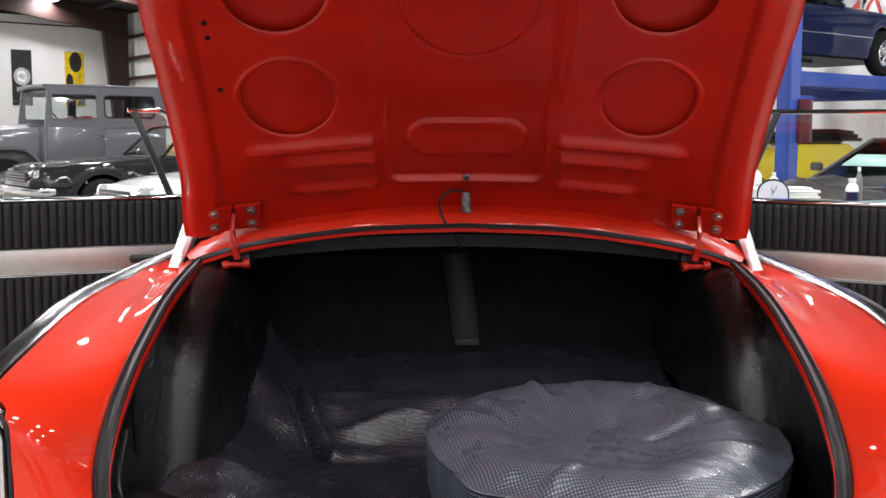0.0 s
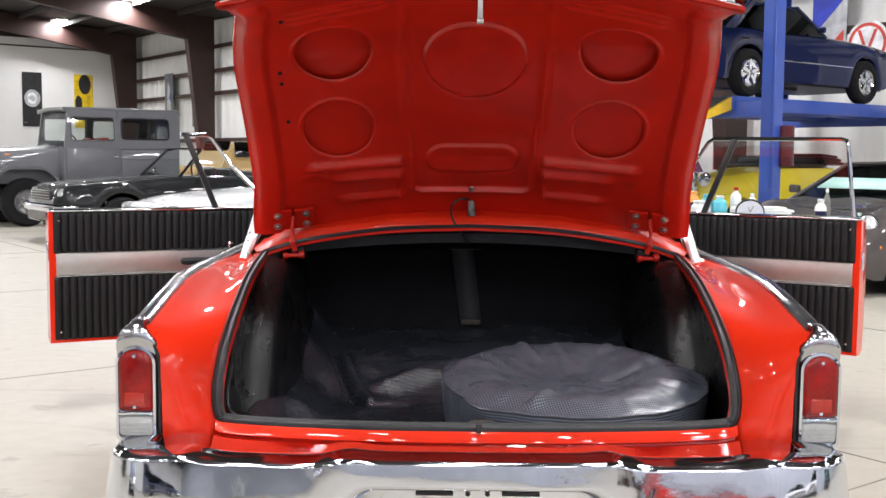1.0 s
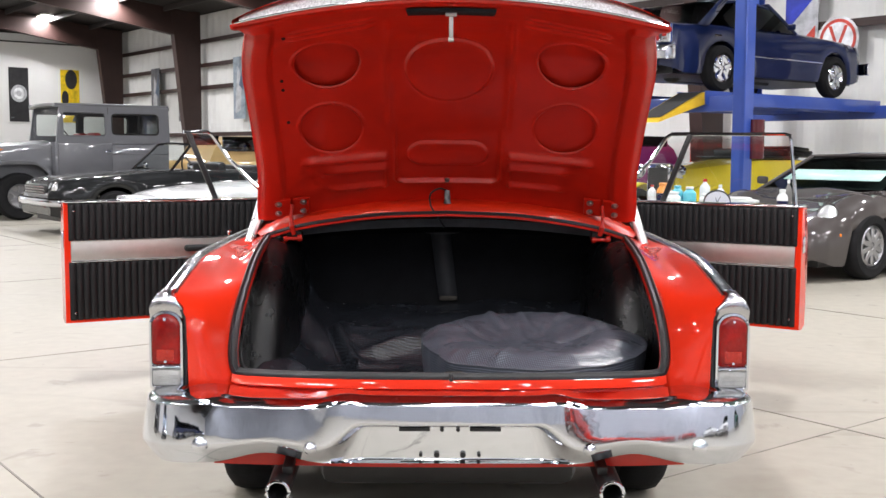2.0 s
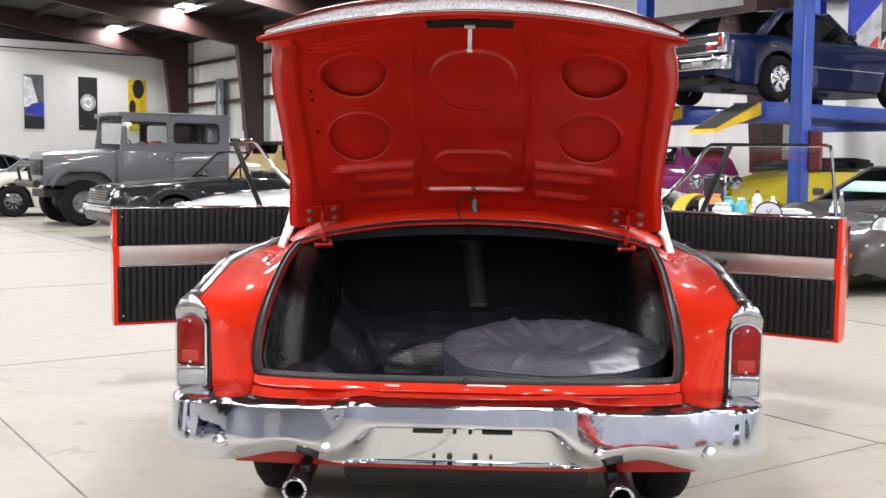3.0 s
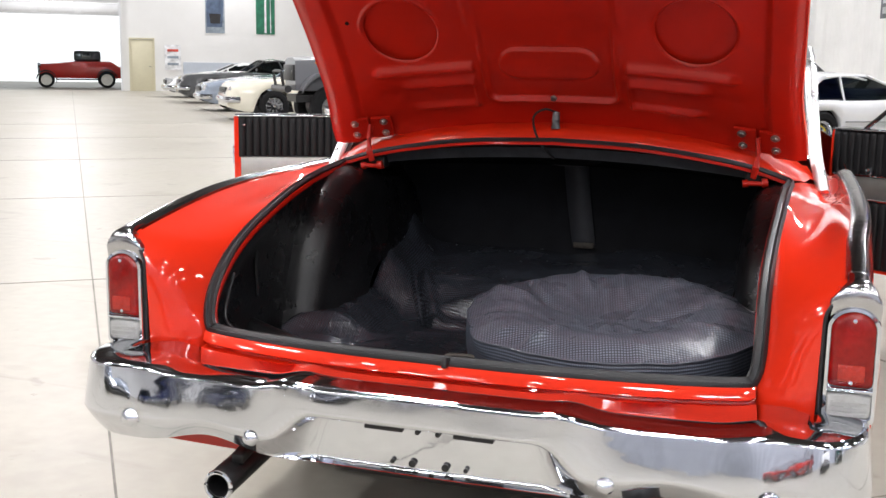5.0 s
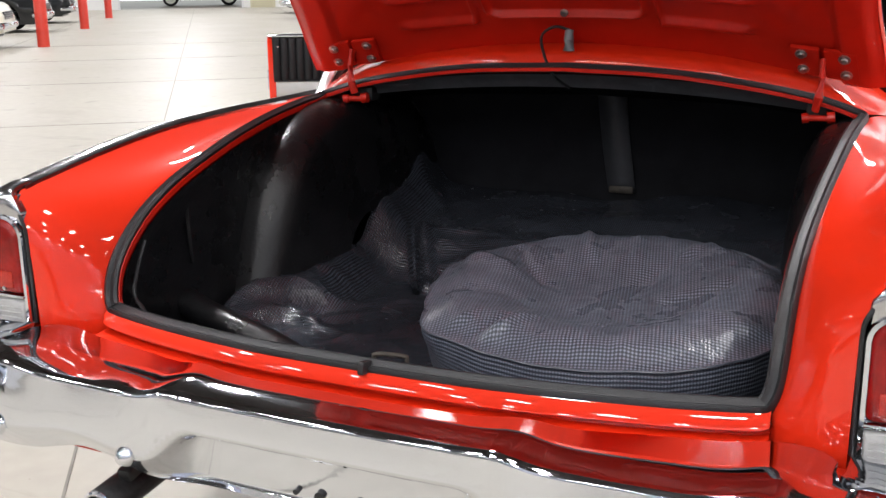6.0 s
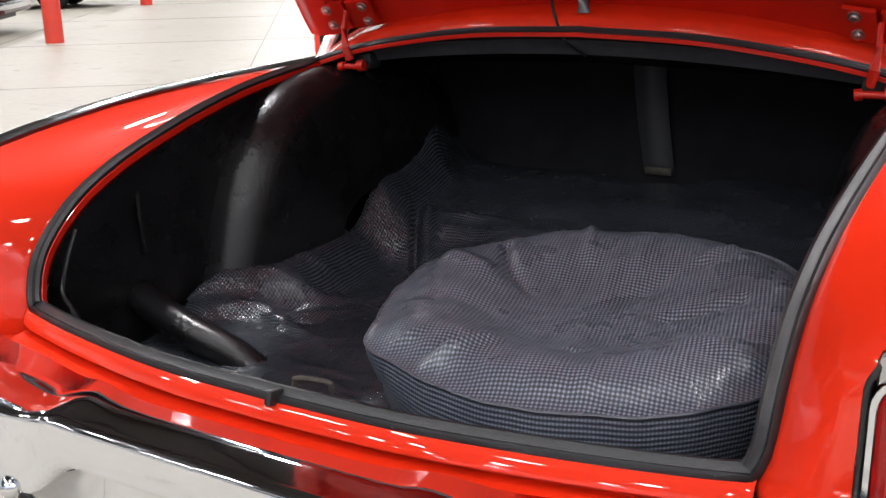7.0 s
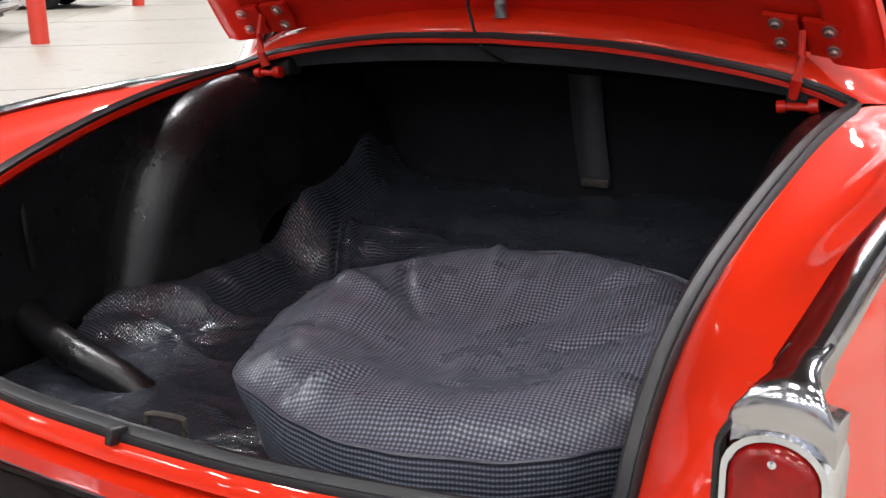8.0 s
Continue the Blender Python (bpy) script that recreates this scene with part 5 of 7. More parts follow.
def spare_cover():
    t = thing("spare_wheel_cover", "grey checked cloth cover over a spare wheel lying flat", "spare wheel cover", pose(0.284, 3.083, 0.490))
    R, H = 0.361, 0.196
    n, m = 240, 64
    rng = random.Random(11)
    puckers = [(rng.uniform(0, 2 * math.pi), rng.uniform(0.010, 0.028), rng.uniform(-0.005, 0.006)) for k in range(46)]

    def turn(a, an):
        return (a - an + math.pi) % (2 * math.pi) - math.pi

    def edge(a):
        """Uneven outline, with a slack corner of cloth that stands out."""
        w = 0.010 * noise.noise(Vector((math.cos(a) * 1.6, math.sin(a) * 1.6, 4))) + 0.004 * noise.noise(Vector((math.cos(a) * 7, math.sin(a) * 7, 9)))
        return R + w + 0.026 * math.exp(-(turn(a, 3.90) / 0.17) ** 2) + 0.012 * math.exp(-(turn(a, 2.85) / 0.2) ** 2)

    def tilt(y):
        return 0.072 * y

    def rim_z(a, y):
        return H - 0.014 + tilt(y) + 0.006 * noise.noise(Vector((math.cos(a) * 4, math.sin(a) * 4, 2)))

    # creases: angle at the rim, bend, from and to as shares of the radius, height, width
    creases = ((2.02, 0.10, 0.52, 0.84, 0.010, 0.012), (1.72, -0.25, 0.45, 0.74, 0.008, 0.016), (1.05, 0.2, 0.45, 0.82, 0.008, 0.014), (2.42, 0.9, 0.42, 0.80, -0.016, 0.014),
               (0.55, -0.5, 0.25, 0.62, -0.014, 0.016), (0.85, 0.6, 0.20, 0.60, -0.009, 0.020), (2.95, 0.3, 0.55, 0.95, 0.012, 0.022), (3.45, 0.5, 0.50, 0.92, -0.009, 0.024),
               (4.28, 0.25, 0.66, 1.00, 0.014, 0.016), (4.18, 0.3, 0.66, 1.0, -0.010, 0.014), (5.85, -0.2, 0.5, 0.9, 0.009, 0.022), (1.35, 0.8, 0.15, 0.5, 0.008, 0.022), (5.2, -0.6, 0.15, 0.5, 0.007, 0.025))
    bm = bmesh.new()
    rows = []
    for j in range(m + 1):
        q = j / m
        row = []
        for i in range(n):
            a = 2 * math.pi * i / n
            rr = q * edge(a)
            x, y = rr * math.cos(a), rr * math.sin(a)
            crest = 0.74 + 0.05 * noise.noise(Vector((math.cos(a) * 2, math.sin(a) * 2, 6)))
            z = H + tilt(y) + 0.015 * math.exp(-((q - crest) / 0.18) ** 2)
            z -= (0.028 + 0.012 * noise.noise(Vector((x * 5, y * 5, 14)))) * (1 - smooth(0.22, 0.62, q + 0.06 * math.cos(a - 1.2)))
            z += 0.005 * noise.noise(Vector((x * 7, y * 7, 1))) * smooth(0.1, 0.4, q) + 0.0018 * noise.noise(Vector((x * 34, y * 34, 3)))
            z += 0.006 * (0.25 - abs(noise.noise(Vector((x * 9 + 2, y * 9, 21))))) * (1 - smooth(0.7, 0.95, q))
            for an, bend, r0, r1, am, wd in creases:
                da = turn(a, an + bend * (1 - q)) * max(q, 0.15) * R
                z += am * math.exp(-(da / wd) ** 2) * smooth(r0 - 0.10, r0 + 0.08, q) * (1 - smooth(r1 - 0.02, r1 + 0.04, q))
            for an, wd, am in puckers:
                z += am * math.exp(-(turn(a, an) * R / wd) ** 2) * smooth(0.72, 0.90, q) * (1 - 0.75 * smooth(-0.3, 0.5, math.sin(a)))
            z = lerp(z, rim_z(a, y), smooth(0.80, 1.0, q) ** 1.6)
            row.append(Vector((x, y, z)))
        rows.append(row)
    rows_mesh(bm, rows, closed=True)
    bmesh.ops.remove_doubles(bm, verts=bm.verts, dist=1e-5)
    uv_plane(bm, lambda v: (v.co.x * 0.97 + v.co.y * 0.22, v.co.y * 0.97 - v.co.x * 0.22))
    part("cover_top", bm, COVER_WEAVE, t, "", angle=80)
    bm = bmesh.new()
    uvs = {}
    rows = []
    for j in range(17):
        q = j / 16
        row = []
        for i in range(n + 1):
            a = 2 * math.pi * i / n
            slack = smooth(0.5, 0.0, q)
            rr = lerp(R, edge(a), slack) + 0.004 * math.sin(math.pi * min(1, q * 1.2)) - 0.028 * q * q + 0.003 * noise.noise(Vector((a * 7, q * 2, 3))) * q
            z0 = rim_z(a, edge(a) * math.sin(a))
            row.append(Vector((rr * math.cos(a), rr * math.sin(a), lerp(z0, 0.0, q))))
        rows.append(row)
    vr = rows_mesh(bm, rows)
    for j, row in enumerate(vr):
        for i, v in enumerate(row):
            uvs[v] = (2 * math.pi * R * i / n, H * j / 16)
    uv_plane(bm, lambda v: uvs[v])
    part("cover_skirt", bm, SKIRT_WEAVE, t, "", angle=80)
    bm = bmesh.new()
    rim = []
    for k in range(160):
        a = 2 * math.pi * k / 160
        e = edge(a)
        rim.append((e * math.cos(a), e * math.sin(a), rim_z(a, e * math.sin(a)) - 0.001))
    tube(bm, rim, 0.0024, 6, closed=True)
    part("cover_seam", bm, COVER_WEAVE, t, "sewn seam of the cover")


trunk_mat()
spare_cover()


# ---- other vehicles ----
def paint(name, color, rough=0.3):
    return material(name, color, rough + 0.15, coat=1.0, vary=0.04, scale=3, spec=0.10)


P_GREY = material("matt_grey_paint", (0.115, 0.118, 0.130), 0.36, coat=0.5, vary=0.06, scale=3)
P_BLACK = paint("black_lacquer", (0.008, 0.009, 0.010))
P_WHITE = paint("white_lacquer", (0.74, 0.75, 0.76))
P_CREAM = paint("cream_lacquer", (0.72, 0.69, 0.58))
P_PALE_BLUE = paint("pale_blue_lacquer", (0.26, 0.30, 0.36))
P_DARK_GREY = paint("dark_grey_lacquer", (0.07, 0.072, 0.075))
P_GREEN = paint("dark_green_lacquer", (0.010, 0.065, 0.050))
P_BLUE = paint("dark_blue_lacquer", (0.004, 0.010, 0.048))
P_YELLOW = paint("yellow_lacquer", (0.72, 0.56, 0.03))
P_PURPLE = paint("purple_lacquer", (0.14, 0.012, 0.085))
P_RED = paint("deep_red_lacquer", (0.42, 0.018, 0.012))
P_MAROON = paint("maroon_lacquer", (0.08, 0.010, 0.014))
P_TAN = paint("tan_lacquer", (0.42, 0.29, 0.13))
P_BROWN_GREY = paint("grey_brown_metallic", (0.060, 0.052, 0.050))
SEAT_RED = material("red_seat_vinyl", (0.30, 0.02, 0.02), 0.5, vary=0.1)
HEADLIGHT = material("headlight_glass", (0.75, 0.77, 0.78), 0.08, 0.6, coat=1.0, vary=0.1, scale=40)
TAIL_RED = material("tail_light_red", (0.30, 0.01, 0.008), 0.15, coat=0.7)
AMBER = material("amber_lens", (0.75, 0.20, 0.01), 0.2, coat=0.6)
RIM_GREY = material("grey_alloy", (0.35, 0.35, 0.36), 0.3, 0.9)
WHITEWALL = material("white_wall_rubber", (0.7, 0.68, 0.62), 0.6)


def auto(name, label, at, coat, L, W, top, cabin=None, open_car=False, roof=None, wheel=0.33, axles=(-0.29, 0.30), lamps=2, lamp_z=0.62, lamp_r=0.085, low=0.20,
         rim=None, seat=None, bumpers=True, nose=0.05, fender=0.0, spokes=0, grille=True, grille_mat=None, lamp_x=0.72, round_roof=0.06, crest=None, plain_tail=False):
    """A car that looks along local +y. top: (share of the length, height) from tail to nose; cabin: base rear, top rear, top front, base front as shares, and roof height."""
    rim, seat, roof = rim or CHROME, seat or VINYL, roof or coat
    car = thing(name, label, "car", at)
    line = spline([(0, (s - 0.5) * L, z) for s, z in top], 48)
    ax = [(a * L) for a in axles]

    def top_at(y):
        q = min(line, key=lambda p: abs(p.y - y))
        return q.z

    bm = bmesh.new()
    rows = []
    n = 56
    for k in range(n + 1):
        s = k / n
        y = (s - 0.5) * L
        e = abs(2 * s - 1)
        w = W / 2 * (1 - 0.10 * e ** 3 - 0.22 * max(0, e - 0.93) / 0.07 * 0.6)
        t = top_at(y)
        lo = low + 0.10 * max(0, e - 0.85) / 0.15
        for a in ax:
            lo = max(lo, arch(y, a, wheel * 1.18, low) - 0.33 + wheel if abs(y - a) < wheel * 1.18 else lo)
        lo = min(lo, t - 0.16)
        h = t - lo
        w2 = w + fender * max(math.exp(-((y - a) / (wheel * 1.1)) ** 2) for a in ax)
        half = [(w - 0.12, lo + 0.01), (w2 - 0.02, lo), (w2, lo + 0.15 * h), (w2, lo + 0.55 * h), (w2 - 0.015, lo + 0.78 * h), (w - 0.06, lo + 0.94 * h), (w - 0.14, t), (w * 0.5, t + 0.015), (0, t + 0.022)]
        if crest:
            c = crest(y)
            half[4:] = [(w2 - 0.02, lo + 0.80 * h + 0.5 * c), (w - 0.09, lo + 0.95 * h + 0.85 * c), (w - 0.18, t + c), (w - 0.30, t + 0.75 * c), (w * 0.5, t + 0.2 * c), (0, t + 0.02)]
        rows.append([Vector((-x, y, z)) for x, z in half] + [Vector((x, y, z)) for x, z in half[-2::-1]])
    vr = rows_mesh(bm, rows)
    bm.faces.new(vr[0])
    bm.faces.new(list(reversed(vr[-1])))
    part("body", bm, coat, car, "", angle=50)
    boxed("underbody", (W * 0.8, L * 0.9, 0.12), (0, 0, low + 0.05), BLACK, car)
    for a in ax:
        for sx in (-1, 1):
            road_wheel(car, sx * (W / 2 - 0.10 + fender * 0.5), a, wheel, 0.20, rim, 0.60, spokes)
    if cabin:
        yr, tr, tf, yf, zr = cabin
        yr, tr, tf, yf = [(q - 0.5) * L for q in (yr, tr, tf, yf)]
        wb, wt = W / 2 - 0.10, W / 2 - 0.24
        zb_r, zb_f = top_at(yr) - 0.01, top_at(yf) - 0.01
        bm = bmesh.new()
        rows_mesh(bm, [[Vector((x * wb, yf, zb_f)) for x in (-1, -0.5, 0, 0.5, 1)], [Vector((x * wt, tf, zr)) for x in (-1, -0.5, 0, 0.5, 1)]])
        part("windscreen", bm, GLASS_DARK if not open_car else GLASS, car, "", smooth=False)
        for sx in (-1, 1):
            bm = bmesh.new()
            tube(bm, [(sx * wb, yf, zb_f), (sx * wt, tf, zr)], 0.022, 6)
            part("windscreen_post", bm, CHROME if open_car else roof, car)
        bm = bmesh.new()
        tube(bm, [(-wt, tf, zr), (0, tf + 0.04, zr + 0.015), (wt, tf, zr)], 0.022, 6)
        part("windscreen_header", bm, CHROME if open_car else roof, car)
        if open_car:
            for sx in (-1, 1):
                boxed("bucket_seat", (W * 0.30, 0.16, 0.46), (sx * W * 0.2, lerp(yr, yf, 0.42), zb_f - 0.08), seat, car, bevel=0.06, rot=(-10, 0, 0))
            boxed("cockpit", (W * 0.74, (yf - yr) * 0.84, 0.05), (0, (yr + yf) / 2, zb_r + 0.02), BLACK, car, bevel=0.01)
            boxed("folded_top", (W * 0.74, 0.36, 0.14), (0, yr + 0.06, zb_r + 0.05), VINYL, car, bevel=0.05)
            bm = bmesh.new()
            tube(bm, [(0.19 * math.cos(a) - W * 0.2, lerp(yr, yf, 0.72) + 0.05 * math.sin(a), zb_f + 0.03 + 0.19 * math.sin(a)) for a in (2 * math.pi * k / 20 for k in range(20))], 0.014, 6, closed=True)
            part("steering_wheel", bm, BLACK, car)
        else:
            bm = bmesh.new()
            rows = []
            for k in range(9):
                q = k / 8
                y = lerp(tr, tf, q)
                z = zr + round_roof * math.sin(math.pi * q)
                rows.append([Vector((x * wt, y, z - 0.05 * abs(x) ** 3)) for x in (-1.03, -0.8, -0.4, 0, 0.4, 0.8, 1.03)])
            rows_mesh(bm, rows)
            thicken(part("roof", bm, roof, car), 0.03)
            bm = bmesh.new()
            rows_mesh(bm, [[Vector((x * wb, yr, zb_r)) for x in (-1, 0, 1)], [Vector((x * wt, tr, zr)) for x in (-1, 0, 1)]])
            part("rear_window", bm, GLASS_DARK, car, "", smooth=False)
            for sx in (-1, 1):
                bm = bmesh.new()
                v = [bm.verts.new(p) for p in ((sx * wb, yr + 0.10, zb_r), (sx * wb, yf - 0.04, zb_f), (sx * wt, tf, zr - 0.03), (sx * wt, tr, zr - 0.03))]
                bm.faces.new(v)
                part("side_window", bm, GLASS_DARK, car, "", smooth=False)
                bm = bmesh.new()
                rows_mesh(bm, [[Vector((sx * (wb + 0.012), yr - 0.02, zb_r - 0.02)), Vector((sx * (wb + 0.012), yr + 0.22, zb_r - 0.02))], [Vector((sx * (wt + 0.012), tr - 0.02, zr)), Vector((sx * (wt + 0.012), tr + 0.14, zr))]])
                thicken(part("rear_pillar", bm, roof, car), 0.02)
                bm = bmesh.new()
                ym = lerp(yr, yf, 0.45)
                tube(bm, [(sx * (wb + 0.01), ym, zb_r - 0.01), (sx * (wt + 0.01), lerp(tr, tf, 0.42), zr)], 0.018, 6)
                part("door_pillar", bm, roof, car)
    f = L / 2
    if grille:
        bm = bmesh.new()
        box(bm, W * 0.52, 0.05, 0.15, pose(0, f - 0.02, lamp_z - 0.02), 0.02)
        gm = part("grille", bm, grille_mat or BLACK, car, "dark grille")
        for k in range(3):
            boxed("grille_bar", (W * 0.50, 0.02, 0.008), (0, f + 0.008, lamp_z - 0.06 + 0.04 * k), CHROME, gm)
    boxed("tail_panel", (W * 0.72, 0.03, 0.16), (0, -f - 0.002, lamp_z + 0.05), BLACK, car, bevel=0.01)
    for k in (-1, 1):
        boxed("tail_trim", (W * 0.74, 0.035, 0.014), (0, -f - 0.006, lamp_z + 0.05 + k * 0.085), CHROME, car, bevel=0.004)
    for sx in (-1, 1):
        for k in range(lamps // 2):
            x = sx * (W / 2 * lamp_x + (k * -2.1) * lamp_r)
            bm = bmesh.new()
            lathe(bm, [(lamp_r * 1.15, -0.12), (lamp_r * 1.15, 0.01), (lamp_r, 0.03), (lamp_r * 0.9, 0.02), (lamp_r * 0.5, 0.05), (0, 0.06)], pose(x, f - 0.05 - nose, lamp_z), 20)
            part("headlight", bm, HEADLIGHT, car, "round glass headlight")
        boxed("tail_light", (0.16, 0.045, 0.13), (sx * W * 0.345, -f - 0.012, lamp_z + 0.05), TAIL_RED, car, bevel=0.01)
        bm = bmesh.new()
        box(bm, 0.16, 0.03, 0.05, pose(sx * W * 0.31, f + 0.0, lamp_z - 0.20), 0.01)
        part("turn_signal", bm, AMBER, car)
        bm = bmesh.new()
        tube(bm, [(sx * (W / 2 - 0.004), ax[0] + wheel * 1.25, low + 0.30), (sx * (W / 2 + 0.002), 0, low + 0.30), (sx * (W / 2 - 0.004), ax[1] - wheel * 1.25, low + 0.30)], 0.010, 6)
        part("side_trim", bm, CHROME, car)
        if cabin:
            bm = bmesh.new()
            box(bm, 0.14, 0.06, 0.09, pose(sx * (W / 2 + 0.02), (cabin[3] - 0.56) * L, top_at((cabin[3] - 0.55) * L) + 0.07), 0.025)
            part("wing_mirror", bm, CHROME if open_car else coat, car)
            bm = bmesh.new()
            tube(bm, [(sx * (W / 2 + 0.014), (cabin[0] + 0.05 - 0.5) * L, top_at(0) - 0.16), (sx * (W / 2 + 0.014), (cabin[0] + 0.08 - 0.5) * L, top_at(0) - 0.16)], 0.014, 6)
            part("door_handle", bm, CHROME, car)
    if bumpers:
        for y, nm in ((f + 0.05, "front_bumper"), (-f - 0.05, "rear_bumper")):
            bm = bmesh.new()
            d = -1 if y > 0 else 1
            tube(bm, spline([(-W / 2 - 0.01, y + d * 0.30, lamp_z - 0.20), (-W / 2 + 0.05, y + d * 0.06, lamp_z - 0.20), (0, y, lamp_z - 0.20), (W / 2 - 0.05, y + d * 0.06, lamp_z - 0.20), (W / 2 + 0.01, y + d * 0.30, lamp_z - 0.20)], 24), 0.062, 8, squash=(0.6, 1.0))
            part(nm, bm, CHROME, car, "chrome bumper")
    return car


SEDAN = [(0.0, 0.62), (0.02, 0.80), (0.15, 0.90), (0.40, 0.94), (0.62, 0.95), (0.80, 0.90), (0.96, 0.82), (1.0, 0.60)]
LOW = [(0.0, 0.55), (0.02, 0.72), (0.15, 0.82), (0.40, 0.84), (0.60, 0.87), (0.80, 0.82), (0.95, 0.72), (1.0, 0.50)]
SPORT = [(0.0, 0.50), (0.03, 0.74), (0.15, 0.86), (0.40, 0.88), (0.62, 0.90), (0.80, 0.80), (0.93, 0.66), (1.0, 0.40)]
HEAD_LEFT, HEAD_RIGHT = 90, -90


def parked(nose_v, u, L, turn=HEAD_LEFT, skew=0.0):
    """Pose of a car of length L with its nose at nose_v."""
    return hall(nose_v + (L / 2 if turn > 0 else -L / 2), u, 0, turn + skew)


auto("convertible_car", "glossy black convertible with chrome bumper and round headlights", parked(4.80, 16.45, 4.7), P_BLACK, 4.7, 1.80, SEDAN, (0.24, 0.36, 0.52, 0.61, 1.37), open_car=True, lamps=4, lamp_z=0.70, lamp_r=0.075, wheel=0.33)
auto("roadster", "white open sports car with long low hood", parked(4.65, 12.2, 4.35), P_WHITE, 4.35, 1.68, LOW, (0.20, 0.34, 0.46, 0.53, 1.24), open_car=True, lamp_z=0.62, lamp_x=0.74)
auto("sports_coupe", "cream white two-door car with chrome side trim and wire wheels", parked(4.05, 24.2, 5.0), P_CREAM, 5.0, 1.86, SEDAN, (0.22, 0.30, 0.50, 0.60, 1.32), open_car=True, lamps=4, lamp_z=0.66, spokes=10, seat=P_CREAM)
auto("sports_car", "pale blue grey sports car with chrome bumper", parked(4.0, 28.6, 4.5), P_PALE_BLUE, 4.5, 1.80, LOW, (0.15, 0.28, 0.42, 0.52, 1.22), lamps=2, lamp_z=0.58)
auto("convertible_car", "dark green open car with red seats and raised windows", parked(5.2, 31.2, 5.0), P_GREEN, 4.7, 1.8, SEDAN, (0.22, 0.36, 0.5, 0.6, 1.36), open_car=True, seat=SEAT_RED)
auto("sports_coupe", "dark grey muscle coupe with five-spoke wheels", parked(4.0, 34.0, 4.7), P_DARK_GREY, 4.7, 1.84, SEDAN, (0.12, 0.30, 0.46, 0.58, 1.30), wheel=0.35, spokes=5, rim=RIM_GREY, lamp_z=0.66)
auto("sports_car", "white low sports car with orange and blue stripes", parked(4.0, 39.0, 4.5), P_WHITE, 4.5, 1.86, SPORT, (0.1, 0.3, 0.46, 0.6, 1.16), lamp_z=0.56)
auto("convertible_car", "black convertible with raised black cloth top", parked(8.9, 15.3, 4.6), P_BLACK, 4.6, 1.8, SEDAN, (0.12, 0.28, 0.50, 0.60, 1.42), roof=VINYL)


def rounded_sports_car():
    """Rear-engined shape: high round front wings with large oval headlights and a low nose."""
    L, W = 4.45, 1.84
    nose = [(0.0, 0.50), (0.03, 0.72), (0.15, 0.86), (0.40, 0.90), (0.62, 0.91), (0.72, 0.82), (0.84, 0.70), (0.93, 0.60), (0.985, 0.48), (1.0, 0.36)]
    car = auto("sports_car", "dark grey brown rounded sports car with large oval headlights", parked(8.95, 6.55, L), P_BROWN_GREY, L, W, nose, (0.06, 0.34, 0.50, 0.70, 1.25), wheel=0.345, spokes=10, rim=RIM_GREY, lamps=0, low=0.16,
               lamp_z=0.60, bumpers=False, grille=False, round_roof=0.05, fender=0.03, crest=lambda y: 0.13 * math.exp(-((y - 1.42) / 0.42) ** 2) + 0.05 * math.exp(-((y + 1.2) / 0.5) ** 2))
    for sx in (-1, 1):
        at = pose(sx * 0.685, 1.80, 0.655, 30, 0, -sx * 14)
        bm = bmesh.new()
        lathe(bm, [(0.150, -0.10), (0.152, 0.0), (0.140, 0.012)], at @ Matrix.Diagonal((0.78, 1, 1, 1)), 24)
        lamp = part("headlight", bm, P_BROWN_GREY, car, "large oval headlight under clear glass")
        bm = bmesh.new()
        lathe(bm, [(0.138, -0.02), (0.125, 0.018), (0.085, 0.046), (0.04, 0.058), (0, 0.060)], at @ Matrix.Diagonal((0.78, 1, 1, 1)), 24)
        part("headlight_glass", bm, HEADLIGHT, lamp)
        bm = bmesh.new()
        box(bm, 0.26, 0.10, 0.085, pose(sx * 0.62, 2.02, 0.31, 0, 0, -sx * 20), 0.03)
        part("air_intake", bm, BLACK, car, "dark air intake")
        bm = bmesh.new()
        box(bm, 0.05, 0.14, 0.05, pose(sx * 0.84, 1.78, 0.47, 0, 0, -sx * 6), 0.018)
        part("side_marker", bm, AMBER, car, "amber side marker")
    bm = bmesh.new()
    tube(bm, spline([(-0.86, 1.70, 0.40), (-0.66, 2.06, 0.385), (0, 2.235, 0.38), (0.66, 2.06, 0.385), (0.86, 1.70, 0.40)], 24), 0.016, 6)
    part("front_bumper", bm, P_BROWN_GREY, car)
    bm = bmesh.new()
    rows_mesh(bm, [[Vector((x, 0.70, 0.98 + 0.01)), Vector((x * 0.95, 0.46, 1.10))] for x in (-0.60, -0.2, 0.2, 0.60)])
    thicken(part("sun_shade", bm, VISOR, car, "pale green sun shade behind the windscreen"), 0.006)


VISOR = material("pale_green_foil", (0.42, 0.66, 0.60), 0.4, vary=0.06, scale=9)
rounded_sports_car()


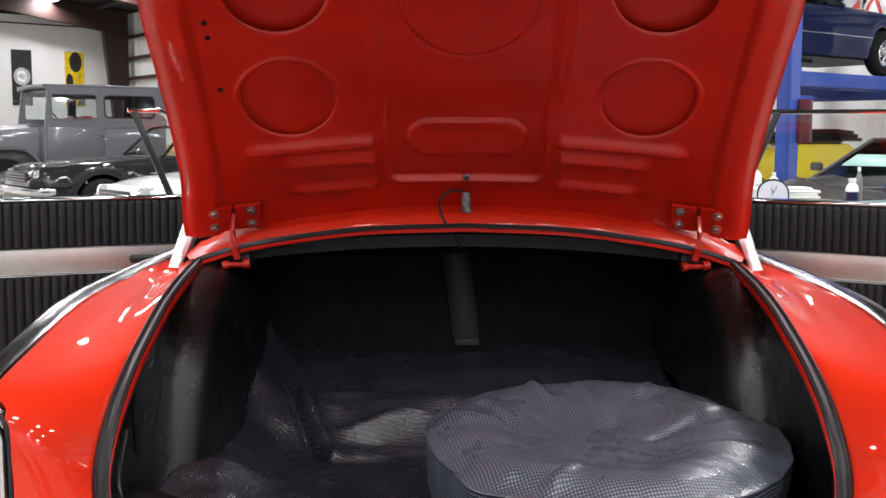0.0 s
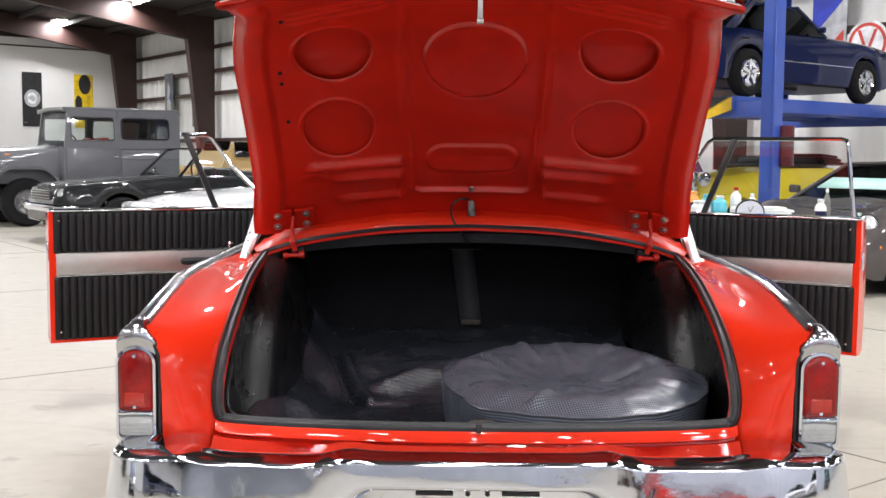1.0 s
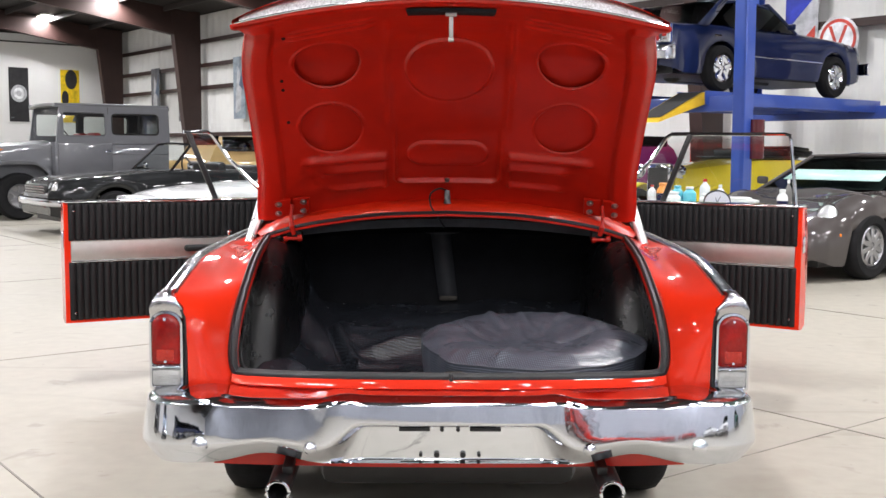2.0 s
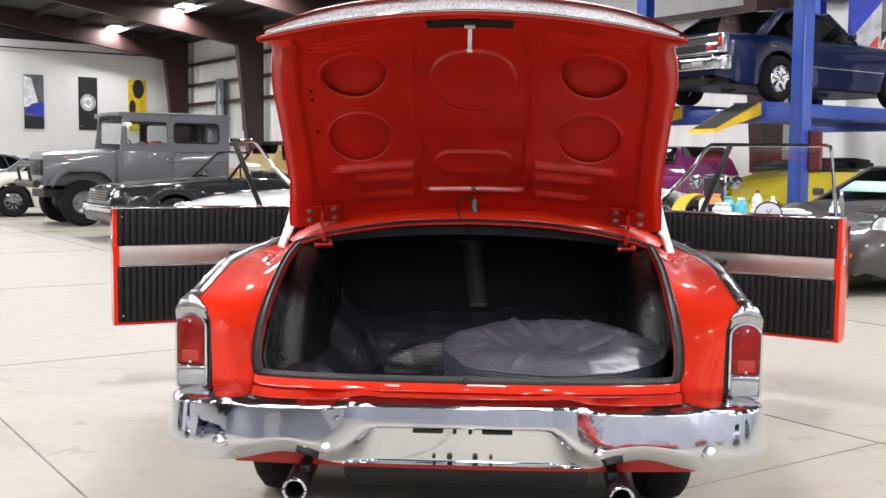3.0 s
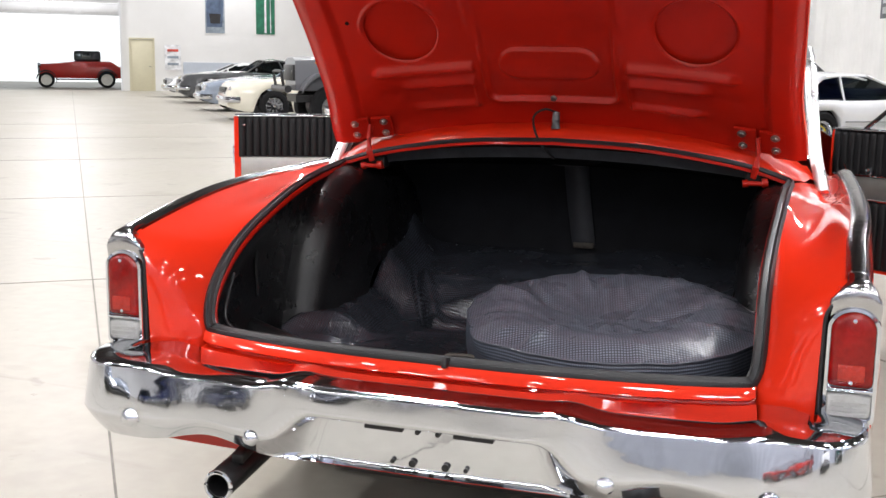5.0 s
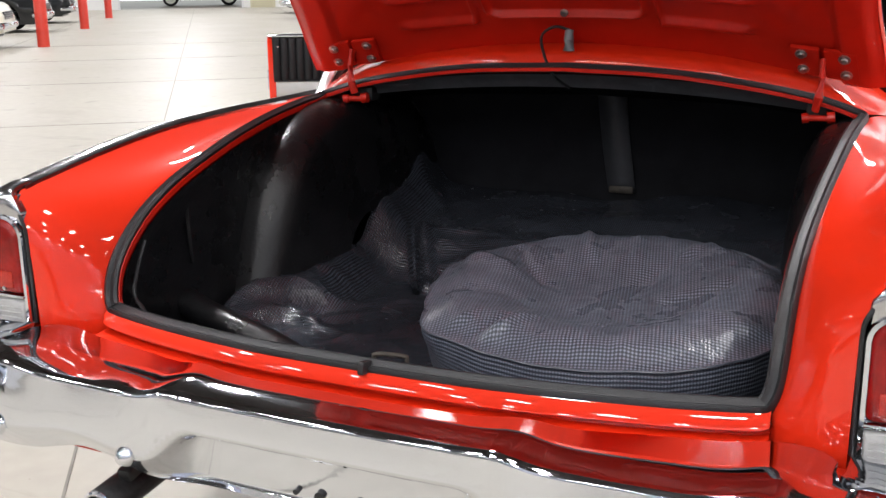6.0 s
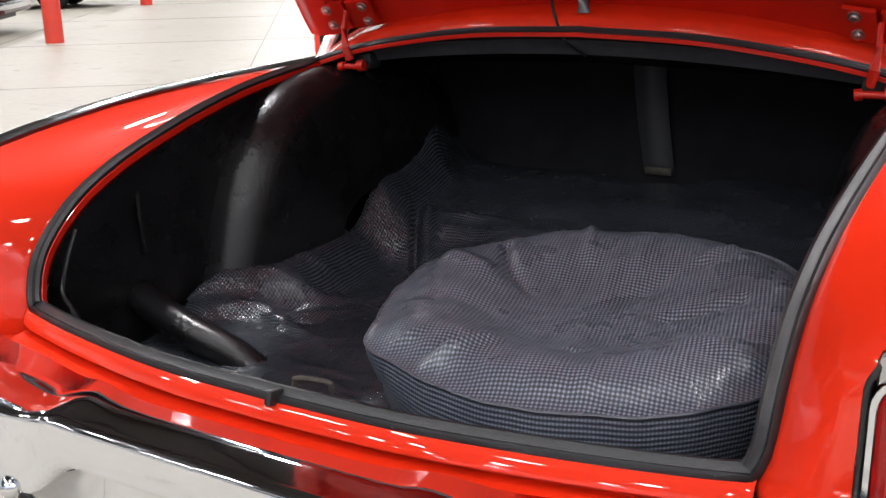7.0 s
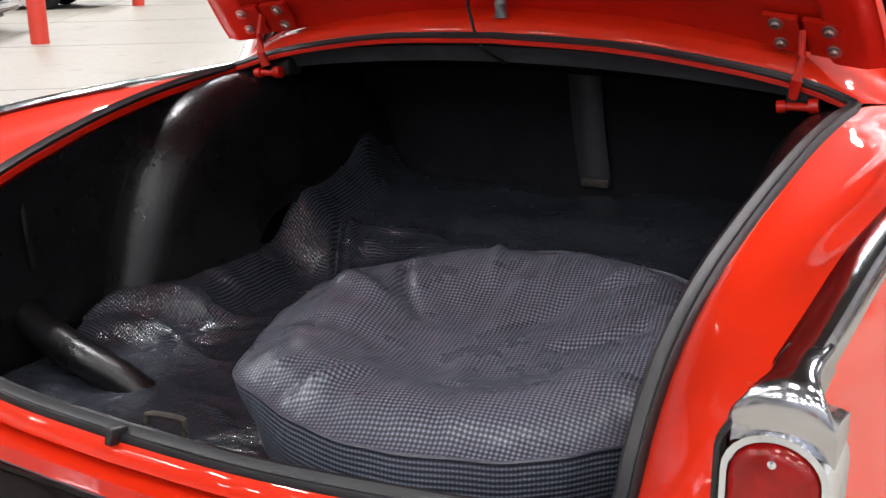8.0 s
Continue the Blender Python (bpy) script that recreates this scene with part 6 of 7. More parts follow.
def muscle_car():
    """Upright two-door with a full-width framed tail panel and a heavy bumper."""
    L, W = 4.95, 1.90
    car = auto("muscle_car", "dark blue two-door muscle car raised on a lift", parked(16.35, 10.6, L, HEAD_RIGHT) @ pose(0, 0, 2.17), P_BLUE, L, W, MUSCLE, (0.13, 0.27, 0.50, 0.61, 1.37), wheel=0.335, spokes=5, lamp_z=0.66, lamps=4, lamp_r=0.07, axles=(-0.27, 0.31), low=0.24, bumpers=False)
    y = -L / 2
    frame_parts = (("tail_frame", (1.62, 0.05, 0.028), 0.0, 0.885), ("tail_frame", (1.62, 0.05, 0.028), 0.0, 0.655), ("tail_bar", (1.58, 0.035, 0.012), 0.0, 0.77))
    for nm, size, x, z in frame_parts:
        boxed(nm, size, (x, y - 0.030, z), CHROME, car, bevel=0.006)
    boxed("tail_field", (1.58, 0.03, 0.21), (0, y - 0.016, 0.77), BLACK, car, bevel=0.006)
    boxed("tail_badge", (0.11, 0.02, 0.05), (0, y - 0.044, 0.785), CHROME, car, bevel=0.008)
    for sx in (-1, 1):
        lamp = boxed("lamp_bezel", (0.11, 0.12, 0.27), (sx * 0.86, y - 0.002, 0.77), CHROME, car, bevel=0.02)
        boxed("lamp_lens", (0.07, 0.02, 0.15), (sx * 0.86, y - 0.066, 0.79), TAIL_RED, lamp, bevel=0.006)
        boxed("reversing_lens", (0.20, 0.02, 0.06), (sx * 0.52, y - 0.137, 0.50), LENS_CLEAR, car, bevel=0.008)
    for end, nm in ((-1, "rear_bumper"), (1, "front_bumper")):
        bm = bmesh.new()
        rows = []
        for k in range(25):
            x = lerp(-1, 1, k / 24)
            back = 0.10 - 0.16 * max(0.0, abs(x) - 0.86) / 0.14
            rows.append([Vector((x * W * 0.505, end * (L / 2 + back * q), z)) for q, z in ((0.2, 0.60), (0.85, 0.595), (1.0, 0.565), (0.92, 0.52), (1.0, 0.47), (0.8, 0.42), (0.2, 0.41))])
        rows_mesh(bm, rows)
        thicken(part(nm, bm, CHROME, car, "heavy chrome bumper"), 0.01)
    boxed("plate_recess", (0.34, 0.02, 0.13), (0, y - 0.108, 0.50), BLACK, car, bevel=0.006)
    bm = bmesh.new()
    tube(bm, [(-0.78, -0.27 * L, 0.30), (0.78, -0.27 * L, 0.30)], 0.05, 10)
    lathe(bm, [(0.02, -0.16), (0.13, -0.09), (0.15, 0.0), (0.12, 0.10), (0.03, 0.16)], pose(0, -0.27 * L, 0.31), 14)
    part("rear_axle", bm, BLACK, car)
    bm = bmesh.new()
    box(bm, 0.9, 0.55, 0.20, pose(0, y + 0.42, 0.34), 0.05)
    part("fuel_tank", bm, BLACK, car)
    for sx in (-1, 1):
        bm = bmesh.new()
        tube(bm, spline([(sx * 0.45, y + 0.06, 0.32), (sx * 0.47, y + 0.7, 0.30), (sx * 0.40, y + 1.5, 0.26), (sx * 0.30, 0.6, 0.22)], 16), 0.035, 8)
        part("exhaust_pipe", bm, DARK_METAL, car)


MUSCLE = [(0.0, 0.66), (0.006, 0.90), (0.10, 0.945), (0.22, 0.965), (0.45, 0.95), (0.62, 0.965), (0.80, 0.93), (0.97, 0.87), (1.0, 0.66)]
DARK_METAL = material("dark_ramp_grip", (0.05, 0.05, 0.05), 0.7, vary=0.3, scale=30)
muscle_car()
auto("sports_coupe", "white two-door coupe with dark windows", hall(13.0, 14.5, 0, HEAD_RIGHT), P_WHITE, 4.5, 1.82, LOW, (0.06, 0.22, 0.42, 0.62, 1.20), lamp_z=0.56)
auto("sedan", "cream car with chrome bumper and black tyres", hall(-4.75, 22.6, 0, HEAD_RIGHT), P_CREAM, 4.9, 1.84, SEDAN, (0.16, 0.28, 0.5, 0.62, 1.48), lamps=4)
auto("sedan", "dark maroon car with chrome bumper", hall(-4.95, 16.6, 0, HEAD_RIGHT), P_MAROON, 4.8, 1.82, SEDAN, (0.16, 0.28, 0.5, 0.62, 1.46))
auto("sedan", "black car with bright hubcaps", hall(-4.85, 29.2, 0, HEAD_RIGHT), P_BLACK, 4.8, 1.82, SEDAN, (0.16, 0.28, 0.5, 0.62, 1.46))
auto("sedan", "black car with bright hubcaps", hall(-4.85, 34.6, 0, HEAD_RIGHT), P_BLACK, 4.8, 1.82, SEDAN, (0.16, 0.28, 0.5, 0.62, 1.46))


def off_roader(at):
    """Tall boxy wagon on large tyres."""
    car = thing("off_road_wagon", "matt grey boxy off-road wagon on large black tyres", "off-road wagon", at)
    W, zf, zb, zt = 1.62, 0.66, 1.42, 2.13
    bm = bmesh.new()
    # tub with wheel cut-outs, nose at +y
    rows = []
    for k in range(61):
        y = lerp(-1.58, 0.62, k / 60)
        lo = max(zf, math.sqrt(max(0, 0.50 ** 2 - (y + 1.0) ** 2)) + 0.46) if abs(y + 1.0) < 0.50 else zf
        half = [(W / 2 - 0.15, lo), (W / 2, lo), (W / 2 + 0.01, lo + 0.2 * (zb - lo)), (W / 2 + 0.01, zb - 0.06), (W / 2 - 0.02, zb)]
        rows.append([Vector((-x, y, z)) for x, z in half] + [Vector((x, y, z)) for x, z in half[::-1]])
    vr = rows_mesh(bm, rows)
    bm.faces.new(vr[0])
    bm.faces.new(list(reversed(vr[-1])))
    part("tub", bm, P_GREY, car)
    bm = bmesh.new()
    rows = []
    for k in range(16):
        y = lerp(0.62, 1.92, k / 15)
        w = lerp(0.60, 0.50, k / 15)
        t = lerp(1.42, 1.33, k / 15)
        half = [(w, 0.75), (w + 0.01, t - 0.12), (w - 0.02, t - 0.03), (w - 0.10, t), (0.2, t + 0.03), (0, t + 0.035)]
        rows.append([Vector((-x, y, z)) for x, z in half] + [Vector((x, y, z)) for x, z in half[-2::-1]])
    vr = rows_mesh(bm, rows)
    bm.faces.new(list(reversed(vr[-1])))
    part("bonnet", bm, P_GREY, car)
    for sx in (-1, 1):
        bm = bmesh.new()
        rows = []
        for k in range(21):
            a = lerp(0.32, math.pi - 0.25, k / 20)
            y, z = 1.27 + 0.62 * math.cos(a), 0.58 + 0.56 * math.sin(a)
            z = min(z, 1.08)
            rows.append([Vector((sx * 0.50, y, z)), Vector((sx * 0.84, y, z)), Vector((sx * 0.85, y, z - 0.07))])
        rows_mesh(bm, rows)
        thicken(part("front_wing", bm, P_GREY, car), 0.02)
        for yy in (1.27, -1.0):
            road_wheel(car, sx * 0.74, yy, 0.43, 0.28, RIM_GREY, 0.52, 6)
        # door with seams, hinge and handle
        bm = bmesh.new()
        box(bm, 0.03, 1.02, 0.70, pose(sx * (W / 2 + 0.012), 0.06, 1.05), 0.02)
        dr = part("door", bm, P_GREY, car)
        bm = bmesh.new()
        box(bm, 0.03, 0.12, 0.03, pose(sx * (W / 2 + 0.04), -0.36, 1.24), 0.01)
        part("door_handle", bm, CHROME, dr)
        # upper side in one sheet, with two rounded window openings
        def lean(y, z):
            return Vector((sx * (W / 2 - 0.005 - 0.085 * (z - zb)), y, z))

        def rounded(y0, y1, z0, z1, r):
            out = []
            for cy, cz, a0 in ((y1 - r, z1 - r, 0), (y0 + r, z1 - r, 90), (y0 + r, z0 + r, 180), (y1 - r, z0 + r, 270)):
                out += [(cy + r * math.cos(radians(a0 + 22.5 * k)), cz + r * math.sin(radians(a0 + 22.5 * k))) for k in range(5)]
            return out
        openings = [rounded(-0.33, 0.47, 1.53, 1.97, 0.05), rounded(-1.38, -0.46, 1.57, 1.95, 0.07)]
        bm = bmesh.new()
        for loop in [[(-1.60, zb - 0.03), (0.60, zb - 0.03), (0.52, zt - 0.03), (-1.60, zt - 0.03)]] + openings:
            vs = [bm.verts.new(lean(y, z)) for y, z in loop]
            for p, q in zip(vs, vs[1:] + vs[:1]):
                bm.edges.new((p, q))
        bmesh.ops.triangle_fill(bm, edges=bm.edges, use_beauty=True)
        thicken(part("upper_side", bm, P_GREY, car, "", smooth=False), 0.05, 0)
        for loop, mt, nm in ((openings[0], P_GREY, "window_frame"), (openings[1], BLACK, "window_rubber")):
            bm = bmesh.new()
            tube(bm, [lean(y, z) + Vector((sx * 0.022, 0, 0)) for y, z in loop], 0.017, 6, closed=True)
            part(nm, bm, mt, car)
            bm = bmesh.new()
            bm.faces.new([bm.verts.new(lean(y, z)) for y, z in loop])
            part("side_window", bm, GLASS, car, "", smooth=False)
        bm = bmesh.new()
        tube(bm, [lean(-1.00, 1.57), lean(-1.00, 1.95)], 0.012, 6)
        part("window_divider", bm, BLACK, car)
        bm = bmesh.new()
        tube(bm, [lean(0.60, zt - 0.015) + Vector((sx * 0.02, 0, 0)), lean(-1.60, zt - 0.015) + Vector((sx * 0.02, 0, 0))], 0.022, 6)
        part("drip_rail", bm, P_GREY, car)
        bm = bmesh.new()
        tube(bm, [lean(-0.39, zb) + Vector((sx * 0.028, 0, -0.65)), lean(-0.39, zt - 0.06) + Vector((sx * 0.024, 0, 0))], 0.007, 6)
        part("door_seam", bm, BLACK, car)
        boxed("belt_moulding", (0.02, 2.2, 0.02), (sx * (W / 2 + 0.012), -0.48, 1.20), P_GREY, car, bevel=0.005)
        bm = bmesh.new()
        lathe(bm, [(0.10, -0.05), (0.10, 0.0), (0.085, 0.02), (0, 0.035)], pose(sx * 0.36, 1.93, 1.10), 18)
        part("headlight", bm, HEADLIGHT, car)
        boxed("marker_light", (0.03, 0.10, 0.05), (sx * 0.52, 1.50, 1.26), AMBER, car, bevel=0.01)
    bm = bmesh.new()
    rows = []
    for k in range(9):
        y = lerp(-1.62, 0.60, k / 8)
        z = zt + 0.035 * math.sin(math.pi * (0.1 + 0.8 * k / 8))
        rows.append([Vector((x * (W / 2 - 0.03), y, z - 0.05 * abs(x) ** 4)) for x in (-1, -0.9, -0.5, 0, 0.5, 0.9, 1)])
    rows_mesh(bm, rows)
    thicken(part("roof", bm, P_GREY, car), 0.05)
    bm = bmesh.new()
    rows_mesh(bm, [[Vector((-0.70, 0.62, zb)), Vector((0.70, 0.62, zb))], [Vector((-0.66, 0.50, zt - 0.08)), Vector((0.66, 0.50, zt - 0.08))]])
    part("windscreen", bm, GLASS, car, "", smooth=False)
    bm = bmesh.new()
    tube(bm, [(0.15 * math.cos(a) - 0.36, 0.26 + 0.08 * math.sin(a), 1.50 + 0.15 * math.sin(a)) for a in (2 * math.pi * k / 20 for k in range(20))], 0.014, 6, closed=True)
    part("steering_wheel", bm, BLACK, car)
    for sx in (-1, 1):
        boxed("front_seat", (0.5, 0.14, 0.6), (sx * 0.38, -0.25, 1.30), SEAT_RED, car, bevel=0.05)
    boxed("rear_wall", (W - 0.20, 0.06, 1.00), (0, -1.575, 1.56), P_GREY, car, bevel=0.02)
    boxed("grille", (0.95, 0.06, 0.30), (0, 1.93, 1.08), BLACK, car, bevel=0.02)
    bm = bmesh.new()
    tube(bm, [(-0.72, 2.10, 0.78), (0.72, 2.10, 0.78)], 0.07, 8)
    tube(bm, spline([(-0.40, 2.12, 0.8), (-0.40, 2.16, 1.05), (-0.34, 2.16, 1.1), (0.34, 2.16, 1.1), (0.40, 2.16, 1.05), (0.40, 2.12, 0.8)], 20), 0.03, 8)
    part("front_bumper", bm, BLACK, car, "black winch bumper with tube guard")
    boxed("chassis", (0.9, 3.4, 0.14), (0, 0.2, 0.60), BLACK, car)
    bm = bmesh.new()
    tube(bm, [(-0.7, 1.27, 0.43), (0.7, 1.27, 0.43)], 0.06, 8)
    tube(bm, [(-0.7, -1.0, 0.43), (0.7, -1.0, 0.43)], 0.06, 8)
    part("axle", bm, BLACK, car)
    return car


off_roader(hall(5.2 + 1.27 + 0.3, 20.5, 0, HEAD_LEFT))


def hot_rod(name, label, at, coat, top_mat, whitewall=False, open_top=False):
    """Upright thirties body with open wheels and separate wings."""
    car = thing(name, label, "hot rod", at)
    bm = bmesh.new()
    rows = []
    for k in range(30):
        s = k / 29
        y = lerp(-1.9, 1.55, s)
        w = lerp(0.66, 0.28, smooth(0.45, 1.0, s)) * (0.75 + 0.25 * smooth(0, 0.12, s))
        t = lerp(1.20, 1.04, smooth(0.45, 1.0, s)) - 0.25 * (1 - smooth(0, 0.15, s))
        half = [(w * 0.9, 0.42), (w, 0.55), (w, t - 0.18), (w - 0.05, t - 0.04), (w * 0.5, t), (0, t + 0.01)]
        rows.append([Vector((-x, y, z)) for x, z in half] + [Vector((x, y, z)) for x, z in half[-2::-1]])
    vr = rows_mesh(bm, rows)
    bm.faces.new(vr[0])
    bm.faces.new(list(reversed(vr[-1])))
    part("body", bm, coat, car)
    if open_top:
        boxed("cockpit", (0.98, 1.55, 0.04), (0, -0.65, 1.205), BLACK, car, bevel=0.01)
        for y, z in ((-0.35, 1.25), (-1.15, 1.24)):
            boxed("bench_seat", (0.92, 0.16, 0.22), (0, y, z), VINYL, car, bevel=0.06)
        for k, z in enumerate((1.25, 1.31, 1.36)):
            boxed("folded_top", (1.16 - 0.06 * k, 0.62 - 0.08 * k, 0.055), (0, -1.52 + 0.03 * k, z), VINYL, car, bevel=0.022, rot=(4, 0, 0))
    else:
        bm = bmesh.new()
        box(bm, 1.14, 1.15, 0.46, pose(0, -0.45, 1.40), 0.10, 3)
        part("cabin_roof", bm, top_mat, car)
    for sx in (-1, 1):
        if not open_top:
            boxed("side_window", (0.02, 0.44, 0.20), (sx * 0.565, -0.42, 1.42), GLASS_DARK, car, bevel=0.004)
        for y, r in ((-1.25, 0.37), (1.30, 0.34)):
            w = road_wheel(car, sx * 0.74, y, r, 0.18, WHITEWALL if whitewall else CHROME, 0.72 if whitewall else 0.6)
            bm = bmesh.new()
            rows = []
            for k in range(17):
                a = lerp(0.1, math.pi + 0.2 if y > 0 else math.pi, k / 16)
                yy, zz = y + (r + 0.09) * math.cos(a), r + (r + 0.09) * math.sin(a)
                rows.append([Vector((sx * 0.58, yy, zz)), Vector((sx * 0.72, yy, zz + 0.02)), Vector((sx * 0.86, yy, zz)), Vector((sx * 0.88, yy, zz - 0.05))])
            rows_mesh(bm, rows)
            thicken(part("wing", bm, P_BLACK if whitewall else coat, car), 0.015)
        bm = bmesh.new()
        lathe(bm, [(0.02, -0.12), (0.09, -0.06), (0.115, 0.0), (0.10, 0.03), (0, 0.05)], pose(sx * 0.42, 1.62, 0.98), 18)
        part("headlight", bm, CHROME, car, "chrome bullet headlight")
        boxed("running_board", (0.22, 1.8, 0.04), (sx * 0.74, 0.0, 0.36), P_BLACK, car, bevel=0.01)
    boxed("radiator_shell", (0.50, 0.10, 0.62), (0, 1.60, 0.80), CHROME, car, bevel=0.05)
    boxed("radiator_core", (0.40, 0.02, 0.48), (0, 1.655, 0.80), BLACK, car)
    boxed("windscreen", (0.9, 0.02, 0.20), (0, 0.165, 1.42), GLASS, car, rot=(4, 0, 0))
    return car


hot_rod("hot_rod", "bright yellow hot rod with chrome headlights under the lift", hall(14.6, 11.2, 0, HEAD_LEFT), P_YELLOW, P_CREAM, open_top=True)
hot_rod("hot_rod", "red and black hot rod coupe with white-walled wheels", hall(1.2, 51.5, 0, HEAD_LEFT), P_RED, P_BLACK, True)


def box_truck(name, label, at, coat, W=1.75, L=4.4, H=1.75, cab=0.45):
    car = thing(name, label, "truck", at)
    bm = bmesh.new()
    box(bm, W, L, 0.62, pose(0, 0, 0.74), 0.12, 3)
    part("body", bm, coat, car)
    bm = bmesh.new()
    rows = []
    for z, w, y0, y1 in ((1.02, W / 2 - 0.04, -L * 0.40, L * 0.16), (1.35, W / 2 - 0.10, -L * 0.39, L * 0.12), (H - 0.04, W / 2 - 0.18, -L * 0.37, L * 0.05), (H, W / 2 - 0.3, -L * 0.33, 0.0)):
        rows.append([Vector((-w, y0, z)), Vector((w, y0, z)), Vector((w, y1, z)), Vector((-w, y1, z))])
    vr = rows_mesh(bm, rows, closed=True)
    bm.faces.new(vr[-1])
    part("cab", bm, coat, car, "", angle=30)
    for sx in (-1, 1):
        for y0, y1 in ((-L * 0.36, -L * 0.16), (-L * 0.13, L * 0.08)):
            boxed("side_window", (0.03, y1 - y0, 0.34), (sx * (W / 2 - 0.10), (y0 + y1) / 2, 1.42), GLASS_DARK, car, bevel=0.01, rot=(0, -sx * 11, 0))
        for y in (-L * 0.3, L * 0.3):
            road_wheel(car, sx * (W / 2 - 0.08), y, 0.34, 0.2)
        bm = bmesh.new()
        lathe(bm, [(0.10, -0.05), (0.10, 0.0), (0, 0.03)], pose(sx * W * 0.36, L / 2, 0.82), 16)
        part("headlight", bm, HEADLIGHT, car)
    boxed("windscreen", (W * 0.72, 0.03, 0.38), (0, L * 0.10, 1.42), GLASS_DARK, car, rot=(18, 0, 0))
    boxed("front_bumper", (W, 0.08, 0.14), (0, L / 2 + 0.05, 0.52), CHROME, car, bevel=0.03)
    boxed("grille", (W * 0.5, 0.04, 0.24), (0, L / 2 + 0.01, 0.80), BLACK, car, bevel=0.01)
    return car


box_truck("panel_truck", "dark purple vintage panel truck", hall(16.15, 14.7, 0, 180), P_PURPLE, W=1.65, L=4.0, H=1.62)
box_truck("pickup_truck", "tan vintage pickup truck", hall(10.9, 22.6, 0, HEAD_LEFT), P_TAN, H=1.60)


# ---- four-post lift ----
LIFT_BLUE = material("blue_lift_enamel", (0.030, 0.075, 0.36), 0.35, coat=0.4, vary=0.06, scale=4)
LIFT_YELLOW = material("yellow_ramp_enamel", (0.75, 0.48, 0.02), 0.45, coat=0.2, vary=0.10, scale=6)


def car_lift():
    lift = thing("car_lift", "blue four-post car lift with yellow drive-on ramps", "car lift", hall(0, 0))
    for v in (12.35, 16.75):
        for u in (9.16, 12.20):
            bm = bmesh.new()
            h = 4.4
            for m in (pose(v, u, h / 2) @ Matrix.Diagonal((1, 1, 1, 1)),):
                box(bm, 0.20, 0.06, h, m @ pose(0, -0.085 if u < 10 else 0.085, 0), 0.01, 1)
                for s in (-1, 1):
                    box(bm, 0.03, 0.20, h, m @ pose(s * 0.085, 0, 0), 0.008, 1)
            box(bm, 0.42, 0.42, 0.02, pose(v, u, 0.01))
            part("post", bm, LIFT_BLUE, lift)
        boxed("cross_beam", (0.18, 3.0, 0.22), (v, 10.68, 1.98), LIFT_BLUE, lift, bevel=0.01)
    for u in (9.95, 11.45):
        boxed("runway", (4.6, 0.50, 0.13), (14.5, u, 2.095), LIFT_BLUE, lift, bevel=0.01)
        for s in (-1, 1):
            boxed("runway_edge", (4.6, 0.03, 0.20), (14.5, u + s * 0.255, 2.07), LIFT_BLUE, lift, bevel=0.006)
        bm = bmesh.new()
        rows = []
        for s in (-1, 1):
            rows.append([Vector((12.22, u + s * 0.24, 2.16)), Vector((11.25, u + s * 0.24, 1.74)), Vector((11.22, u + s * 0.24, 1.70)), Vector((12.22, u + s * 0.24, 1.98))])
        rows_mesh(bm, rows, closed=True, caps=True)
        rp = part("ramp", bm, LIFT_YELLOW, lift, "yellow drive-on ramp", smooth=False)
        bm = bmesh.new()
        box(bm, 0.95, 0.40, 0.006, pose(11.74, u, 1.962, 0, -23.4, 0))
        part("ramp_grip", bm, DARK_METAL, rp)
    bm = bmesh.new()
    tube(bm, [(12.5, 9.02, 1.2), (12.5, 9.02, 1.75)], 0.11, 14)
    part("power_unit", bm, P_MAROON, lift, "dark red power unit")


car_lift()


# ---- workbench with bottles and a clock ----
BENCH_TOP = material("grey_bench_top", (0.18, 0.17, 0.165), 0.45, vary=0.15, scale=8)
PLASTIC_WHITE = material("white_plastic", (0.75, 0.76, 0.76), 0.35, vary=0.03)
PLASTIC_CYAN = material("light_blue_plastic", (0.10, 0.48, 0.58), 0.35, vary=0.05)
PLASTIC_ORANGE = material("orange_plastic", (0.80, 0.30, 0.04), 0.4, vary=0.05)
CLOCK_FACE = material("pale_clock_face", (0.62, 0.62, 0.70), 0.4, vary=0.04)
PAPER = material("white_paper", (0.8, 0.8, 0.78), 0.8, vary=0.03)


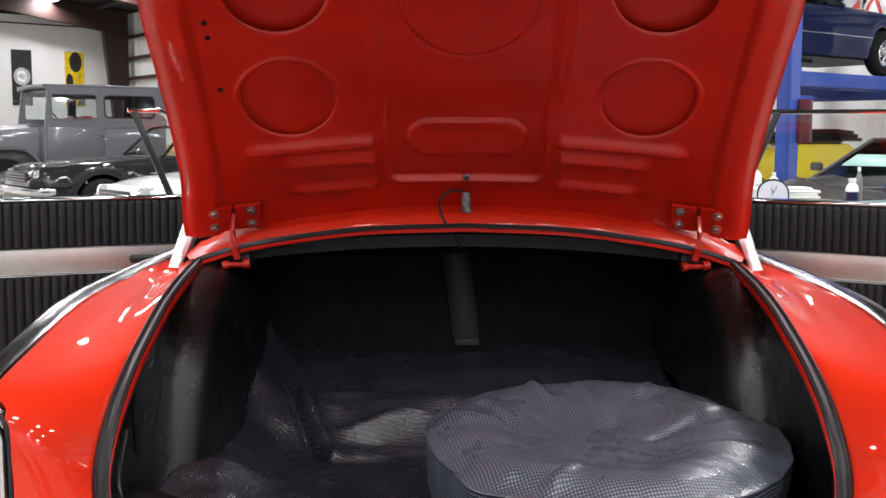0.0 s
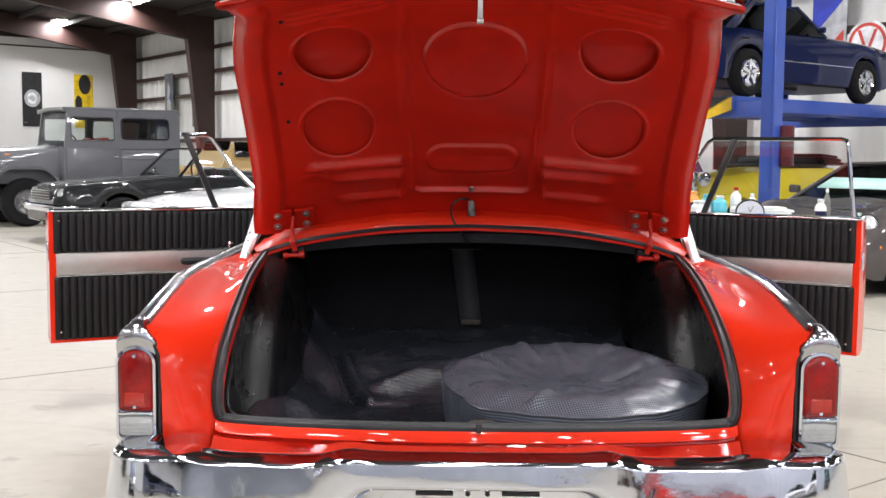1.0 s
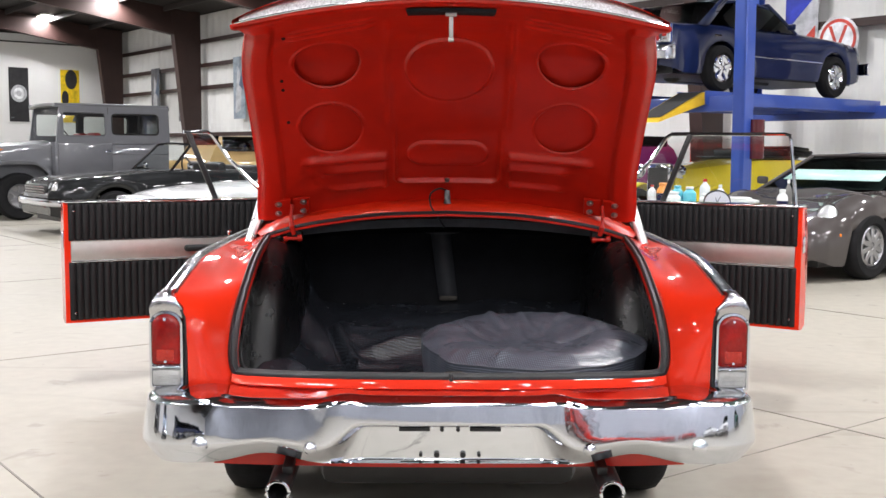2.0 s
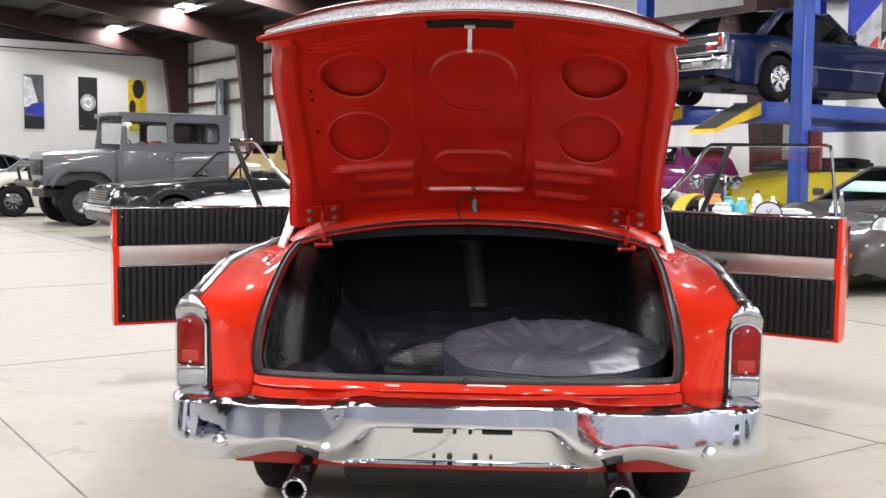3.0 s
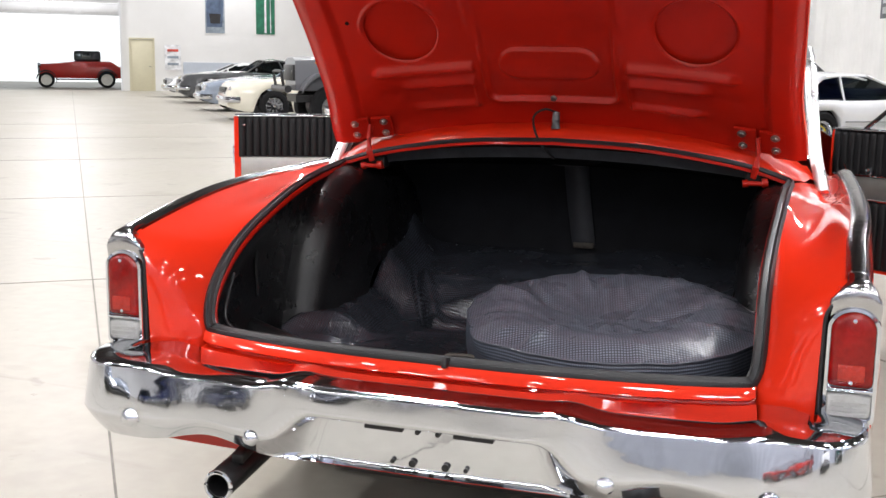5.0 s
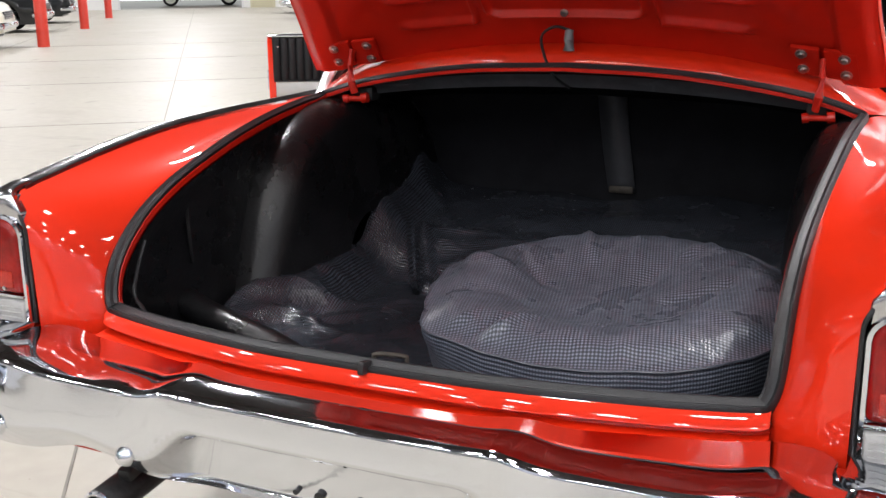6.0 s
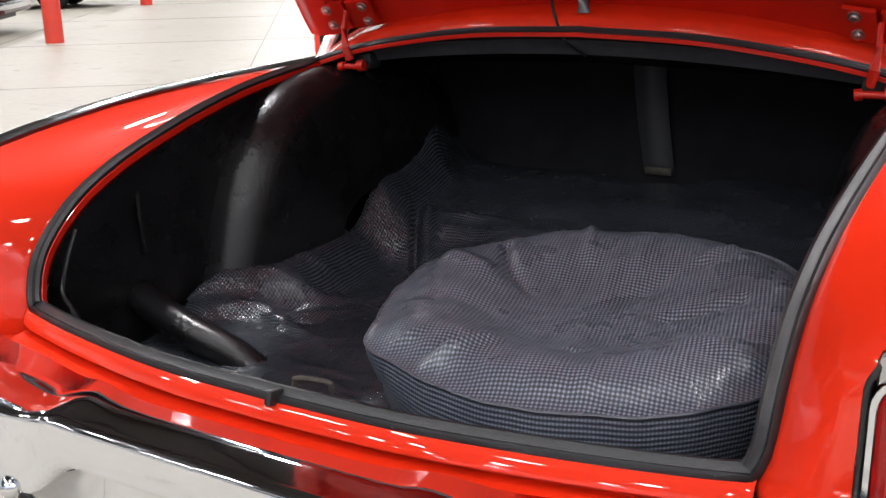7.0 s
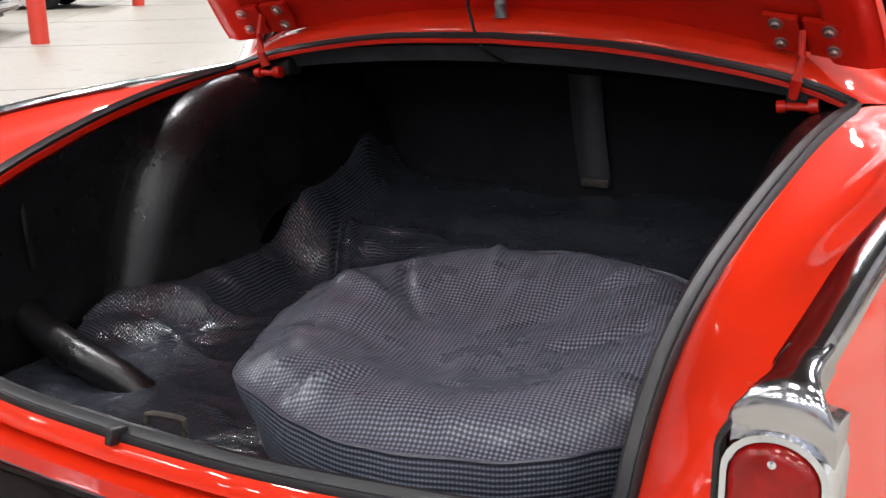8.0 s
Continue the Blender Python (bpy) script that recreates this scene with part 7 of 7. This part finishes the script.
def bench():
    b = thing("workbench", "grey workbench with a cluttered top", "workbench", pose(2.80, 10.35, 0, 0, 0, -52.4))
    boxed("bench_top", (1.97, 0.60, 0.04), (-0.265, 0, 0.72), BENCH_TOP, b, bevel=0.006)
    for x in (-1.18, 0.65):
        for y in (-0.25, 0.25):
            boxed("leg", (0.05, 0.05, 0.70), (x, y, 0.35), STEEL_BROWN, b, bevel=0.004)
    boxed("lower_shelf", (1.80, 0.52, 0.03), (-0.265, 0, 0.25), BENCH_TOP, b, bevel=0.004)

    def bottle(x, y, h, r, mat, cap, label, neck=0.36, band=None):
        t = thing("bottle", label, "bottle", pose(x, y, 0.74), "bottles on the bench")
        bm = bmesh.new()
        pr = [(0.0, 0.0), (r * 0.9, 0.0), (r, h * 0.04), (r, h * 0.62), (r * 0.85, h * 0.72), (r * neck, h * 0.84), (r * neck, h * 0.9)]
        lathe(bm, pr, pose(0, 0, 0, 90, 0, 0), 16)
        part("bottle_body", bm, mat, t)
        bm = bmesh.new()
        lathe(bm, [(r * neck * 1.2, h * 0.88), (r * neck * 1.2, h * 0.98), (r * neck, h), (0, h)], pose(0, 0, 0, 90, 0, 0), 12)
        part("cap", bm, cap, t)
        if band:
            bm = bmesh.new()
            lathe(bm, [(r * 1.02, h * 0.15), (r * 1.02, h * 0.5)], pose(0, 0, 0, 90, 0, 0), 16)
            part("paper_label", bm, band, t)

    bottle(2.36, 11.12, 0.22, 0.075, PLASTIC_ORANGE, PLASTIC_ORANGE, "squat orange plastic jug with blue label", 0.6, P_BLUE)
    bottle(2.23, 11.10, 0.20, 0.045, PLASTIC_WHITE, P_RED, "white bottle with red cap")
    bottle(2.30, 10.45, 0.15, 0.095, PLASTIC_WHITE, PLASTIC_WHITE, "wide round white plastic tub", 0.7)
    bottle(2.45, 10.86, 0.20, 0.065, PLASTIC_CYAN, PLASTIC_CYAN, "light blue plastic bottle", 0.5)
    bottle(2.56, 10.78, 0.19, 0.070, PLASTIC_CYAN, PLASTIC_WHITE, "light blue plastic bottle", 0.5)
    bottle(2.66, 10.42, 0.13, 0.085, PLASTIC_WHITE, PLASTIC_WHITE, "wide round white plastic tub", 0.7)
    bottle(2.76, 10.95, 0.27, 0.055, PLASTIC_WHITE, P_RED, "white spray bottle with red cap")
    bottle(2.90, 10.86, 0.21, 0.045, PLASTIC_WHITE, PLASTIC_WHITE, "slim white plastic bottle")
    bottle(3.13, 9.52, 0.21, 0.050, PLASTIC_WHITE, PLASTIC_WHITE, "white bottle with blue paper label", 0.5, P_BLUE)
    bottle(3.21, 9.60, 0.30, 0.030, BENCH_TOP, PLASTIC_WHITE, "slim grey bottle with white cap")
    c = thing("clock", "pale round-topped clock with dark rim on the bench", "clock", pose(2.68, 10.12, 0.74, 0, 0, -12) @ Matrix.Diagonal((0.80, 0.80, 1.0, 1)))
    out = [(0.15 * math.cos(a), 0.055 + 0.11 * math.sin(a)) for a in (math.pi * k / 16 for k in range(17))] + [(-0.15, 0.0), (0.15, 0.0)]
    for nm, sc, y0, y1, mt in (("rim", 1.10, 0.0, 0.05, RUBBER), ("face", 1.0, -0.006, 0.0, CLOCK_FACE)):
        bm = bmesh.new()
        rows_mesh(bm, [[Vector((x * sc, y, max(0.002, z * sc))) for x, z in out] for y in (y0, y1)], closed=True, caps=True)
        part(nm, bm, mt, c, "", smooth=False)
    for ang, ln in ((35, 0.07), (-25, 0.05)):
        bm = bmesh.new()
        box(bm, 0.006, 0.003, ln, pose(0, -0.010, 0.06) @ pose(0, 0, 0, 0, ang, 0) @ pose(0, 0, ln / 2))
        part("clock_hand", bm, BLACK, c, "", smooth=False)
    t = thing("paper_stack", "white folded towels on the bench", "towels", pose(2.98, 10.42, 0.74, 0, 0, -8))
    for k in range(4):
        boxed("towel", (0.36 - 0.03 * k, 0.22, 0.024), (0.012 * k * (-1) ** k, 0, 0.012 + 0.025 * k), PAPER, t, bevel=0.009, rot=(0, 0, 3 * k))


bench()


# ---- wall pictures, doors, signs and bollards ----
def mat_flat(name, color, vary=0.45, scale=3.5):
    return material(name, color, 0.5, vary=vary, scale=scale)


POSTER = {k: mat_flat("poster_" + k, c) for k, c in dict(black=(0.02, 0.02, 0.022), silver=(0.45, 0.46, 0.48), green=(0.02, 0.16, 0.09), white=(0.75, 0.76, 0.78), yellow=(0.75, 0.52, 0.01), blue=(0.03, 0.05, 0.42), steel=(0.075, 0.11, 0.18), grey=(0.13, 0.135, 0.15), sky=(0.26, 0.31, 0.36), red=(0.55, 0.06, 0.04)).items()}


def disc(bm, x, z, rx, rz, y, n=28, r0=0.0):
    ring = [(x + rx * math.cos(a), z + rz * math.sin(a)) for a in (2 * math.pi * k / n for k in range(n))]
    if r0:
        hole = [(x + rx * r0 * math.cos(a), z + rz * r0 * math.sin(a)) for a in (2 * math.pi * k / n for k in range(n))]
        rows_mesh(bm, [[Vector((a, y, b)) for a, b in ring], [Vector((a, y, b)) for a, b in hole]], closed=True)
    else:
        bm.faces.new([bm.verts.new((a, y, b)) for a, b in ring])
    return bm


def quad(bm, pts, y):
    bm.faces.new([bm.verts.new((x, y, z)) for x, z in pts])
    return bm


def poster(label, at, w, h, base, shapes):
    """Local x across, z up from the poster's foot, its face toward local -y."""
    t = thing("wall_poster", label, "poster", at, "wall posters")
    boxed("board", (w, 0.02, h), (0, -0.012, h / 2), POSTER[base], t)
    for k, (mt, fn) in enumerate(shapes):
        bm = bmesh.new()
        fn(bm, -0.0265 - 0.004 * k)
        part("print_shape", bm, POSTER[mt], t, "", smooth=False)


def on_north(v):
    return hall(v, U1, 2.43)


def on_east(u, z=2.40):
    return hall(V1 - 0.28, u, z, -90)


poster("tall pale blue picture of a dark car", on_north(6.75), 0.80, 2.26, "sky", [("steel", lambda b, y: quad(b, [(-0.34, 0.25), (0.30, 0.25), (0.36, 1.3), (0.2, 1.75), (-0.2, 1.75), (-0.36, 1.2)], y)), ("white", lambda b, y: quad(b, [(-0.38, 1.85), (0.38, 1.75), (0.38, 2.2), (-0.38, 2.2)], y)), ("black", lambda b, y: quad(b, [(-0.2, 0.4), (0.2, 0.4), (0.24, 0.8), (-0.24, 0.8)], y))])
poster("tall green picture with a white stripe and oval", on_north(8.87), 0.80, 2.26, "green", [("white", lambda b, y: quad(b, [(-0.045, 0.05), (0.045, 0.05), (0.035, 1.75), (-0.035, 1.75)], y)), ("silver", lambda b, y: disc(b, 0, 1.93, 0.26, 0.17, y)), ("white", lambda b, y: quad(b, [(0.20, 0.05), (0.24, 0.05), (0.22, 1.7), (0.20, 1.7)], y))])
poster("tall picture of a white and blue car nose", on_north(11.07), 0.80, 2.26, "grey", [("white", lambda b, y: quad(b, [(-0.4, 0.9), (0.2, 1.0), (-0.1, 2.1), (-0.4, 2.2)], y)), ("blue", lambda b, y: quad(b, [(-0.4, 0.7), (0.4, 0.45), (0.4, 1.15), (-0.1, 1.05)], y)), ("black", lambda b, y: quad(b, [(-0.4, 0.0), (0.4, 0.0), (0.4, 0.5), (-0.4, 0.55)], y))])
poster("tall black picture with a silver round headlight", on_north(13.31), 0.80, 2.26, "black", [("silver", lambda b, y: disc(b, 0, 1.18, 0.33, 0.36, y)), ("white", lambda b, y: disc(b, 0, 1.18, 0.22, 0.24, y, r0=0.5)), ("grey", lambda b, y: quad(b, [(-0.36, 0.14), (-0.22, 0.14), (-0.22, 0.2), (-0.36, 0.2)], y))])
poster("tall yellow picture with black shapes", on_north(15.46), 0.80, 2.26, "yellow", [("black", lambda b, y: disc(b, 0.05, 1.85, 0.26, 0.42, y)), ("black", lambda b, y: disc(b, -0.22, 1.05, 0.15, 0.32, y)), ("grey", lambda b, y: quad(b, [(0.05, 0.05), (0.4, 0.05), (0.4, 0.9)], y))])
for pu, pw in ((42.2, 0.85), (39.55, 0.75), (34.7, 0.9)):
    poster("tall grey car picture between wall columns", on_east(pu), pw, 2.2, "grey" if pu > 36 else "sky", [("silver", lambda b, y: quad(b, [(-0.3, 0.2), (0.1, 0.3), (0.25, 1.4), (-0.1, 1.9)], y)), ("steel", lambda b, y: quad(b, [(0.0, 1.2), (0.35, 1.0), (0.35, 2.0)], y))])
poster("tall dark banner with large grey letters", on_east(18.85), 0.86, 2.35, "grey", [("steel", lambda b, y: quad(b, [(-0.25, 1.35), (0.30, 1.1), (0.35, 2.2), (-0.1, 2.3)], y)), *[("silver", lambda b, y, k=k: quad(b, [(-0.36, 0.10 + 0.22 * k), (-0.16, 0.10 + 0.22 * k), (-0.16, 0.24 + 0.22 * k), (-0.36, 0.24 + 0.22 * k)], y)) for k in range(5)]])
poster("blue and grey banner on the side wall", on_east(11.75, 3.35), 0.7, 1.6, "silver", [("blue", lambda b, y: quad(b, [(-0.35, 0.2), (0.35, 0.9), (0.35, 1.6), (-0.35, 1.6)], y)), ("red", lambda b, y: quad(b, [(0.0, 0.0), (0.3, 0.0), (0.3, 0.3)], y))])


def round_sign():
    t = thing("round_sign", "round white sign with a red ring and chevron", "sign", on_east(10.98, 2.98))
    bm = bmesh.new()
    disc(bm, 0, 0.37, 0.42, 0.42, -0.02, 36)
    part("panel", bm, POSTER["white"], t, "", smooth=False)
    bm = bmesh.new()
    disc(bm, 0, 0.37, 0.37, 0.37, -0.026, 36, 0.84)
    quad(bm, [(-0.20, 0.62), (-0.13, 0.62), (0.03, 0.20), (-0.03, 0.20)], -0.026)
    quad(bm, [(0.20, 0.62), (0.13, 0.62), (-0.03, 0.20), (0.03, 0.20)], -0.0262)
    part("emblem_ring", bm, POSTER["red"], t, "", smooth=False)


round_sign()

OFFICE_DOOR = material("cream_door_paint", (0.62, 0.58, 0.42), 0.45, vary=0.03)
WAINSCOT = material("pale_blue_wainscot", (0.50, 0.55, 0.62), 0.5, vary=0.04)
BOLLARD_RED = material("red_bollard_enamel", (0.55, 0.035, 0.018), 0.4, coat=0.3, vary=0.08, scale=5)
DOOR_WHITE = material("white_sectional_door", (0.72, 0.73, 0.74), 0.5, vary=0.03)


def end_wall_fittings():
    d = thing("door_1", "closed cream office door in the white wall", "door", hall(3.735, U1), kind="structure")
    boxed("leaf", (0.89, 0.05, 2.09), (0, -0.025, 1.045), OFFICE_DOOR, d, bevel=0.004)
    bm = bmesh.new()
    for x in (-0.48, 0.48):
        box(bm, 0.06, 0.08, 2.16, pose(x, -0.03, 1.08))
    box(bm, 1.02, 0.08, 0.06, pose(0, -0.031, 2.14))
    part("door_frame", bm, OFFICE_DOOR, d, "", smooth=False)
    bm = bmesh.new()
    tube(bm, [(0.36, -0.05, 1.0), (0.36, -0.09, 1.0), (0.26, -0.09, 1.0)], 0.012, 8)
    part("door_handle", bm, CHROME, d)
    g = thing("door_2", "half-raised white sectional garage door", "garage door", hall(0.45, U1 + 0.12), kind="structure")
    for k in range(5):
        pn = boxed("door_section", (4.96, 0.06, 0.51), (0, 0.0, 3.28 + 0.52 * k), DOOR_WHITE, g, bevel=0.01)
        for x in (-1.65, 0, 1.65):
            boxed("section_rib", (1.4, 0.02, 0.30), (x, -0.036, 3.28 + 0.52 * k), DOOR_WHITE, pn, bevel=0.01)
    for x in (-2.46, 2.46):
        boxed("door_track", (0.08, 0.10, 5.6), (x, -0.17, 2.8), DOOR_WHITE, g)
    bm = bmesh.new()
    box(bm, V1 - 5.4, 0.03, 1.2, hall((V1 + 5.4) / 2, U1 - 0.018, 0.6))
    tagged(part("wainscot_trim", bm, WAINSCOT, smooth=False), "pale blue lower band of the wall", "wainscot", kind="structure")
    s = thing("notice_board", "white notice board with faded print", "notice board", hall(4.98, U1, 0.87))
    boxed("board", (0.66, 0.03, 1.04), (0, -0.04, 0.52), POSTER["white"], s)
    for k in range(3):
        boxed("print_bar", (0.45, 0.01, 0.10), (0, -0.062, 0.25 + 0.28 * k), POSTER["red" if k == 2 else "sky"], s)
    e = thing("exit_lamp", "small dark red exit lamp on the wall", "exit sign", hall(3.42, U1, 4.95))
    boxed("case", (0.34, 0.14, 0.34), (0, -0.075, 0.17), P_MAROON, e, bevel=0.01)
    boxed("side_lamp", (0.12, 0.10, 0.20), (0.26, -0.07, 0.1), OFFICE_DOOR, e, bevel=0.01)
    bm = bmesh.new()
    tube(bm, [hall(V1 - 0.2, U1 - 0.12, 5.75).translation, hall(3.0, U1 - 0.12, 5.75).translation], 0.03, 8)
    tagged(part("wall_conduit_trim", bm, ROOF_DARK), "dark conduit along the top of the wall", "conduit", kind="structure")
    # bright yard beyond the open door
    bm = bmesh.new()
    box(bm, 34, 0.1, 9, hall(0.45, U1 + 18, 4.5))
    tagged(part("backdrop", bm, DAYLIGHT, smooth=False), "bright daylight beyond the garage door", "daylight", kind="structure")


end_wall_fittings()


def bollard(v, u):
    t = thing("bollard", "red painted steel bollard on the concrete floor", "bollard", hall(v, u), "red bollards")
    bm = bmesh.new()
    lathe(bm, [(0.115, 0.0), (0.115, 1.02), (0.10, 1.07), (0.06, 1.10), (0, 1.11)], pose(0, 0, 0, 90, 0, 0), 20)
    part("post", bm, BOLLARD_RED, t)


for bu in (14.85, 22.4, 29.9, 37.4):
    bollard(-1.69, bu)


# unseen cars added behind the camera, to darken and colour the bumper's reflections
auto("sedan", "unseen dark blue sedan, added for the chrome's reflections", hall(-9.5, -2.5, 0, HEAD_RIGHT), P_BLUE, 4.8, 1.82, SEDAN, (0.16, 0.28, 0.5, 0.62, 1.46))
auto("sedan", "unseen silver grey sedan, added for the chrome's reflections", hall(-9.5, 2.2, 0, HEAD_RIGHT), P_PALE_BLUE, 4.8, 1.82, SEDAN, (0.16, 0.28, 0.5, 0.62, 1.46))
auto("sedan", "unseen black sedan, added for the chrome's reflections", hall(-9.4, 6.8, 0, HEAD_RIGHT), P_BLACK, 4.8, 1.82, SEDAN, (0.16, 0.28, 0.5, 0.62, 1.46))
auto("convertible_car", "unseen red convertible with black seats, added for the chrome's reflections", hall(-2.6, -9.6, 0, 0), P_RED, 4.7, 1.8, SEDAN, (0.22, 0.36, 0.5, 0.6, 1.36), open_car=True)
auto("sedan", "unseen white sedan, added for the chrome's reflections", hall(1.6, -9.8, 0, 0), P_WHITE, 4.8, 1.82, SEDAN, (0.16, 0.28, 0.5, 0.62, 1.46))
auto("sedan", "unseen dark green sedan, added for the chrome's reflections", hall(5.9, -9.7, 0, 0), P_GREEN, 4.8, 1.82, SEDAN, (0.16, 0.28, 0.5, 0.62, 1.46))


def wall_pipe(u):
    t = thing("wall_pipe", "bright red upright pipe on the side wall", "pipe", hall(V1 - 0.42, u))
    bm = bmesh.new()
    tube(bm, [(0, 0, 0), (0, 0, 4.6)], 0.09, 14)
    part("pipe", bm, BOLLARD_RED, t)
    for z in (1.0, 2.6, 4.2):
        boxed("clamp", (0.24, 0.22, 0.04), (0.02, 0, z), DARK_METAL, t, bevel=0.006)


wall_pipe(14.1)
